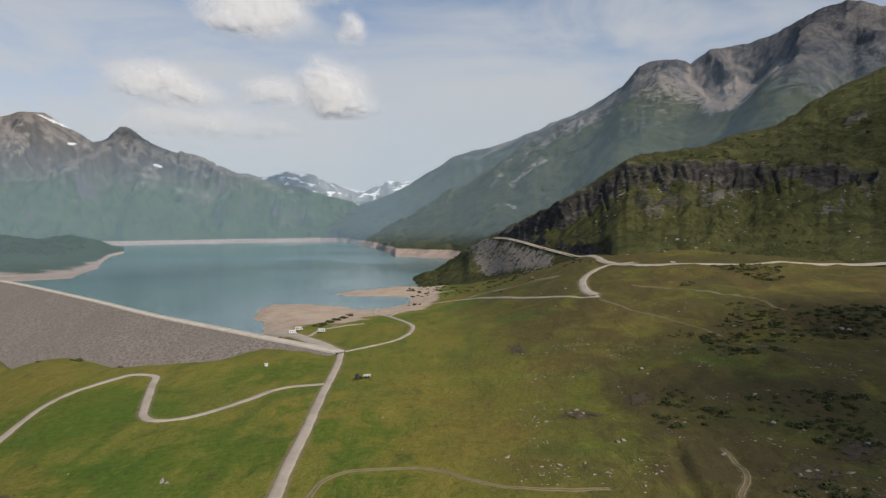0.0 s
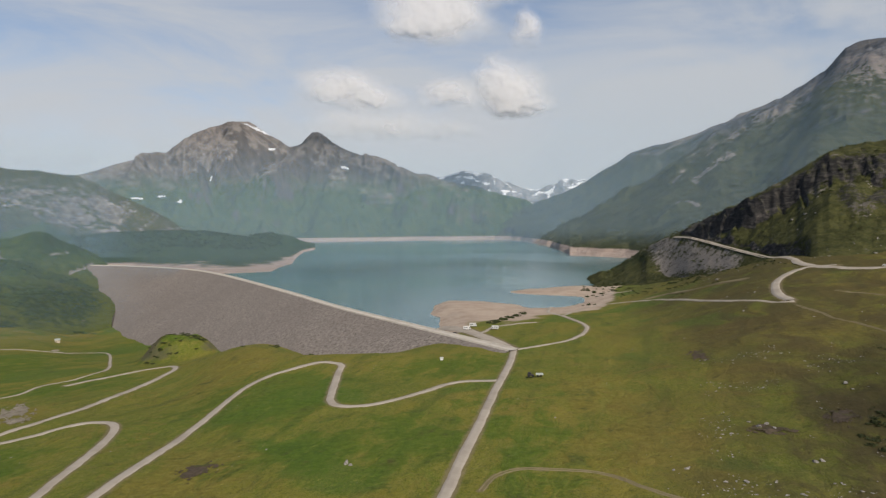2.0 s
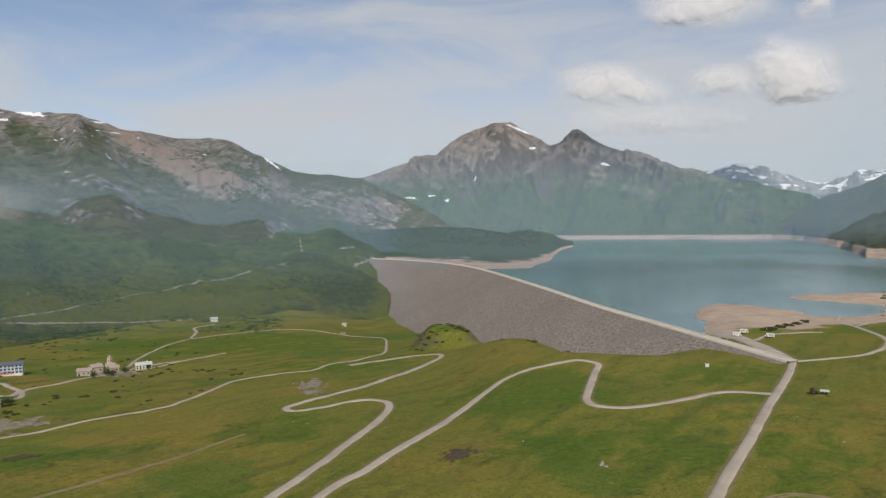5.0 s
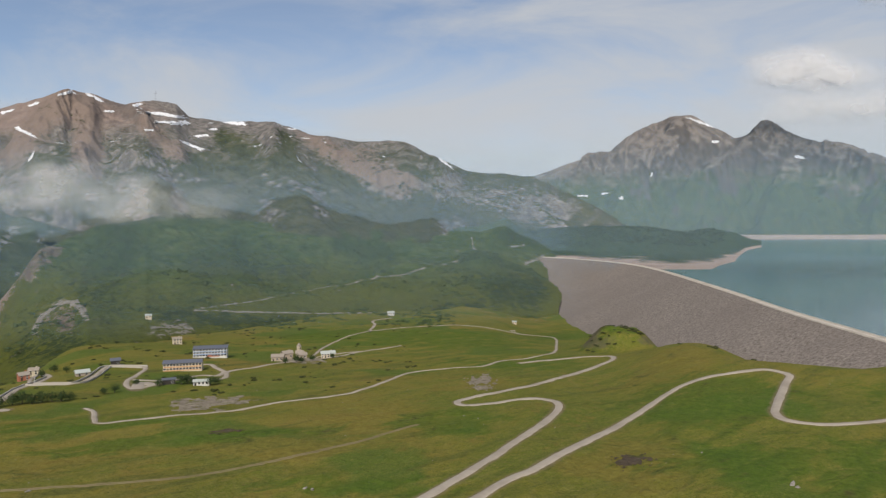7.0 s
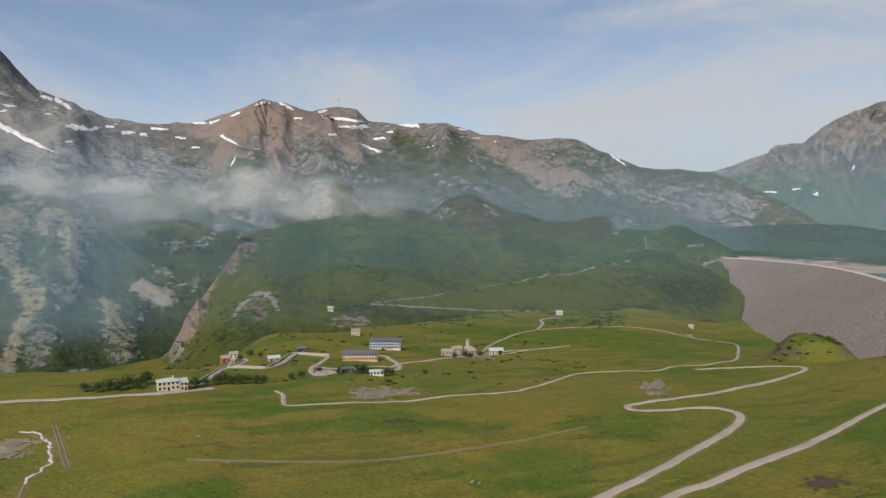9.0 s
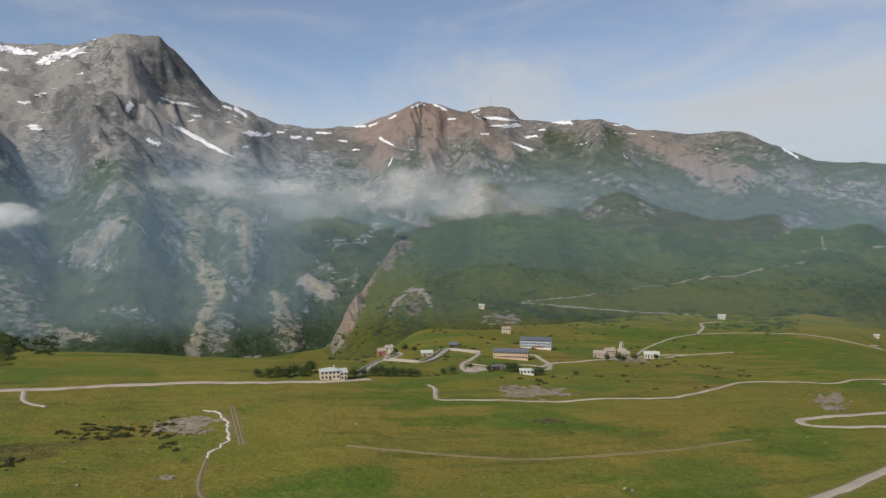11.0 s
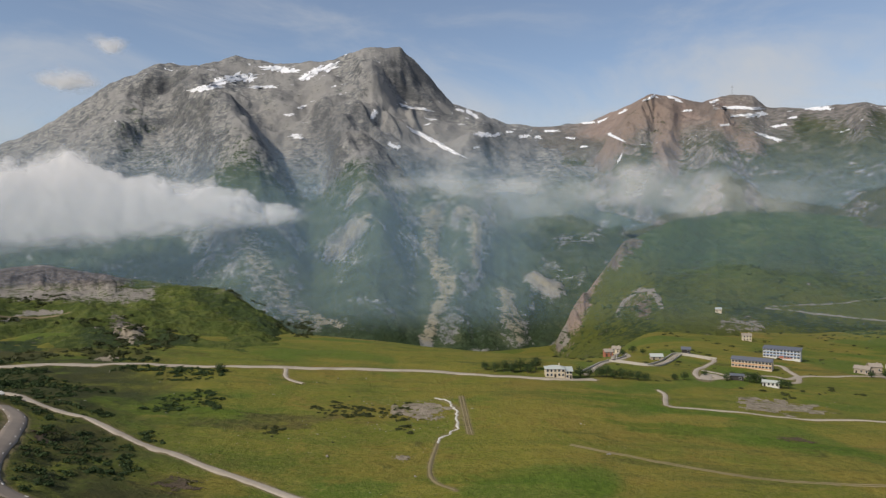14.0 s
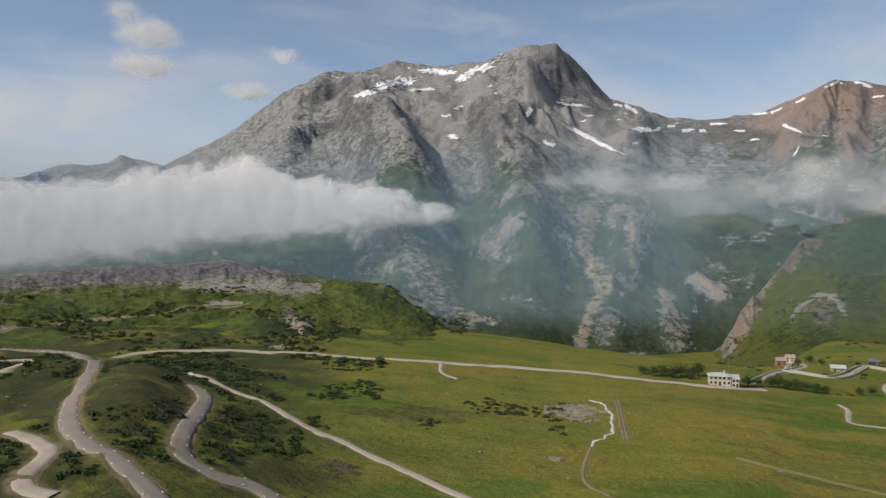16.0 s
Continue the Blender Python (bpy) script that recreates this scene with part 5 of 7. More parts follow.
road("track_pasture", "straight earth track beside the stream", 3, "M_TRACK", [
    (-343.3, -11.8), (-310.5, -8.9), (-277.6, -5.9)])
road("track_gate", "short pale track down from the road", 2.5, "M_ROAD", [
    (-395.1, -114.5), (-370.3, -107.1), (-358.4, -94.9)])
DAM_CREST = [(-68, 458), (-127, 515), (-186, 572), (-280, 665), (-428, 826), (-673, 1077), (-827, 1194), (-1001, 1263), (-1104, 1279)]
# snow patches: bearing, height angle, half length, half width, tilt (degrees)
HIGH_SNOW = [(109.65, 11.20, 1.48, 0.25, 12), (106.21, 12.02, 1.11, 0.21, 0), (103.33, 11.98, 1.39, 0.25, 22), (111.85, 10.36, 0.92, 0.18, 10), (94.03, 6.57, 1.94, 0.16, -27), (97.32, 6.18, 0.46, 0.16, -25), (98.89, 8.72, 0.30, 0.23, 40), (105.11, 6.91, 0.16, 0.46, 90), (90.98, 8.67, 0.51, 0.16, -28), (90.09, 7.08, 0.65, 0.16, -8), (86.78, 6.83, 0.35, 0.12, 0), (85.52, 6.77, 0.30, 0.12, 0), (107.60, 10.63, 0.92, 0.12, 5), (95.57, 9.22, 1.16, 0.09, -12), (91.9, 9.0, 0.3, 0.1, -20), (89.0, 7.0, 0.3, 0.12, 10), (87.9, 7.2, 0.25, 0.1, 0), (90.6, 6.0, 0.2, 0.08, 0), (104.6, 9.2, 0.3, 0.1, 10), (105.6, 8.6, 0.35, 0.1, 0)]
RIDGE_SNOW = [(86.68, 6.62, 0.60, 0.14, 0), (84.59, 7.17, 0.51, 0.09, 0), (79.24, 4.87, 0.32, 0.08, 65), (79.62, 6.56, 0.55, 0.12, -25), (70.47, 8.27, 1.29, 0.12, -4), (69.79, 7.68, 1.06, 0.14, 0), (68.43, 6.04, 0.69, 0.12, -22), (65.34, 7.85, 0.69, 0.14, -5), (75.15, 9.25, 0.55, 0.09, -22), (77.00, 9.41, 0.42, 0.09, 20), (48.72, 4.78, 0.60, 0.09, -38), (81.67, 7.73, 0.46, 0.09, 0), (67.80, 6.80, 0.46, 0.09, 0), (87.11, 5.63, 0.32, 0.14, 0), (74.2, 8.3, 0.3, 0.08, 5), (72.3, 8.9, 0.3, 0.09, 15), (71.5, 7.1, 0.3, 0.08, -5), (66.9, 7.3, 0.25, 0.08, 0), (80.6, 7.9, 0.35, 0.08, 20), (79.0, 8.5, 0.3, 0.08, 20), (83.0, 6.6, 0.3, 0.08, 0), (82.0, 5.9, 0.25, 0.07, 0)]
TWIN_SNOW = [(32.37, 3.55, 0.18, 0.05, 60), (28.88, 7.42, 0.83, 0.09, -24), (22.03, 4.48, 0.25, 0.12, -10), (27.75, 5.88, 0.23, 0.09, 0), (37.61, 2.02, 0.37, 0.07, -5), (35.94, 2.19, 0.23, 0.07, 0), (34.68, 1.78, 0.12, 0.14, 60)]
# bare ground: label, x, y, half sizes along and across the sight line, turn, material
BARE = [
    ("bare brown earth scar in the meadow", 43, 411, 5.7, 15.4, 30, "M_SCAR"),
    ("stony brown earth on the slope", 84, 301, 6.3, 11.2, -20, "M_SCAR"),
    ("grey gravel scar beside the hamlet", -366, 150, 24, 22, 0, "M_SCREE"),
    ("pale rock outcrop between the road bends", -319, 308, 10.7, 27.7, 0, "M_SCREE"),
    ("pale rock outcrop between the road bends", -297, 290, 6.7, 11.2, 0, "M_SCREE"),
    ("pale bare rock in the pasture", -318, -28, 14.1, 17.9, 5, "M_SCREE"),
    ("pale bare rock in the pasture", -251, -30, 3.7, 3.5, 0, "M_SCREE"),
    ("grey rock face on the green hill", -476, -249, 9.5, 41.7, -20, "M_SCREE"),
    ("grey rock by the roadside", -395, -221, 6.6, 11.6, 0, "M_SCREE"),
    ("stony brown ground", 119, 224, 9.2, 8.1, 10, "M_SCAR"),
    ("stony brown ground", 147, 243, 9.2, 10.2, 0, "M_SCAR"),
    ("stony ground by the boulders", 56, 285, 9.4, 5.3, 0, "M_SCAR"),
    ("bare earth in the meadow", -147, 220, 7.5, 10.2, 20, "M_SCAR"),
    ("worn ground beside the fields", -296, 129, 7.8, 4.6, 0, "M_SCAR"),
    ("brown earth beside the dirt road", -208, -95, 7.4, 6.7, 0, "M_SCAR"),
    ("grey gravel beside the hamlet road", -504, 287, 21.1, 28.7, 0, "M_SCREE"),
    ("dark rock beside the bend", -223, -147, 4.3, 9.1, 0, "M_SCAR"),
]


# swards of the meadow: kind, x, y, half width across and along the line from the middle
SWARDS = [("lush", -394, 566, 40, 40), ("heath", -410, 556, 14, 18)]
# by the dam meadow and the stony slope
SWARDS += [
    ("lush", -175, 328, 36, 56), ("lush", -115, 239, 28, 27), ("lush", -98, 408, 30, 38), ("lush", -30, 265, 15, 42), ("lush", -56, 305, 8, 46),
    ("ochre", 16, 279, 27, 44), ("ochre", -8, 345, 22, 38), ("ochre", -225, 380, 21, 84), ("heath", 91, 307, 18, 18), ("heath", 93, 246, 23, 35),
    ("heath", 148, 296, 43, 32), ("heath", 123, 218, 24, 24), ("ochre", 114, 448, 75, 47), ("heath", 233, 415, 42, 36),
    ("ochre", 64, 370, 36, 18),
]
# by the winding roads
SWARDS += [
    ("lush", -164, 312, 14, 38), ("lush", -105, 236, 23, 31), ("lush", -82, 267, 25, 27), ("ochre", -146, 221, 13, 36), ("ochre", -230, 376, 21, 38),
    ("lush", -260, 226, 19, 19), ("ochre", -364, 325, 24, 32),
    ("ochre", -276, 202, 33, 35),
]
# by the knoll and the valley floor
SWARDS += [
    ("lush", -104, 243, 34, 26), ("ochre", -144, 209, 12, 17), ("ochre", -240, 142, 54, 8), ("lush", -375, 393, 48, 40), ("lush", -579, 483, 97, 97),
    ("ochre", -311, 301, 21, 24), ("lush", -201, 127, 29, 12), ("lush", -251, 223, 27, 18),
    ("lush", -172, 349, 28, 30),
]
# by the hamlet fields
SWARDS += [
    ("ochre", -248, 145, 51, 11), ("lush", -345, 87, 57, 13), ("lush", -234, 224, 18, 29), ("ochre", -287, 87, 29, 10),
    ("lush", -685, 415, 45, 65),
]
# by the stream pasture
SWARDS += [
    ("ochre", -247, -35, 24, 16), ("lush", -293, 108, 63, 11), ("lush", -227, 17, 28, 10), ("heath", -284, -97, 34, 12), ("ochre", -311, -39, 33, 12),
    ("ochre", -250, 137, 46, 8),
]
# by the hairpin roads
SWARDS += [
    ("heath", -238, -194, 15, 74), ("heath", -230, -237, 13, 54), ("lush", -282, -124, 35, 24), ("ochre", -219, -80, 23, 12),
    ("heath", -198, -91, 11, 8), ("heath", -231, -145, 13, 22), ("ochre", -230, -25, 37, 8),
    ("lush", -305, -163, 33, 20),
]


def sward_at(x, y):
    """How lush, how ochre and how heathy the turf is."""
    shape = x.shape
    x, y = x.ravel(), y.ravel()
    px, py = x + 26 * fbm(x, y, 60, 4, 51, 0.6), y + 26 * fbm(x + 400, y, 60, 4, 52, 0.6)
    out = {k: np.zeros(x.size) for k in ("lush", "ochre", "heath")}
    for kind, cx, cy, wide, deep in SWARDS:
        reach = 2 * max(wide, deep) + 30
        i = np.flatnonzero((np.abs(x - cx) < reach) & (np.abs(y - cy) < reach))
        r = math.hypot(cx, cy)
        ux, uy = cx / r, cy / r
        along, across = (px[i] - cx) * ux + (py[i] - cy) * uy, (py[i] - cy) * ux - (px[i] - cx) * uy
        d = np.hypot(along / deep, across / wide)
        out[kind][i] = np.maximum(out[kind][i], np.clip(1.55 - 0.95 * d, 0, 1))
    return {k: v.reshape(shape) for k, v in out.items()}


def spline(points, step=3.0):
    """Smooth plan line through points, resampled evenly."""
    p = np.array(points, float)
    q = np.vstack([2 * p[0] - p[1], p, 2 * p[-1] - p[-2]])
    out = []
    for k in range(1, len(q) - 2):
        n = max(2, int(np.hypot(*(q[k + 1] - q[k])) / step))
        t = np.linspace(0, 1, n, endpoint=False)[:, None]
        a, b, c, d = q[k - 1], q[k], q[k + 1], q[k + 2]
        out.append(0.5 * (2 * b + (c - a) * t + (2 * a - 5 * b + 4 * c - d) * t * t + (3 * b - a - 3 * c + d) * t ** 3))
    out.append(p[-1:])
    return np.vstack(out)


def side_of(line):
    d = np.gradient(line, axis=0)
    d /= np.maximum(np.linalg.norm(d, axis=1), 1e-6)[:, None]
    return np.stack([d[:, 1], -d[:, 0]], 1)


def soften(v, n):
    k = np.ones(2 * n + 1) / (2 * n + 1)
    return np.convolve(np.pad(v, n, mode="edge"), k, mode="valid")


def ribbon(points, width, lift=0.35, ragged=0.12, seed=0, bank=(0.9, 0.3)):
    """Road body laid over the land: flat across, with sloping shoulders that go into the ground."""
    line = spline(points)
    side = side_of(line)
    s = np.arange(len(line)) * 3.0
    half = width / 2 * (1 + ragged * fbm(s, s * 0 + seed, 18, 4, seed, 0.7))
    deck = np.max([top_z(*(line + side * (half * k)[:, None]).T) for k in (-1, -0.5, 0, 0.5, 1)], 0)
    deck = np.max([deck, np.r_[deck[1:], deck[-1:]], np.r_[deck[:1], deck[:-1]]], 0)
    deck = np.maximum(soften(deck, 4), deck - 0.6) + lift
    cols = [(-1.0, -bank[0], bank[1]), (-1.0, 0.0, 0), (-0.4, 0.06, 0), (0.4, 0.06, 0), (1.0, 0.0, 0), (1.0, -bank[0], bank[1])]
    xs, ys, zs = [], [], []
    for k, dz, out in cols:
        q = line + side * (half * k + math.copysign(out, k))[:, None]
        under = soften(top_z(*(line + side * (half * k)[:, None]).T), 1) + lift
        xs.append(q[:, 0]), ys.append(q[:, 1]), zs.append(under + (deck - under) * (0.7 if bank[1] > 2 else 0.22) + dz)
    return np.stack(xs), np.stack(ys), np.stack(zs)


def road_fields():
    """Raster of the plan: how trodden the ground is along roads and tracks, and how deep the gullies are."""
    cell, x0, y0, n = 1.5, -1000.0, -420.0, 1200
    trod, gully = np.zeros((n, n)), np.zeros((n, n))
    k = np.arange(-7, 8)
    for name, label, width, mat, points in ROADS:
        soft = mat in ("M_TRACK", "M_GULLY")
        for px, py in spline(points, 2.0):
            i, j = int((py - y0) / cell), int((px - x0) / cell)
            if not (8 < i < n - 8 and 8 < j < n - 8):
                continue
            d = np.hypot((x0 + (j + k) * cell - px)[None, :], (y0 + (i + k) * cell - py)[:, None])
            box = (slice(i - 7, i + 8), slice(j - 7, j + 8))
            if soft:
                trod[box] = np.maximum(trod[box], (0.85 if mat == "M_TRACK" else 0.3) * smooth(width * 0.5 + 1.6, width * 0.2, d))
                if mat == "M_GULLY":
                    gully[box] = np.maximum(gully[box], smooth(4.5, 0.5, d))
            else:
                trod[box] = np.maximum(trod[box], 0.75 * smooth(width * 0.5 + 2.6, width * 0.5 - 0.6, d))
    return cell, x0, y0, trod, gully


FIELDS = road_fields()


def wear_at(x, y):
    cell, x0, y0, trod, gully = FIELDS
    n = len(trod)
    u, v = np.clip((x - x0) / cell, 0, n - 1.01), np.clip((y - y0) / cell, 0, n - 1.01)
    j, i = u.astype(int), v.astype(int)
    fu, fv = u - j, v - i
    return [f[i, j] * (1 - fu) * (1 - fv) + f[i, j + 1] * fu * (1 - fv) + f[i + 1, j] * (1 - fu) * fv + f[i + 1, j + 1] * fu * fv for f in (trod, gully)]


build_ground()
build_lake()
MATS = {"M_ROAD": M_ROAD, "M_ASPHALT": M_ASPHALT, "M_TRACK": M_TRACK, "M_STONE": M_STONE, "M_GULLY": M_GULLY}
for k, (name, label, width, mat, points) in enumerate(ROADS):
    if mat == "M_GULLY":
        continue
    if mat == "M_TRACK" and width < 3.2 and name.startswith("track_") and name != "track_hill":
        # two wheel ruts with turf between them
        line = spline(points, 2.0)
        for j, off in enumerate((-0.75, 0.75)):
            x, y, z = ribbon(line + side_of(line) * off, 0.42, 0.1, 0.9, k + 40 * j, (0.3, 0.2))
            tagged(grid_mesh(name, x, y, z, M_TRACK), label, "track", kind="structure")
        continue
    if name == "stream_bed":
        line = spline(points[:6], 2.0)
        s = np.arange(len(line)) * 2.0
        line = line + side_of(line) * (5.0 * fbm(s, s * 0, 14, 4, 3, 0.6))[:, None]
        x, y, z = ribbon(line, 0.95, 0.12, 1.2, k, (0.3, 0.2))
        tagged(grid_mesh(name, x, y, z, M_STONE), label, "stream bed", kind="structure")
        points, mat, width = points[5:], "M_TRACK", 1.3
    x, y, z = ribbon(points, width * 0.68, 0.2, 0.7 if mat in ("M_TRACK", "M_STONE", "M_GULLY") else 0.28, k,
                     (1.4, 2.6) if name == "road_pass" else (0.7, 0.7))
    tagged(grid_mesh(name, x, y, z, MATS[mat]), label, "road", kind="structure")


# ---------------------------------------------------------------- dam
def part(name, bm, material, parent, label=""):
    me = bpy.data.meshes.new(name)
    bm.to_mesh(me)
    bm.free()
    me.materials.append(material)
    ob = new(name, me)
    ob.parent = parent
    return tagged(ob, label) if label else ob


def build_dam():
    dam = tagged(new("dam"), "long curved rockfill embankment dam of grey stone holding the reservoir", "dam")
    line = spline(DAM_CREST, 6.0)
    side = -side_of(line)
    u = np.linspace(0, 1, len(line))
    # down to the valley: lower in the middle of the valley than at both ends
    fall = np.interp(u, [0, 0.05, 0.15, 0.3, 0.55, 0.8, 0.95, 1], [4, 22, 55, 78, 95, 100, 95, 80])
    s = np.linspace(0, 1, 70)[:, None]
    x = line[:, 0] + side[:, 0] * (4.2 + s * fall * 2.1)
    y = line[:, 1] + side[:, 1] * (4.2 + s * fall * 2.1)
    z = -s * fall + 0 * x
    rough = fbm(x, y, 26, 2, 2) * 0.7 + fbm(x, y, 60, 2, 6) * 0.9
    z = z + rough * np.clip(s * 12, 0, 1)
    face = grid_mesh("downstream_face", x, y, z, M_DAM)
    face.data.flip_normals()
    face.parent = dam
    s = np.linspace(0, 1, 14)[:, None]
    x = line[:, 0] - side[:, 0] * (4.2 + s * 60)
    y = line[:, 1] - side[:, 1] * (4.2 + s * 60)
    up = grid_mesh("upstream_face", x, y, -s * 34 + 0 * x, M_DAM)
    up.parent = dam
    k = np.array([-4.4, -3.9, -3.9, -3.4, -3.4, 3.2, 3.2, 3.6, 3.6, 4.4])[:, None]
    h = np.array([-0.5, -0.5, 0.9, 0.9, 0.1, 0.1, 0.6, 0.6, -0.4, -0.6])[:, None]
    x, y = line[:, 0] + side[:, 0] * k, line[:, 1] + side[:, 1] * k
    road = grid_mesh("crest_road", x, y, h + 0.4 + 0 * x, M_CREST)
    road.data.flip_normals()
    road.parent = dam
    tagged(road, "pale crest road with low parapets")


build_dam()


# ---------------------------------------------------------------- bare earth and rock in the grass
def build_bare(label, x, y, wide, deep, turn, material, seed):
    """A ragged patch of earth or rock lying just over the turf, low in relief."""
    n = 56
    gu, gv = np.meshgrid(np.linspace(-1.3, 1.3, n), np.linspace(-1.3, 1.3, n))
    a = math.atan2(y, x) - math.pi / 2 + turn * D2R * 0.3
    px, py = x + gu * wide * math.cos(a) - gv * deep * math.sin(a), y + gu * wide * math.sin(a) + gv * deep * math.cos(a)
    keep = 1 - np.hypot(gu, gv) + 1.5 * fbm(gu + seed * 3.1, gv + seed, 0.55, 5, seed, 0.7)
    z = top_z(px.ravel(), py.ravel()).reshape(px.shape)
    z = z - 0.1 + 0.7 * np.clip(keep, 0, 0.5) + 0.8 * np.clip(fbm(px, py, 5, 3, 4), 0, 1)
    i = np.arange(n * n).reshape(n, n)
    quads = np.stack([i[:-1, :-1], i[:-1, 1:], i[1:, 1:], i[1:, :-1]], -1).reshape(-1, 4)
    quads = quads[keep.ravel()[quads].min(1) > 0.12]
    used, quads = np.unique(quads, return_inverse=True)
    me = bpy.data.meshes.new("bare_ground")
    me.from_pydata(np.stack([px.ravel(), py.ravel(), z.ravel()], 1)[used].tolist(), [], quads.reshape(-1, 4).tolist())
    me.polygons.foreach_set("use_smooth", np.ones(len(me.polygons), dtype=bool))
    me.materials.append(material)
    tagged(new("bare_ground", me), label, "bare ground", kind="structure")


for k, (label, x, y, wide, deep, turn, mat) in enumerate(BARE):
    build_bare(label, x, y, wide, deep, turn, {"M_SCAR": M_SCAR, "M_SCREE": M_SCREE}[mat], k)


# ---------------------------------------------------------------- snow patches
def build_snow(form, patches, seed):
    """Old snow lying in the hollows of a mountain."""
    rng = np.random.RandomState(seed)
    pieces = []
    for az, el, w, h, tilt in patches:
        # each field of snow has melted into a few ragged pieces
        for shift in (-0.62, 0.05, 0.66):
            q = rng.uniform(0.8, 1.25)
            along, across = shift * w, rng.uniform(-0.5, 0.5) * h
            c, d = math.cos(tilt * D2R), math.sin(tilt * D2R)
            pieces.append((az - (along * c - across * d), el + along * d + across * c, 0.58 * w * q, 0.9 * h / q, tilt))
    for k, (az, el, w, h, tilt) in enumerate(pieces):
        ang, s = np.meshgrid(np.linspace(0, 2 * math.pi, 41)[:-1], np.linspace(0.0, 1, 4))
        edge = np.clip(1 + 1.7 * fbm(np.cos(ang) * 2 + k * 9.1, np.sin(ang) * 2 + seed, 0.8, 4, k, 0.75), 0.2, 1.8)
        u, v = np.cos(ang) * s * edge * w, np.sin(ang) * s * edge * h
        c, d = math.cos(tilt * D2R), math.sin(tilt * D2R)
        a, e = az - (u * c - v * d), el + (u * d + v * c)
        sheet = GRIDS[form]
        lo, hi = np.interp(a.ravel(), sheet[0], sheet[1]), np.interp(a.ravel(), sheet[0], sheet[2])
        rr = lo[:, None] + (hi - lo)[:, None] * np.linspace(0, 1, sheet[4])
        up = np.degrees(np.arctan2(form_z(form, np.broadcast_to(a.ravel()[:, None], rr.shape), rr) - EYE_Z, rr))
        hit = np.argmax(up >= e.ravel()[:, None], 1)
        seen = (up >= e.ravel()[:, None]).any(1)
        hit = np.where(seen, hit, np.argmax(up, 1))
        i = np.arange(len(hit))
        d = rr[i, hit] - 4
        px, py = -np.sin(a.ravel() * D2R) * d, np.cos(a.ravel() * D2R) * d
        pz = EYE_Z + d * np.tan(np.where(seen, e.ravel(), up.max(1)) * D2R) + 2
        ob = grid_mesh("snow_patch", px.reshape(a.shape), py.reshape(a.shape), pz.reshape(a.shape), M_SNOW, closed=True)
        tagged(ob, "patch of old white snow in a rocky hollow", "snow patch", "snow patches")


build_snow("high_mountain", HIGH_SNOW, 100)
build_snow("snow_patch_ridge", RIDGE_SNOW, 200)
build_snow("twin_peak_mountain", TWIN_SNOW, 300)


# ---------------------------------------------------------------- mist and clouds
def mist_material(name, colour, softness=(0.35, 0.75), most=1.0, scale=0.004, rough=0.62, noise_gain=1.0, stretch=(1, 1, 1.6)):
    """Tinted see-through sheet imitating mist: passes most light; envelope is the mesh's own density."""
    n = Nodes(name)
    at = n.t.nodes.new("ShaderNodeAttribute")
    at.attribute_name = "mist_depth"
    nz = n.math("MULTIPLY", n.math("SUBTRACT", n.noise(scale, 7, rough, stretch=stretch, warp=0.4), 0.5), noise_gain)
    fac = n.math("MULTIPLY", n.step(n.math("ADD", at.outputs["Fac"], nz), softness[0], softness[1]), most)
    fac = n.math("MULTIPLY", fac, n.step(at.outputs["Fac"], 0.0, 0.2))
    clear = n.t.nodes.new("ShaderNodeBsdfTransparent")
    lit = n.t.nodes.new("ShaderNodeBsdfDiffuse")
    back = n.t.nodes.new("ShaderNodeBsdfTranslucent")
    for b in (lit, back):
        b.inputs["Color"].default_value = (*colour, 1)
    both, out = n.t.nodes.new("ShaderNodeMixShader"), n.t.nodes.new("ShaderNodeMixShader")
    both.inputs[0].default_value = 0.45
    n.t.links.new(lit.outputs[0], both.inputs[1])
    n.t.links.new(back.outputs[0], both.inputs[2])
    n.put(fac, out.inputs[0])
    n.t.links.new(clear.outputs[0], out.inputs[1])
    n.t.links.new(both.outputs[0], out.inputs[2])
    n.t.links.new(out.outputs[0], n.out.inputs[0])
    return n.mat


def mist_sheets(name, label, category, material, az0, az1, radii, el0, el1, density, daz=0.5, rows=24, lean=0.8, puff=0.0, seed=1, bulge=0.0):
    """A bank of mist: sheets one behind another; density(az, el, k) shapes it."""
    verts, quads, dens = [], [], []
    base = 0
    for k, r0 in enumerate(radii):
        az = np.arange(az0, az1 + daz, daz)
        el = np.linspace(el0, el1, rows)
        a, e = np.meshgrid(az, el)
        r = r0 + lean * r0 * np.tan((e - el0) * D2R)
        if puff:
            r = r + puff * fbm(a * 60 + k * 50, e * 60, 110, 3, seed + k, 0.5)
        thick = np.clip(density(a, e, k), 0, 1)
        r = r - bulge * np.sqrt(thick)
        z = EYE_Z + r * np.tan(e * D2R)
        verts.append(np.stack([-np.sin(a * D2R) * r, np.cos(a * D2R) * r, z], -1).reshape(-1, 3))
        dens.append(thick.ravel())
        i = np.arange(a.size).reshape(a.shape) + base
        quads.append(np.stack([i[:-1, :-1], i[1:, :-1], i[1:, 1:], i[:-1, 1:]], -1).reshape(-1, 4))
        base += a.size
    v, q, d = np.vstack(verts), np.vstack(quads), np.concatenate(dens)
    live = d[q].max(1) > 0
    me = bpy.data.meshes.new(name)
    me.from_pydata(v.tolist(), [], q[live].tolist())
    me.attributes.new("mist_depth", "FLOAT", "POINT").data.foreach_set("value", d.astype(np.float32))
    me.polygons.foreach_set("use_smooth", np.ones(len(me.polygons), dtype=bool))
    me.materials.append(material)
    me.update()
    return tagged(new(name, me), label, category, kind="stuff")


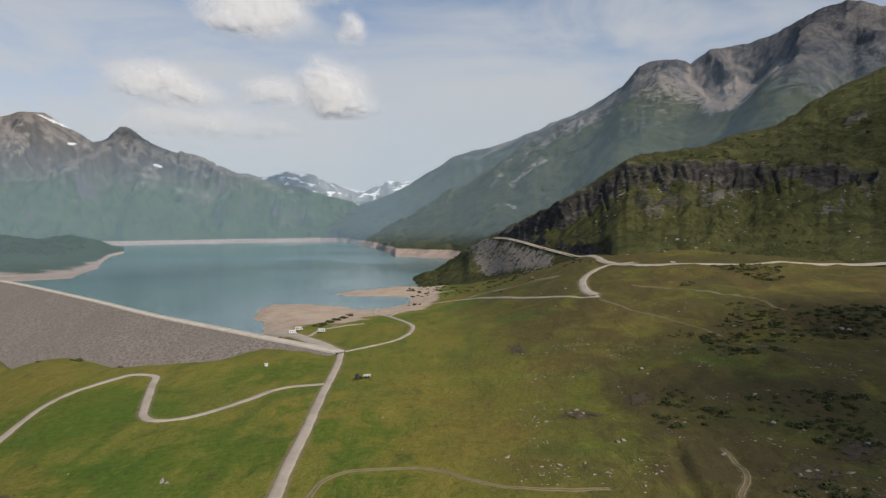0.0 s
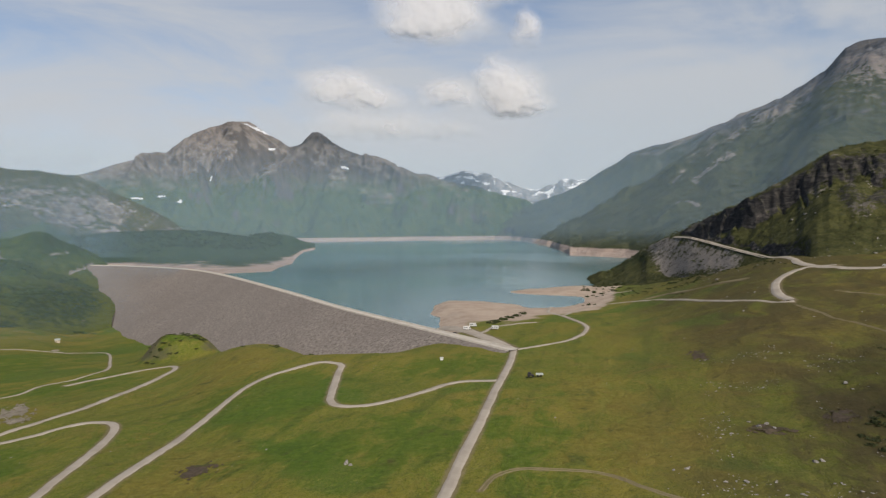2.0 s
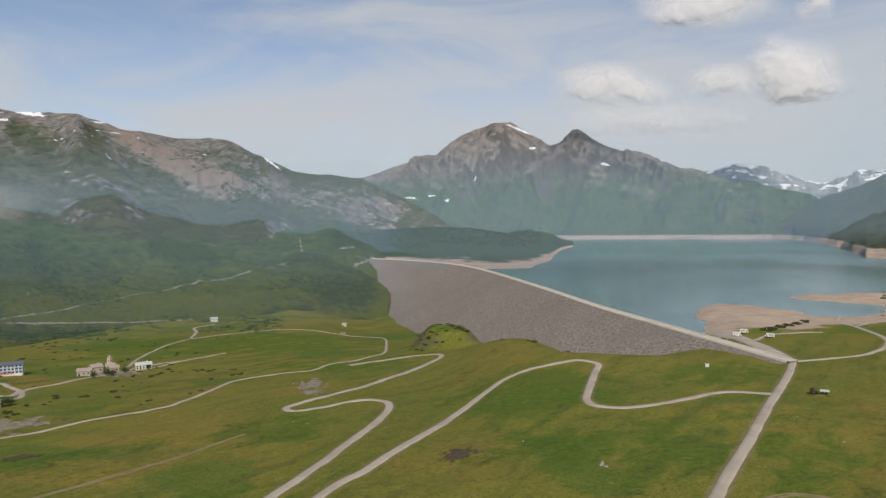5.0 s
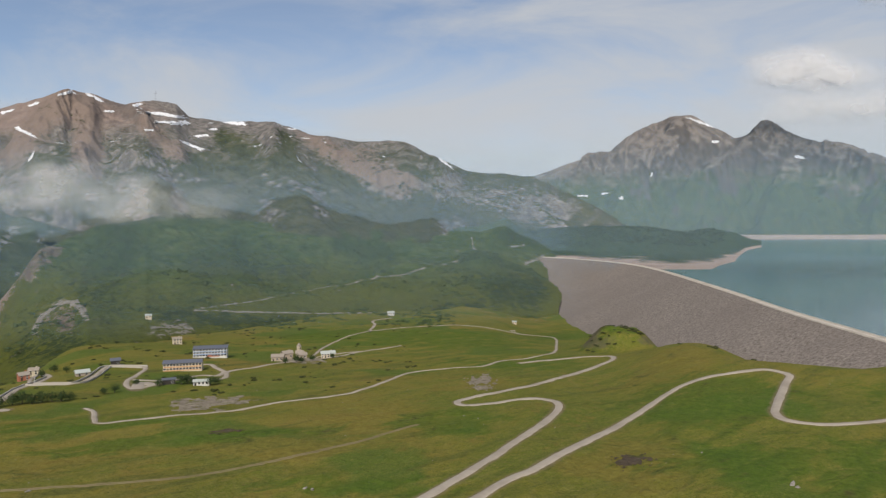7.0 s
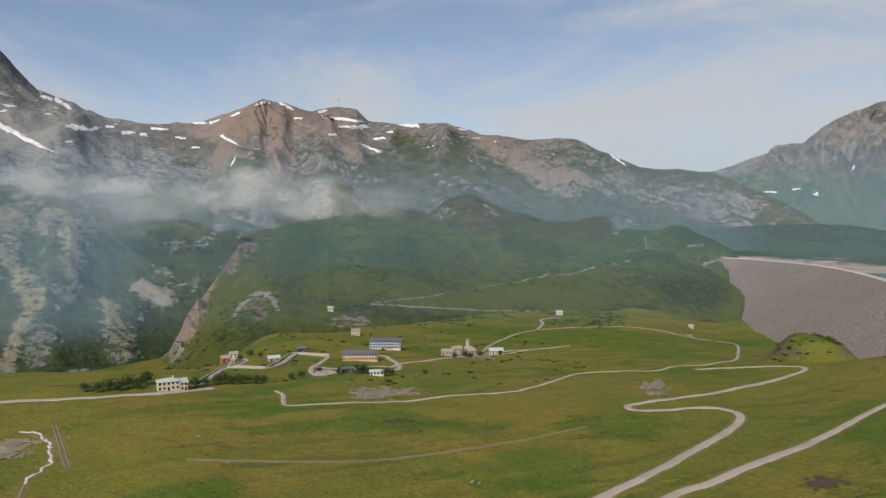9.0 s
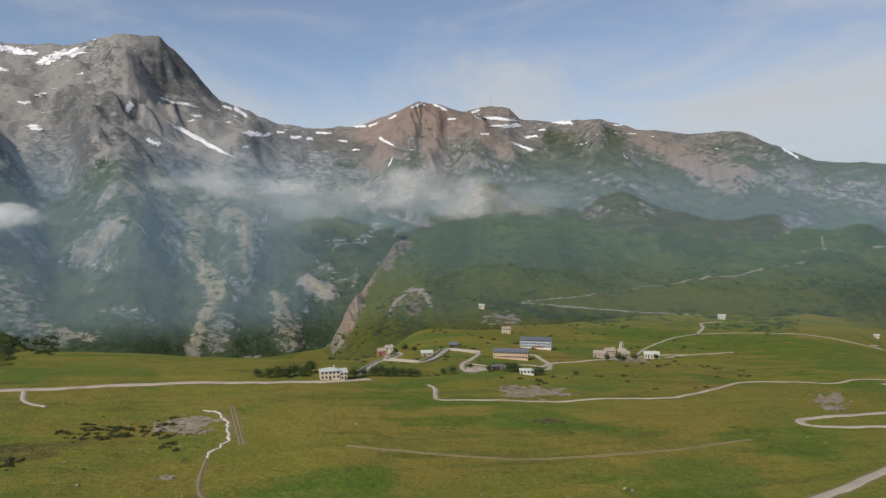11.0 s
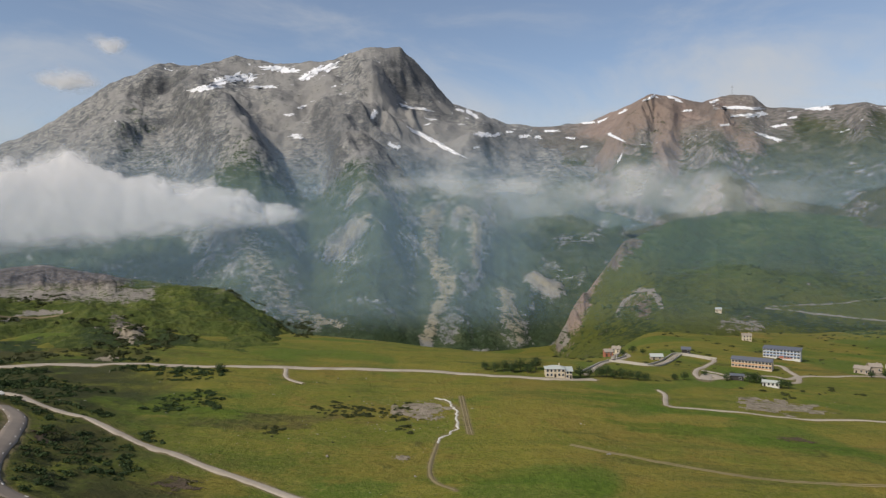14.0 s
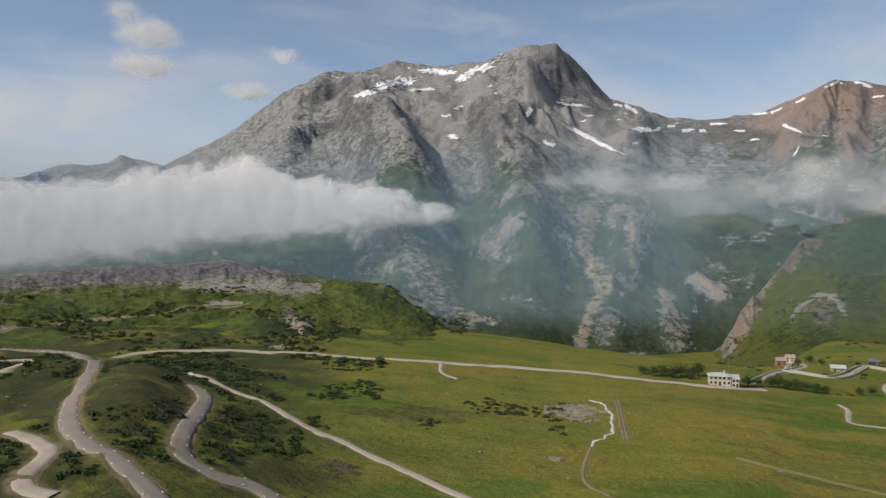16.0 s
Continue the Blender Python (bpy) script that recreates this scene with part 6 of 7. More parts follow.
def blobs(items, torn=1.5, grain=3.0):
    """Envelope made of soft ellipses: bearing, height angle, half width, half height, weight."""
    def density(a, e, k):
        best = np.zeros_like(a)
        a = a + torn * fbm(a * 1.0 + 31 * k, e * 1.6, grain, 4, 3 + k, 0.5)
        e = e + torn * 0.8 * fbm(a * 1.0 + 77, e * 1.6 + 31 * k, grain, 4, 8 + k, 0.5)
        for az, el, w, h, weight in items:
            d = np.hypot((a - az) / w, (e - el) / np.where(e < el, h * 0.7, h))
            best = np.maximum(best, weight * np.clip(1.25 - d, 0, 1))
        return best
    return density


# haze of distance imitated by blue-tinted see-through sheets before the mountains
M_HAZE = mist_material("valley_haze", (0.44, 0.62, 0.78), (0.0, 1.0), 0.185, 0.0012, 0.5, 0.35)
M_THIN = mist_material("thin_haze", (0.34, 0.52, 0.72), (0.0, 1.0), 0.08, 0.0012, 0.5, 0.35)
M_WISP = mist_material("cloud_wisp", (0.95, 0.93, 0.9), (0.16, 1.15), 0.33, 0.0042, 0.7, 1.5)
M_BANK = mist_material("cloud_bank", (0.92, 0.9, 0.89), (0.05, 0.8), 0.72, 0.003, 0.58, 0.9)
M_CUMULUS = mist_material("fair_weather_cloud", (0.84, 0.83, 0.83), (0.08, 1.0), 0.55, 0.0016, 0.5, 1.1)

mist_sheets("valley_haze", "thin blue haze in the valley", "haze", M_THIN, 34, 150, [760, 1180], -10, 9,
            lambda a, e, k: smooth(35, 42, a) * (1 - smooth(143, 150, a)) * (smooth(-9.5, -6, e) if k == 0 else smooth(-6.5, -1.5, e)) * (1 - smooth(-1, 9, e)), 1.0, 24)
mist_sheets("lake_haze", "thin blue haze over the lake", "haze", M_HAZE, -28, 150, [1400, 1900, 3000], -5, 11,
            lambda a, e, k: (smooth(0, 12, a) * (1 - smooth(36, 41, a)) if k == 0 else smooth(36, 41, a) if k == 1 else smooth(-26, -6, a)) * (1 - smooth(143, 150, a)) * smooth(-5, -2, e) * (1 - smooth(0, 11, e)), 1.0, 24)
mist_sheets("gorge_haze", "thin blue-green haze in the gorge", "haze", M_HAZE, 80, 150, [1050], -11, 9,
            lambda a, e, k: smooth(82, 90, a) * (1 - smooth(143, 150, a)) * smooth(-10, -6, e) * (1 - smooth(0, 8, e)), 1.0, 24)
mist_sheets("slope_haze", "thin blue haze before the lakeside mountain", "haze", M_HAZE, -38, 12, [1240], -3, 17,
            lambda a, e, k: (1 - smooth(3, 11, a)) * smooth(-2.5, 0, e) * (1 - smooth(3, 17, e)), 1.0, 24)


def bank_density(a, e, k):
    """A bank with a heaped top and a base that thins out into the valley."""
    top = np.interp(a, [103, 106, 110, 115, 119, 121.5, 124, 131, 138, 150], [0.5, 1.3, 2.5, 3.4, 4.0, 5.3, 4.6, 3.7, 3.2, 3.2])
    base = np.interp(a, [103, 115, 123, 138, 150], [-0.4, -1.4, -2.4, -4.2, -4.6])
    lump = 2.1 * fbm(a + 13 * k, e * 1.5, 3.2, 5, 5 + k, 0.55)
    return smooth(-0.35, 0.9, top + lump - e) * smooth(0, 2.8, e - base + lump * 0.6) * smooth(102, 108, a)


mist_sheets("cloud_bank", "white bank of low cloud lying against the mountain", "cloud", M_BANK, 102, 150, [1380, 1430, 1480], -5, 8,
            bank_density, 0.2, 70, 1.3, 5, 1, 22)
mist_sheets("cloud_wisps", "thin torn wisps of cloud along the slope", "cloud", M_WISP, 62, 103, [1500, 1550], -4, 7,
            blobs([(77.5, 2.6, 4.5, 2.2, 1), (74, 2.0, 4.5, 1.6, 0.75), (82, 2.2, 4, 1.6, 0.7), (88, 2.8, 4.5, 1.5, 0.8), (93, 3.2, 4.5, 1.6, 0.85), (97, 3.3, 3.5, 1.4, 0.7), (85, 0.8, 8, 2.2, 0.6), (70, 1.4, 9, 1.6, 0.5)], 3.0, 5.0), 0.25, 50, 1.6, 8)
mist_sheets("cumulus_cloud", "white heaped clouds with grey bases over the lake", "cloud", M_CUMULUS, -2, 38, [4000, 4040, 4080], 4, 24,
            blobs([(8.8, 10.3, 3.2, 2.5, 1), (8.0, 9.2, 3.0, 1.5, 1), (9.6, 11.3, 2.2, 1.8, 1), (13.2, 10.2, 3.2, 1.7, 0.7),
                   (14.8, 16.6, 5.0, 3.6, 1), (12.0, 18.6, 5.2, 3.2, 1), (16.4, 15.6, 2.6, 1.8, 0.9), (7.3, 15.2, 1.3, 1.9, 0.7), (4, 19.6, 7, 2.4, 0.8),
                   (22.0, 10.6, 3.8, 1.8, 0.72), (20, 9.8, 3.4, 1.4, 0.62), (19, 7.8, 8, 1.8, 0.5), (14, 7.4, 4, 1.2, 0.45)], 1.2, 2.6), 0.13, 150, 0.7, 22, 1, 150)
mist_sheets("cumulus_cloud", "small torn white clouds beside the peak", "cloud", M_CUMULUS, 114, 144, [3350, 3390, 3430], 7, 19,
            blobs([(128.3, 14.0, 2.4, 1.4, 0.95), (130, 15.4, 1.4, 1.0, 0.75), (128.2, 11.7, 2.6, 1.1, 0.95), (121.4, 10.2, 2.0, 1.0, 0.9), (118.4, 13.0, 1.6, 0.8, 0.75)], 1.0, 2.2), 0.12, 90, 1.5, 8, 14, 40)


def build_shade_cloud(sx, sy, wide, deep, material, seed):
    """Broad flat cloud out of view, added to shade the spur and slope below."""
    ux, uy, uz = sun_way
    h = 900.0
    cx, cy = sx + ux / uz * h, sy + uy / uz * h
    a, s = np.meshgrid(np.linspace(0, 2 * math.pi, 65)[:-1], np.linspace(0.02, 1, 24))
    x, y = cx + np.cos(a) * s * wide, cy + np.sin(a) * s * deep
    ob = grid_mesh("overhead_cloud", x, y, h + 85 + 0 * x + 40 * fbm(x, y, 200, 4, seed), material, closed=True)
    d = (1 - s) * 1.7
    ob.data.attributes.new("mist_depth", "FLOAT", "POINT").data.foreach_set("value", np.clip(d, 0, 1).astype(np.float32).ravel())
    tagged(ob, "unseen flat cloud added overhead to shade the slope", "cloud", kind="stuff")


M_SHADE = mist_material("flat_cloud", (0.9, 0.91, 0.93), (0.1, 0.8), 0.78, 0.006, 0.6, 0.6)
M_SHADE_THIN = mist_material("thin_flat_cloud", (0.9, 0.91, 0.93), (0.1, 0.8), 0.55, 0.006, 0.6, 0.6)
build_shade_cloud(335, 225, 240, 270, M_SHADE, 3)
build_shade_cloud(590, 790, 400, 300, M_SHADE_THIN, 7)


# ---------------------------------------------------------------- buildings
def box(bm, x0, x1, y0, y1, z0, z1):
    v = [bm.verts.new((x, y, z)) for z in (z0, z1) for x, y in ((x0, y0), (x1, y0), (x1, y1), (x0, y1))]
    for f in ((3, 2, 1, 0), (4, 5, 6, 7), (0, 1, 5, 4), (1, 2, 6, 5), (2, 3, 7, 6), (3, 0, 4, 7)):
        bm.faces.new([v[i] for i in f])


def prism(bm, outline, x0, x1):
    """A profile in y and z drawn out along x."""
    a = [bm.verts.new((x0, y, z)) for y, z in outline]
    b = [bm.verts.new((x1, y, z)) for y, z in outline]
    n = len(outline)
    bm.faces.new(a[::-1])
    bm.faces.new(b)
    for i in range(n):
        bm.faces.new((a[i], a[(i + 1) % n], b[(i + 1) % n], b[i]))


def mesh_of(name, material, *boxes):
    bm = bmesh.new()
    for b in boxes:
        box(bm, *b)
    me = bpy.data.meshes.new(name)
    bm.to_mesh(me)
    bm.free()
    me.materials.append(material)
    return me


def child(name, mesh, parent, m=None, label=""):
    ob = new(name, mesh)
    ob.parent = parent
    if m is not None:
        ob.matrix_local = m
    return tagged(ob, label) if label else ob


M_CREAM = plain_material("cream_render", (0.64, 0.55, 0.41), 0.85)
M_ORANGE = plain_material("ochre_render", (0.6, 0.36, 0.2), 0.85)
M_WHITE = plain_material("white_paint", (0.66, 0.65, 0.62), 0.6)
M_STONEWALL = plain_material("rubble_stone", (0.5, 0.42, 0.33), 0.95, spread=0.5, scale=1.6)
M_ROOF_PALE = plain_material("pale_metal_roof", (0.45, 0.48, 0.45), 0.5, spread=0.1)
M_ROOF_GREY = plain_material("blue_grey_roof", (0.13, 0.14, 0.17), 0.5)
M_ROOF_BROWN = plain_material("stone_slab_roof", (0.37, 0.32, 0.265), 0.9, spread=0.35, scale=1.0)
M_DARK = plain_material("dark_timber", (0.05, 0.045, 0.04), 0.8)
M_BLUE = plain_material("blue_panels", (0.2, 0.33, 0.55), 0.6)
M_RED = plain_material("red_brown_panels", (0.42, 0.16, 0.1), 0.7)
M_PANE = plain_material("window_glass", (0.03, 0.035, 0.045), 0.12)
M_TYRE = plain_material("black_rubber", (0.02, 0.02, 0.02), 0.9)
M_STEEL = plain_material("galvanised_steel", (0.4, 0.41, 0.42), 0.4, metal=0.8)


def stand(x, y, hx, hy, yaw):
    """Lowest and highest land under a footprint."""
    c, s = math.cos(yaw * D2R), math.sin(yaw * D2R)
    px = [x + c * i * hx - s * j * hy for i in (-1, 0, 1) for j in (-1, 0, 1)]
    py = [y + s * i * hx + c * j * hy for i in (-1, 0, 1) for j in (-1, 0, 1)]
    z = top_z(np.array(px), np.array(py))
    return float(z.min()), float(z.max())


def facing(x, y, turn=0.0):
    """Turn of a thing whose front (-y) looks to the middle of the meadow."""
    return math.degrees(math.atan2(y, x)) - 90 + turn


def house(name, label, x, y, length, depth, height, wall, roof, turn=0.0, rise=2.0, floors=2, bays=4, door_at=0.2, kind="gable",
          window=(1.1, 1.3), band=None, chimney=True, group=""):
    """A house: walls on a plinth, pitched roof with eaves, windows on all long sides, a door, a chimney."""
    yaw = facing(x, y, turn)
    lo, hi = stand(x, y, length / 2, depth / 2, yaw)
    thing = tagged(new(name), label, "building", group)
    thing.matrix_world = pose(x, y, hi - 0.2, 0, 0, yaw)
    hx, hy, sink = length / 2, depth / 2, lo - hi - 1.0
    bm = bmesh.new()
    if kind == "gable":
        prism(bm, [(-hy, sink), (hy, sink), (hy, height), (0, height + rise), (-hy, height)], -hx, hx)
    elif kind == "shed":
        prism(bm, [(-hy, sink), (hy, sink), (hy, height + rise), (-hy, height)], -hx, hx)
    else:
        box(bm, -hx, hx, -hy, hy, sink, height)
    part("wall", bm, wall, thing)
    bm = bmesh.new()
    o, t = 0.55, 0.28
    if kind == "gable":
        k = rise / hy
        prism(bm, [(-hy - o, height - o * k), (0, height + rise), (hy + o, height - o * k), (hy + o, height - o * k + t), (0, height + rise + t), (-hy - o, height - o * k + t)][::-1], -hx - o, hx + o)
    elif kind == "shed":
        prism(bm, [(-hy - o, height - 0.1), (hy + o, height + rise + 0.1), (hy + o, height + rise + 0.4), (-hy - o, height + 0.2)], -hx - o, hx + o)
    elif kind == "hip":
        v = [bm.verts.new(p) for p in ((-hx - o, -hy - o, height), (hx + o, -hy - o, height), (hx + o, hy + o, height), (-hx - o, hy + o, height),
                                       (-hx + hy, 0, height + rise), (hx - hy, 0, height + rise))]
        for f in ((3, 2, 1, 0), (0, 1, 5, 4), (1, 2, 5), (2, 3, 4, 5), (3, 0, 4)):
            bm.faces.new([v[i] for i in f])
    else:
        box(bm, -hx - o, hx + o, -hy - o, hy + o, height, height + 0.35)
    roof_ob = part("roof", bm, roof, thing)
    if chimney:
        bm = bmesh.new()
        box(bm, hx * 0.4, hx * 0.4 + 0.7, 0.3, 1.0, height, height + rise + 0.9)
        part("chimney", bm, wall, roof_ob)
    if band:
        for z0, z1, x0, x1, mat in band:
            bm = bmesh.new()
            box(bm, x0 * hx, x1 * hx, -hy - 0.08, -hy + 0.02, z0, z1)
            part("facade_band", bm, mat, thing)
    w, h = window
    pane = mesh_of("window", M_PANE, (-w / 2, w / 2, -0.05, 0.05, 0, h))
    frame_me = mesh_of("window_frame", M_WHITE, (-w / 2 - 0.1, -w / 2, -0.09, 0.05, -0.1, h + 0.1), (w / 2, w / 2 + 0.1, -0.09, 0.05, -0.1, h + 0.1),
                       (-w / 2, w / 2, -0.09, 0.05, -0.12, 0), (-w / 2, w / 2, -0.09, 0.05, h, h + 0.1))
    storey = height / floors
    for f in range(floors):
        for b in range(bays):
            px = -hx + (b + 0.5) * length / bays
            if f == 0 and abs(b - int(door_at * bays)) < 0.5:
                continue
            for side in (-1, 1):
                m = pose(px, side * (hy + 0.1), f * storey + storey * 0.36, 0, 0, 0 if side < 0 else 180)
                win = child("window", pane, thing, m)
                child("window_frame", frame_me, win)
    bm = bmesh.new()
    px = -hx + (int(door_at * bays) + 0.5) * length / bays
    box(bm, px - 0.55, px + 0.55, -hy - 0.06, -hy + 0.05, 0.0, 2.05)
    part("door", bm, M_DARK, thing)
    return thing


house("inn", "cream two-storey mountain inn with a pale metal roof", -402, 40, 11.0, 7.5, 4.8, M_CREAM, M_ROOF_PALE, 6, 1.5, 2, 5, 0.45, "hip", chimney=True)
house("inn_annex", "small cream annex with a pale roof beside the inn", -401.5, 47.8, 3.6, 6.5, 4.4, M_CREAM, M_ROOF_PALE, 6, 0.9, 2, 2, 0.6, "shed", chimney=False)
house("school_building", "long ochre and cream two-storey hostel with a blue-grey roof", -499, 187, 26, 9, 5.6, M_CREAM, M_ROOF_GREY, -8, 1.5, 2, 12, 0.1, "gable", (1.5, 1.3),
      band=[(2.5, 3.4, -0.98, 0.98, M_ORANGE), (0.1, 0.8, -0.98, 0.98, M_ORANGE)], chimney=False)
house("lodge", "large blue and white lodge with red-brown panels and grey roof", -568, 236, 27, 9, 7.0, M_WHITE, M_ROOF_GREY, -8, 0.9, 3, 11, 0.5, "shed", (1.7, 1.2),
      band=[(2.1, 2.7, -0.98, 0.98, M_BLUE), (4.4, 5.0, -0.98, 0.98, M_BLUE), (6.3, 6.9, -0.98, 0.98, M_BLUE), (0.1, 2.0, -0.2, 0.55, M_RED)], chimney=False)
house("stone_house", "pale square stone house on the hillside", -693, 254, 8, 7, 5.2, M_CREAM, M_ROOF_BROWN, 10, 1.6, 2, 3)
house("farmhouse", "pale cottage with a stone slab roof beside the road", -510, 314, 11.5, 6.5, 3.6, M_CREAM, M_ROOF_PALE, 4, 1.8, 2, 5)
house("barn", "low rubble stone barn with a brown slab roof", -509, 267, 9.5, 7, 3.6, M_STONEWALL, M_ROOF_BROWN, -12, 1.6, 1, 3)
house("barn", "rubble stone barn with a steep brown roof", -520, 281, 8, 6.5, 4.6, M_STONEWALL, M_ROOF_BROWN, 20, 1.8, 1, 2)
house("barn", "small rubble stone barn among ruined walls", -514, 292, 6.5, 6, 3.4, M_STONEWALL, M_ROOF_BROWN, 5, 1.3, 1, 2)
house("chapel", "small stone chapel with a slender tower", -528, 297, 6, 5, 4, M_STONEWALL, M_ROOF_BROWN, 0, 1.8, 1, 2, chimney=False)
house("farmhouse", "white farmhouse at the end of a track", -802, 599, 9, 7, 4.6, M_WHITE, M_ROOF_PALE, 0, 1.8, 2, 3)
house("chalet", "reddish brown chalet with a pale gable", -556, 97, 6.5, 5.5, 3.8, M_RED, M_ROOF_BROWN, 15, 1.7, 2, 2)
house("chalet", "cream chalet above the loop road", -585, 109, 6.5, 5.5, 3.6, M_CREAM, M_ROOF_BROWN, -10, 1.6, 2, 2)
house("hut", "round-shouldered pale stone hut", -521, 126, 8.5, 6, 2.6, M_STONEWALL, M_ROOF_PALE, 10, 1.5, 1, 2, chimney=False)
house("hut", "dark timber hut beside the bend", -558, 158, 6.5, 5.5, 3.8, M_DARK, M_ROOF_GREY, 0, 1.4, 1, 2, chimney=False)
house("low_building", "low white service building among shrubs", -424, 170, 9.0, 4.5, 2.6, M_WHITE, M_ROOF_PALE, -6, 0.8, 1, 4, chimney=False)
house("shed", "dark flat-roofed shed beside the car park", -438, 155, 7.5, 5, 3.0, M_DARK, M_ROOF_GREY, 0, 0.3, 1, 2, kind="flat", chimney=False)
house("hut", "lone pale hut on the green hillside", -867, 284, 7, 6, 3.4, M_CREAM, M_ROOF_PALE, 0, 1.4, 1, 2, chimney=False)
house("hut", "small pale pump hut at the end of a track", -716, 764, 6, 5, 3, M_CREAM, M_ROOF_PALE, 0, 1.0, 1, 2, chimney=False)


def chapel_tower():
    x, y = -534, 300
    lo, hi = stand(x, y, 1.3, 1.3, 20)
    tower = tagged(new("bell_tower"), "slender pale stone bell tower with a pointed roof", "tower")
    tower.matrix_world = pose(x, y, hi, 0, 0, 20)
    bm = bmesh.new()
    box(bm, -1.3, 1.3, -1.3, 1.3, lo - hi - 1, 9)
    part("wall", bm, M_CREAM, tower)
    bm = bmesh.new()
    base = [bm.verts.new(p) for p in ((-1.6, -1.6, 9), (1.6, -1.6, 9), (1.6, 1.6, 9), (-1.6, 1.6, 9))]
    tip = bm.verts.new((0, 0, 12))
    bm.faces.new(base[::-1])
    for i in range(4):
        bm.faces.new((base[i], base[(i + 1) % 4], tip))
    part("roof", bm, M_ROOF_BROWN, tower)
    pane = mesh_of("window", M_PANE, (-0.45, 0.45, -0.05, 0.05, 0, 1.4))
    for k in range(4):
        child("window", pane, tower, pose(0, 0, 0, 0, 0, 90 * k) @ pose(0, -1.33, 6.4))


chapel_tower()


# ---------------------------------------------------------------- vehicles
def wheel_mesh(radius, width):
    bm = bmesh.new()
    bmesh.ops.create_cone(bm, cap_ends=True, segments=14, radius1=radius, radius2=radius, depth=width, matrix=Matrix.Rotation(math.pi / 2, 4, "X"))
    me = bpy.data.meshes.new("wheel")
    bm.to_mesh(me)
    bm.free()
    me.materials.append(M_TYRE)
    return me


def hull(bm, profile, half):
    """Side profile in x and z, drawn out across y with the upper edge drawn in."""
    top = max(z for x, z in profile)
    rows = []
    for s in (-1, 1):
        rows.append([bm.verts.new((x, s * half * (1 - 0.14 * max(0, (z / top - 0.5) * 2)), z)) for x, z in profile])
    n = len(profile)
    bm.faces.new(rows[0])
    bm.faces.new(rows[1][::-1])
    for i in range(n):
        bm.faces.new((rows[0][i], rows[1][i], rows[1][(i + 1) % n], rows[0][(i + 1) % n]))
    bmesh.ops.recalc_face_normals(bm, faces=bm.faces)
    bmesh.ops.bevel(bm, geom=bm.edges[:], offset=0.06, segments=1, affect="EDGES")


def vehicle(name, label, category, x, y, yaw, profile, half, panes, axles, radius, paint, group=""):
    thing = tagged(new(name), label, category, group)
    z = float(max(top_z(np.array([x, x + 1, x - 1]), np.array([y, y + 1, y - 1])))) + 0.35
    thing.matrix_world = pose(x, y, z, 0, 0, yaw)
    bm = bmesh.new()
    hull(bm, profile, half)
    part("body", bm, paint, thing)
    for x0, x1, z0, z1 in panes:
        for s in (-1, 1):
            bm = bmesh.new()
            box(bm, x0, x1, s * half * 0.93 - 0.06, s * half * 0.93 + 0.06, z0, z1)
            part("side_window", bm, M_PANE, thing)
    me = wheel_mesh(radius, 0.24)
    for ax in axles:
        for s in (-1, 1):
            child("wheel", me, thing, pose(ax, s * (half - 0.1), radius))
    return thing


CAMPER = [(-3.1, 0.4), (2.9, 0.4), (3.1, 1.1), (2.2, 2.0), (2.4, 2.9), (-3.1, 2.95)]
CAR = [(-2.1, 0.35), (2.1, 0.35), (2.1, 0.8), (1.2, 0.95), (0.5, 1.45), (-1.3, 1.48), (-2.0, 0.95)]
van = ((1.4, 2.2, 1.25, 1.9), (-0.8, 0.3, 1.5, 2.1), (-2.4, -1.4, 1.5, 2.1))
vehicle("camper_van", "white camper van parked on the gravel by the dam", "camper van", *spot(12.2, 572), 20, CAMPER, 1.1, van, (-1.8, 2.0), 0.38, M_WHITE, "parked campers")
vehicle("camper_van", "white camper van parked on the gravel by the dam", "camper van", *spot(11.7, 588), 5, CAMPER, 1.1, van, (-1.8, 2.0), 0.38, M_WHITE, "parked campers")
vehicle("camper_van", "white camper van parked beside the grass", "camper van", *spot(9.95, 566), 178, CAMPER, 1.1, van, (-1.8, 2.0), 0.38, M_WHITE, "parked campers")
vehicle("car", "white car on the pass road", "car", 199, 606, -10, CAR, 0.85, ((-1.1, 0.4, 0.98, 1.36),), (-1.3, 1.3), 0.32, M_WHITE)
vehicle("car", "white car on the dirt road", "car", -277, -201, 60, CAR, 0.85, ((-1.1, 0.4, 0.98, 1.36),), (-1.3, 1.3), 0.32, M_WHITE)
vehicle("car", "dark car parked by the dam", "car", *spot(13.2, 556), 60, CAR, 0.85, ((-1.1, 0.4, 0.98, 1.36),), (-1.3, 1.3), 0.32, M_DARK)
TRACTOR = [(-1.8, 0.6), (1.7, 0.6), (1.7, 1.3), (0.3, 1.45), (0.1, 2.6), (-1.4, 2.6), (-1.8, 1.4)]
TRAILER = [(-2.0, 0.7), (2.0, 0.7), (2.0, 1.6), (-2.0, 1.6)]
vehicle("tractor", "dark tractor standing in the meadow grass", "tractor", *spot(7.0, 379), 8, TRACTOR, 0.9, ((-1.1, -0.1, 1.6, 2.35),), (-1.1, 1.2), 0.62, M_DARK)
vehicle("trailer", "pale flat trailer behind the tractor", "trailer", *spot(6.3, 380), 8, TRAILER, 1.0, (), (-0.8, 0.8), 0.45, M_ROOF_PALE)


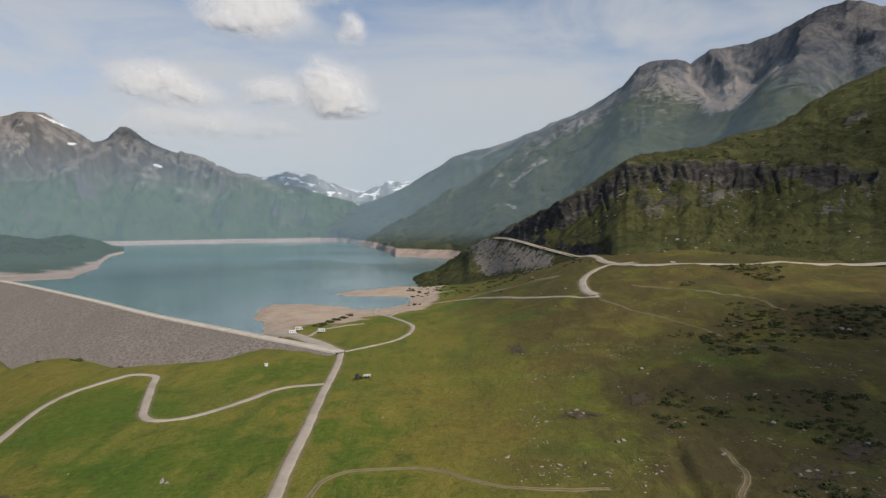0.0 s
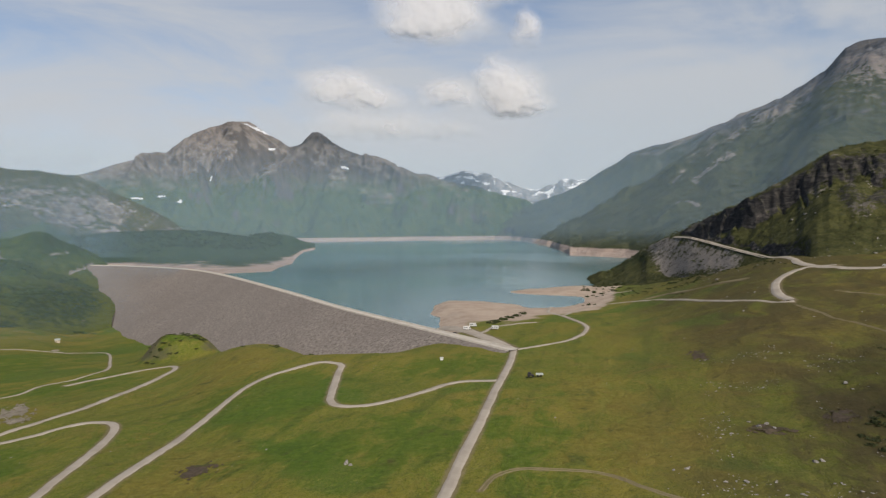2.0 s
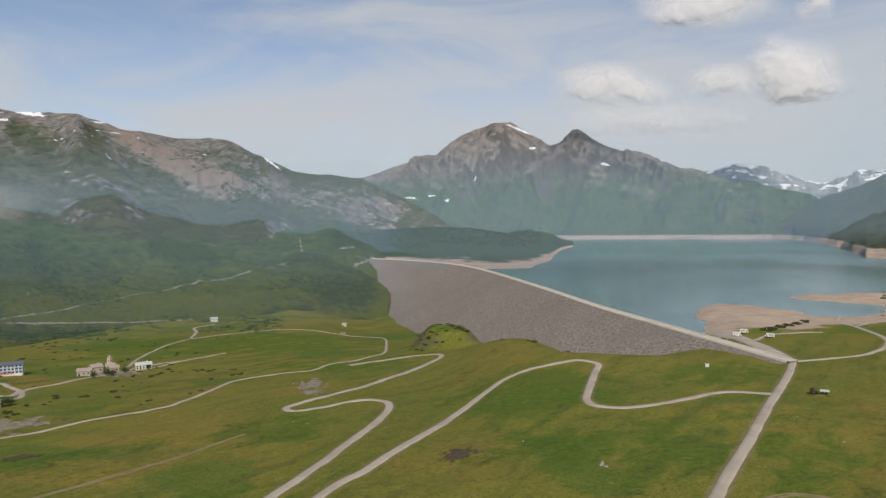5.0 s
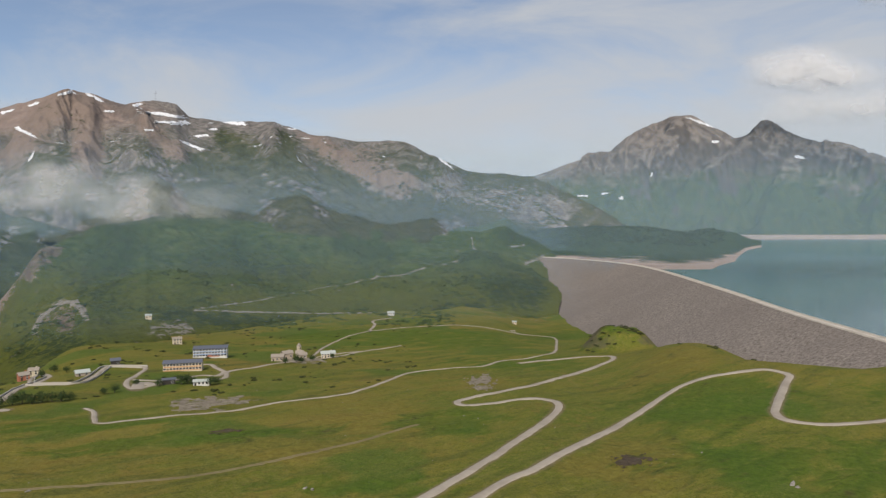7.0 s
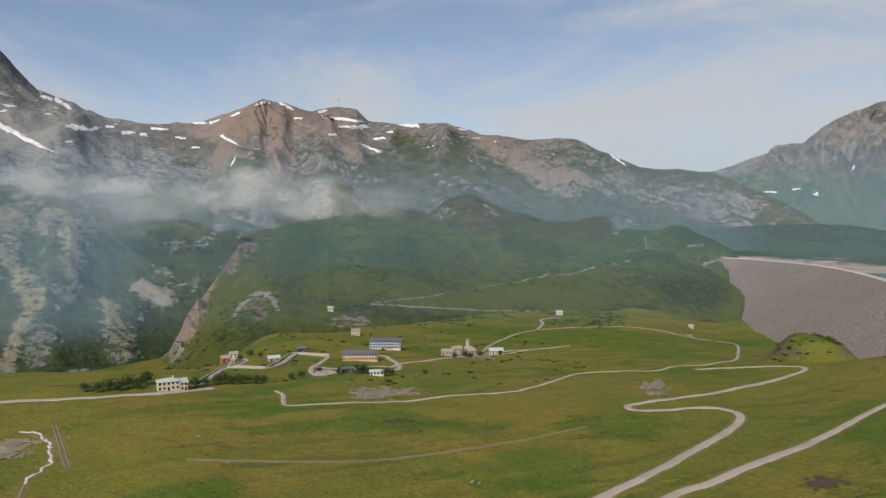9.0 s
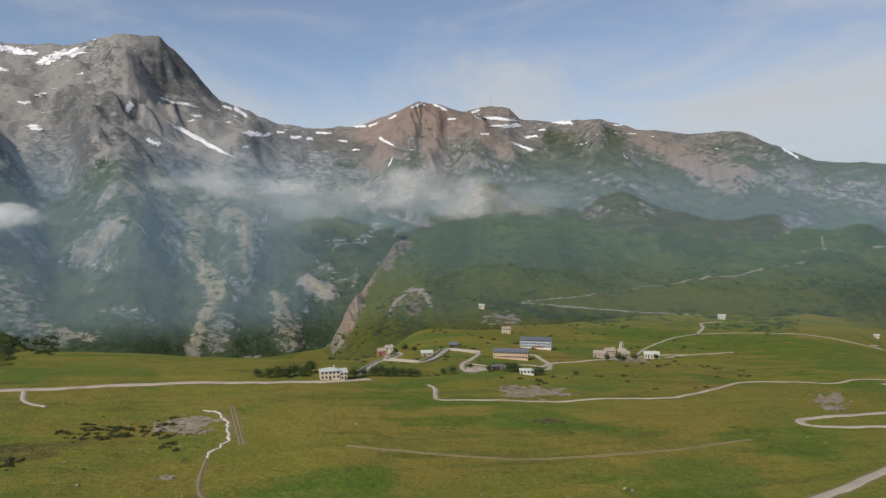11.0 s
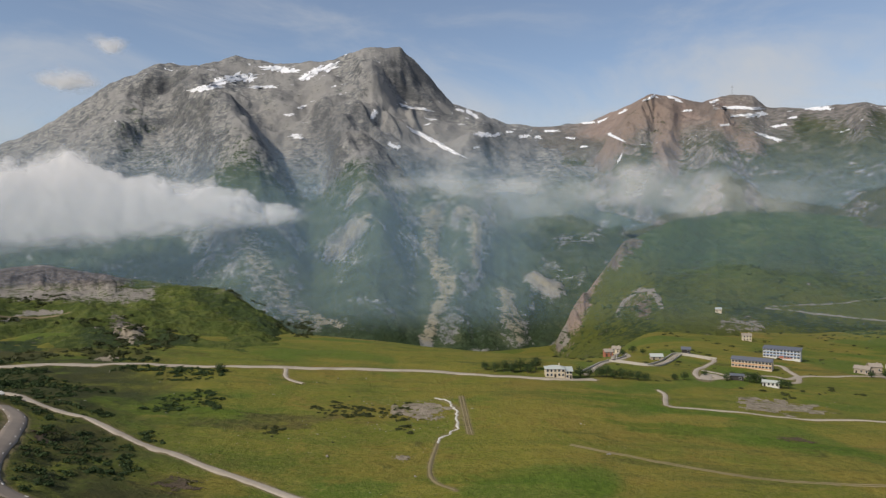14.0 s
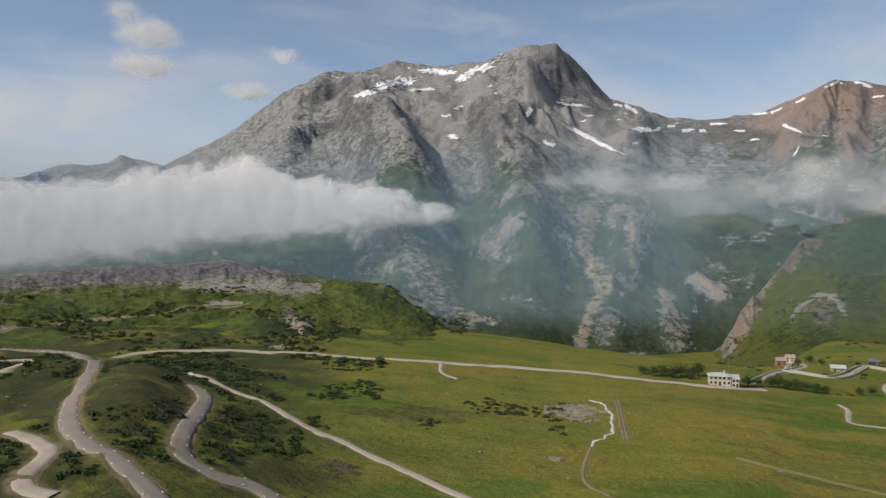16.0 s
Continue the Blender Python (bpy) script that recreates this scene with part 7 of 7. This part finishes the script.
def water_trough():
    x, y = spot(14.3, 440)
    z = float(top_z(x, y)[0])
    thing = tagged(new("spring_box"), "small white concrete spring box in the meadow", "utility box")
    thing.matrix_world = pose(x, y, z, 0, 0, 20)
    bm = bmesh.new()
    box(bm, -1.0, 1.0, -0.8, 0.8, -0.6, 1.5)
    part("body", bm, M_WHITE, thing)
    bm = bmesh.new()
    box(bm, -1.15, 1.15, -0.95, 0.95, 1.5, 1.68)
    part("lid", bm, M_WHITE, thing)


water_trough()


def summit_mast():
    """Steel lattice mast on the ridge."""
    az, r = 71.0, 3290
    x, y = spot(az, r)
    z = float(form_z("snow_patch_ridge", np.array([az]), np.array([r]))[0])
    mast = tagged(new("summit_mast"), "thin grey steel mast on the ridge top", "mast")
    mast.matrix_world = pose(x, y, z - 3, 0, 0, az)
    for i, j in ((-1, -1), (1, -1), (1, 1), (-1, 1)):
        bm = bmesh.new()
        v = [bm.verts.new((i * 3 + a, j * 3 + b, 0)) for a, b in ((-0.5, -0.5), (0.5, -0.5), (0.5, 0.5), (-0.5, 0.5))]
        w = [bm.verts.new((i * 0.5 + a, j * 0.5 + b, 46)) for a, b in ((-0.3, -0.3), (0.3, -0.3), (0.3, 0.3), (-0.3, 0.3))]
        for k in range(4):
            bm.faces.new((v[k], v[(k + 1) % 4], w[(k + 1) % 4], w[k]))
        part("leg", bm, M_STEEL, mast)
    for h, w in ((14, 2.6), (28, 1.8), (36, 6), (42, 4)):
        bm = bmesh.new()
        box(bm, -w, w, -0.4, 0.4, h, h + 0.9)
        part("crossarm", bm, M_STEEL, mast)


summit_mast()


# ---------------------------------------------------------------- boulders, shrubs, trees
def rock_material():
    n = Nodes("weathered_boulder")
    col = n.ramp(n.noise(0.9, 6, 0.7), [(0.3, (0.14, 0.125, 0.11)), (0.55, (0.3, 0.275, 0.245)), (0.75, (0.42, 0.395, 0.36))])
    return n.surface(col, 0.95, n.bump(n.noise(2.5, 6, 0.7), 0.7, 0.3), spec=0.15)


def leaf_material(name, a, b):
    n = Nodes(name)
    rnd = n.geo.outputs["Random Per Island"]
    return n.surface(n.mix(n.noise(0.25, 4, 0.6), n.mix(rnd, a, b), tuple(c * 0.6 for c in a)), 0.75, spec=0.2)


M_ROCK = rock_material()
M_SHRUB = leaf_material("shrub_leaves", (0.05, 0.062, 0.02), (0.085, 0.094, 0.034))
M_TREE = leaf_material("tree_leaves", (0.035, 0.062, 0.02), (0.065, 0.095, 0.03))
M_WOOD = leaf_material("hillside_leaves", (0.08, 0.12, 0.042), (0.125, 0.165, 0.06))
M_BARK = plain_material("grey_bark", (0.12, 0.1, 0.08), 0.95, spread=0.4, scale=3)


def rock_arrays(seed):
    rng = np.random.RandomState(seed)
    bm = bmesh.new()
    bmesh.ops.create_icosphere(bm, subdivisions=2, radius=1.0)
    v = np.array([x.co[:] for x in bm.verts])
    f = np.array([[x.index for x in y.verts] for y in bm.faces])
    bm.free()
    for _ in range(14):
        d = rng.normal(size=3)
        d /= np.linalg.norm(d)
        s = v @ d
        lim = rng.uniform(0.32, 0.75)
        v = v - np.maximum(0, s - lim)[:, None] * d
    v *= np.array([1.0, rng.uniform(0.6, 0.9), rng.uniform(0.45, 0.75)])
    return v, f


def leaf_arrays(seed, lobes, leaves, spread, leaf, tall=0.75):
    """A clump of leaf sprays round a few lobes, uneven at its edge."""
    rng = np.random.RandomState(seed)
    vs, fs = [], []
    for k in range(lobes):
        c = np.array([*rng.uniform(-spread, spread, 2), rng.uniform(0.25, 0.8) * tall])
        rad = rng.uniform(0.35, 0.6)
        for _ in range(leaves):
            d = rng.normal(size=3)
            d /= np.linalg.norm(d)
            d[2] = abs(d[2]) if c[2] < 0.4 else d[2]
            p = c + d * rad * rng.uniform(0.65, 1.08) * np.array([1, 1, tall])
            u = rng.normal(size=3)
            u -= d * (u @ d) * 0.6
            u /= np.linalg.norm(u)
            w = np.cross(d, u)
            s = leaf * rng.uniform(0.6, 1.3)
            i = len(vs)
            vs += [p - u * s - w * s * 0.6, p + u * s - w * s * 0.5, p + u * s * 0.5 + w * s * 0.7 + d * s * 0.4]
            fs.append((i, i + 1, i + 2))
    return np.array(vs), np.array(fs)


def scatter(name, label, category, shapes, places, material):
    """Many small pieces in one mesh: places are x, y, z, size, turn, squash."""
    vs, fs, base = [], [], 0
    for k, (x, y, z, s, a, q) in enumerate(places):
        v, f = shapes[k % len(shapes)]
        c, d = math.cos(a), math.sin(a)
        vs.append(np.stack([x + s * (c * v[:, 0] - d * v[:, 1]), y + s * (d * v[:, 0] + c * v[:, 1]), z + s * q * v[:, 2]], 1))
        fs.append(f + base)
        base += len(v)
    v, f = np.vstack(vs), np.vstack(fs)
    me = bpy.data.meshes.new(name)
    me.vertices.add(len(v))
    me.vertices.foreach_set("co", v.astype(np.float32).ravel())
    me.loops.add(f.size)
    me.loops.foreach_set("vertex_index", f.astype(np.int32).ravel())
    me.polygons.add(len(f))
    me.polygons.foreach_set("loop_start", np.arange(0, f.size, 3, dtype=np.int32))
    me.materials.append(material)
    me.update(calc_edges=True)
    return tagged(new(name, me), label, category, kind="stuff")


def mesh_from(name, shape, material):
    me = bpy.data.meshes.new(name)
    me.from_pydata(shape[0].tolist(), [], shape[1].tolist())
    me.materials.append(material)
    return me


ROCKS = [rock_arrays(s) for s in range(6)]
SHRUBS = [leaf_arrays(20 + s, 6, 48, 0.6, 0.13, 0.5) for s in range(6)]
BUSHES = [leaf_arrays(40 + s, 5, 20, 0.55, 0.2, 0.6) for s in range(6)]
RNG = np.random.RandomState(11)


def places(n, az, r, size, squash=(0.8, 1.1), patch=None, sink=0.15, low=None):
    """Random spots in a sector of the plan; patch: (noise size, threshold) keeps them in drifts."""
    out = []
    a = RNG.uniform(*az, n * 6)
    d = np.sqrt(RNG.uniform(r[0] ** 2, r[1] ** 2, n * 6))
    x, y = -np.sin(a * D2R) * d, np.cos(a * D2R) * d
    keep = np.ones(len(x), bool)
    if patch:
        keep &= fbm(x, y, patch[0], 3, patch[2]) > patch[1]
    keep &= wear_at(x, y)[0] < 0.08
    x, y = x[keep][:n], y[keep][:n]
    z = top_z(x, y)
    if low is not None:
        x, y, z = x[z > low], y[z > low], z[z > low]
    for i in range(len(x)):
        s = size[0] + (size[1] - size[0]) * RNG.uniform(0, 1) ** 2.2
        out.append((x[i], y[i], z[i] - sink * s, s, RNG.uniform(0, 6.3), RNG.uniform(*squash)))
    return out


# drifts of stones and low scrub
scatter("scattered_stones", "pale stones strewn over the slope", "stones", ROCKS, places(1500, (-38, -6), (195, 420), (0.2, 1.3), patch=(24, 0.16, 2)), M_ROCK)
scatter("scattered_stones", "pale stones strewn over the high slope", "stones", ROCKS, places(260, (-38, -4), (420, 1000), (0.5, 2.2), patch=(60, 0.08, 4)), M_ROCK)
scatter("scattered_stones", "pale stones in the meadow", "stones", ROCKS, places(260, (-6, 92), (210, 480), (0.2, 1.0), patch=(30, 0.24, 6)), M_ROCK)
scatter("scattered_stones", "pale stones in the rough pasture", "stones", ROCKS, places(260, (92, 140), (200, 420), (0.25, 1.1), patch=(30, 0.18, 8)), M_ROCK)
scatter("scattered_stones", "pale stones strewn in the rocky pasture", "stones", ROCKS, places(200, (91, 100), (285, 345), (0.3, 0.9)), M_ROCK)
scatter("scattered_stones", "pale boulders on the bare plateau", "stones", ROCKS, places(300, (106, 145), (760, 1000), (0.6, 2.4), patch=(50, 0.0, 3)), M_ROCK)
scatter("fallen_rocks", "dark fallen rocks below the cliffs", "stones", ROCKS, places(170, (-36, -6), (700, 850), (0.6, 3.6), patch=(50, 0.06, 7)), M_ROCK)
scatter("low_scrub", "dark low scrub on the shaded slope", "scrub", BUSHES, places(1500, (-38, -17), (230, 640), (0.6, 3.0), patch=(90, 0.1, 12), squash=(0.5, 0.9)), M_SHRUB)
scatter("low_scrub", "dark scrub below the cliffs", "scrub", BUSHES, places(300, (-36, -4), (690, 1000), (1.0, 3.6), patch=(80, 0.12, 14)), M_SHRUB)
scatter("low_scrub", "dark scrub on the lakeside slope", "scrub", SHRUBS, places(260, (-8, 3), (780, 1150), (1.5, 4), patch=(60, 0.0, 15)), M_SHRUB)
scatter("low_scrub", "dark scrub on the humps beside the road", "scrub", BUSHES, places(2300, (111, 142), (190, 450), (0.4, 2.6), patch=(60, 0.03, 16)), M_TREE)
scatter("low_scrub", "dark scrub on the hill beyond the road", "scrub", BUSHES, places(1100, (104, 142), (455, 760), (1.2, 3.4), patch=(90, 0.12, 17)), M_SHRUB)
scatter("low_scrub", "dark scrub lining the wet hollows", "scrub", SHRUBS, places(150, (96, 108), (265, 345), (0.8, 2.0), patch=(25, 0.2, 18)), M_SHRUB)
scatter("hillside_scrub", "bushes spread over the green shoulder", "scrub", BUSHES, places(1500, (48, 84), (880, 1500), (2.5, 7), patch=(140, -0.02, 19), squash=(0.5, 0.8)), M_WOOD)
scatter("hillside_scrub", "bushes at the edge of the hamlet", "scrub", SHRUBS, places(420, (50, 88), (400, 900), (0.8, 2.8), patch=(50, 0.08, 21)), M_SHRUB)
scatter("headland_wood", "dark wood on the low headland", "wood", BUSHES, places(1400, (27, 42), (1990, 2750), (5, 9), low=12), M_TREE)

scatter("knoll_scrub", "bushes on the rocky knoll at the dam's foot", "scrub", SHRUBS, places(45, (32.8, 37.4), (640, 730), (1.0, 3.2)), M_SHRUB)
scatter("abutment_wood", "dark wood on the slope beside the dam", "wood", BUSHES, places(900, (40.6, 48), (1180, 1560), (2.5, 7), patch=(130, 0.02, 5), squash=(0.5, 0.8)), M_WOOD)
# boulders that stand alone
boulder_mesh = [mesh_from("boulder", s, M_ROCK) for s in ROCKS]
BOULDERS = [(-15.9, 358, 2.6), (-16.3, 352, 1.4), (22.2, 248, 2.3), (21.8, 246, 1.5), (-10.3, 293, 2.2), (-10.8, 296, 1.6), (-9.6, 299, 1.2), (-11.4, 292, 1.4), (-5.2, 247, 1.7),
            (-4.2, 244, 1.1), (-14.5, 267, 1.8), (-14.0, 265, 1.4), (-29.7, 453, 3.2), (-30.2, 450, 2.4), (-29.1, 456, 2.2), (-27.7, 253, 2.2), (-28.3, 255, 1.6), (-27.2, 249, 1.5),
            (-30.4, 258, 2.0), (-24.1, 330, 1.5), (-17.8, 372, 1.0), (-14.9, 375, 0.9), (60.3, 236, 1.5), (59.7, 234, 1.2), (80, 262, 1.3), (82.2, 300, 1.0), (47, 362, 1.0),
            (-25.4, 300, 1.9), (-22, 262, 1.7), (-31.5, 290, 2.0), (-8, 238, 1.2), (-9.5, 240, 1.5), (-11.5, 242, 1.3), (5, 305, 1.0), (95.8, 232, 0.9), (103, 255, 1.1)]
for k, (az, r, s) in enumerate(BOULDERS):
    x, y = spot(az, r)
    ob = new("boulder", boulder_mesh[k % 6])
    ob.matrix_world = pose(x, y, float(top_z(x, y)[0]) + 0.1 * s, 0, 0, k * 47) @ Matrix.Diagonal((s, s, s, 1))
    tagged(ob, "pale weathered boulder lying in the meadow grass", "boulder", "meadow boulders")

# shrubs that stand alone
shrub_mesh = [mesh_from("shrub", s, M_SHRUB) for s in SHRUBS]
LONE_SHRUBS = [(10.2, 612, 5.0), (9.7, 622, 5.5), (9.2, 635, 5.5), (8.7, 650, 5), (8.2, 668, 4.5), (7.6, 690, 4.5), (27.7, 545, 3.2), (28.1, 546, 2.2), (24.9, 500, 2.4), (30.2, 560, 2.0), (33.2, 662, 4), (33.6, 668, 4.5),
               (34.4, 676, 4.0), (36.2, 655, 3.5), (37.2, 650, 3.0), (36.8, 640, 2.6), (-22.9, 392, 3.6), (-24.0, 384, 4.2), (-25.5, 395, 3.8), (-30.5, 470, 4.5), (-31.4, 462, 4.2), (-29.5, 480, 3.5),
               (122.6, 271, 3.6), (123.2, 268, 2.6), (121.6, 262, 2.4), (127.3, 268, 3.6), (128.0, 262, 3.0), (126.8, 250, 2.6), (112.4, 330, 1.8), (111.0, 404, 2.6), (64.2, 470, 2.0), (66, 452, 2.2), (70.2, 437, 2.0)]
for k, (az, r, s) in enumerate(LONE_SHRUBS):
    x, y = spot(az, r)
    ob = new("shrub", shrub_mesh[k % 6])
    ob.matrix_world = pose(x, y, float(top_z(x, y)[0]) - 0.15 * s, 0, 0, k * 61) @ Matrix.Diagonal((s, s, s, 1))
    tagged(ob, "dark green rounded shrub on the grass", "shrub", "lone shrubs")


# trees round the inn and the hamlet
def tree(kind):
    t = tagged(new("tree"), "small dark green mountain tree with a broken crown", "tree", "trees by the hamlet")
    rng = np.random.RandomState(90 + kind)
    bm = bmesh.new()
    rings = []
    for k in range(6):
        h = k * 0.16
        rad = 0.05 * (1 - k * 0.14)
        cx, cy = rng.uniform(-0.02, 0.02, 2) * k
        rings.append([bm.verts.new((cx + rad * math.cos(a), cy + rad * math.sin(a), h)) for a in np.arange(6) * math.pi / 3])
    for p, q in zip(rings, rings[1:]):
        for i in range(6):
            bm.faces.new((p[i], p[(i + 1) % 6], q[(i + 1) % 6], q[i]))
    for k in range(4):
        a, h = rng.uniform(0, 6.3), rng.uniform(0.3, 0.6)
        tip = Vector((0.3 * math.cos(a), 0.3 * math.sin(a), h + 0.25))
        v = [bm.verts.new((0.02 * math.cos(b), 0.02 * math.sin(b), h)) for b in (0, 2.1, 4.2)]
        e = bm.verts.new(tip)
        for i in range(3):
            bm.faces.new((v[i], v[(i + 1) % 3], e))
    part("trunk", bm, M_BARK, t)
    v, f = leaf_arrays(60 + kind, 10, 60, 0.3, 0.07, 1.0)
    v = v * np.array([0.85, 0.85, 0.9]) + np.array([0, 0, 0.1])
    child("crown", mesh_from("crown", (v, f), M_TREE), t)
    return t


TREE_SPOTS = [(86.5, 408, 6), (87.1, 410, 7), (87.7, 407, 6), (88.4, 411, 6.5), (89.2, 409, 5.5), (90.0, 412, 5), (85.8, 421, 7), (82.3, 412, 6), (81.6, 418, 5), (80.8, 420, 6), (80.2, 421, 6.5),
              (79.6, 419, 5.5), (79.0, 422, 6), (78.4, 424, 5), (77.8, 423, 5.5), (77.2, 426, 4.5), (69.6, 461, 5.5), (69.2, 464, 6), (68.8, 462, 5), (67.5, 455, 5.5), (67.0, 458, 5), (71.2, 458, 4.5),
              (60.9, 560, 6), (60.5, 562, 5), (61.8, 556, 4.5), (59.6, 573, 5), (58.0, 588, 4.5), (75.0, 440, 4), (74.3, 444, 4.5), (79.0, 560, 5), (78.2, 580, 5.5), (77.4, 566, 4.5), (72.8, 470, 3.6), (111.2, 402, 5)]
stock = [tree(k) for k in range(3)]
for k, (az, r, h) in enumerate(TREE_SPOTS):
    x, y = spot(az, r)
    m = pose(x, y, float(top_z(x, y)[0]) - 0.2, 0, 0, k * 73)
    t = stock[k] if k < 3 else copy_thing(stock[k % 3], m)
    t.matrix_world = m @ Matrix.Diagonal((h, h, h, 1))


# ---------------------------------------------------------------- hamlet walls
def retaining_wall(points, offset, height=1.1):
    line = spline(points, 3.0)
    line = line + side_of(line) * offset
    side = side_of(line)
    z = soften(top_z(*line.T), 2)
    rows = [(-0.3, -1.0), (-0.3, height), (0.3, height), (0.3, -1.0)]
    x = np.stack([line[:, 0] + side[:, 0] * k for k, h in rows])
    y = np.stack([line[:, 1] + side[:, 1] * k for k, h in rows])
    ob = grid_mesh("retaining_wall", x, y, np.stack([z + h for k, h in rows]), M_WALL)
    for f in ob.data.polygons:
        f.use_smooth = False
    tagged(ob, "low pale stone wall along the hamlet road", "wall")


M_WALL = plain_material("pale_masonry", (0.5, 0.46, 0.4), 0.9, spread=0.3, scale=1.0)
for name, label, w, mat, points in ROADS:
    if name == "road_hamlet":
        retaining_wall(points[11:17], -3.4)
        retaining_wall(points[11:17], 3.4)
        retaining_wall(points[16:19], 3.2)
    if name == "road_chalet_loop":
        retaining_wall(points, 2.6)


# ---------------------------------------------------------------- road edge marks
edge_me = mesh_of("edge_mark", M_WHITE, (-0.7, 0.7, -0.12, 0.12, -0.1, 0.02))
for ob in [o for o in scene.collection.objects if o.name.startswith("road_asphalt")]:
    for name, label, w, mat, points in ROADS:
        if name != ob.name:
            continue
        x, y, z = ribbon(points, w * 0.68, 0.2, 0.28, [r[0] for r in ROADS].index(name))
        for i in range(2, x.shape[1] - 2, 3):
            for c0, c1 in ((1, 2), (4, 3)):
                px, py, pz = (0.9 * v[c0, i] + 0.1 * v[c1, i] for v in (x, y, z))
                a = math.degrees(math.atan2(y[c0, i + 1] - y[c0, i - 1], x[c0, i + 1] - x[c0, i - 1]))
                child("edge_mark", edge_me, ob, pose(px, py, pz + 0.06, 0, 0, a))
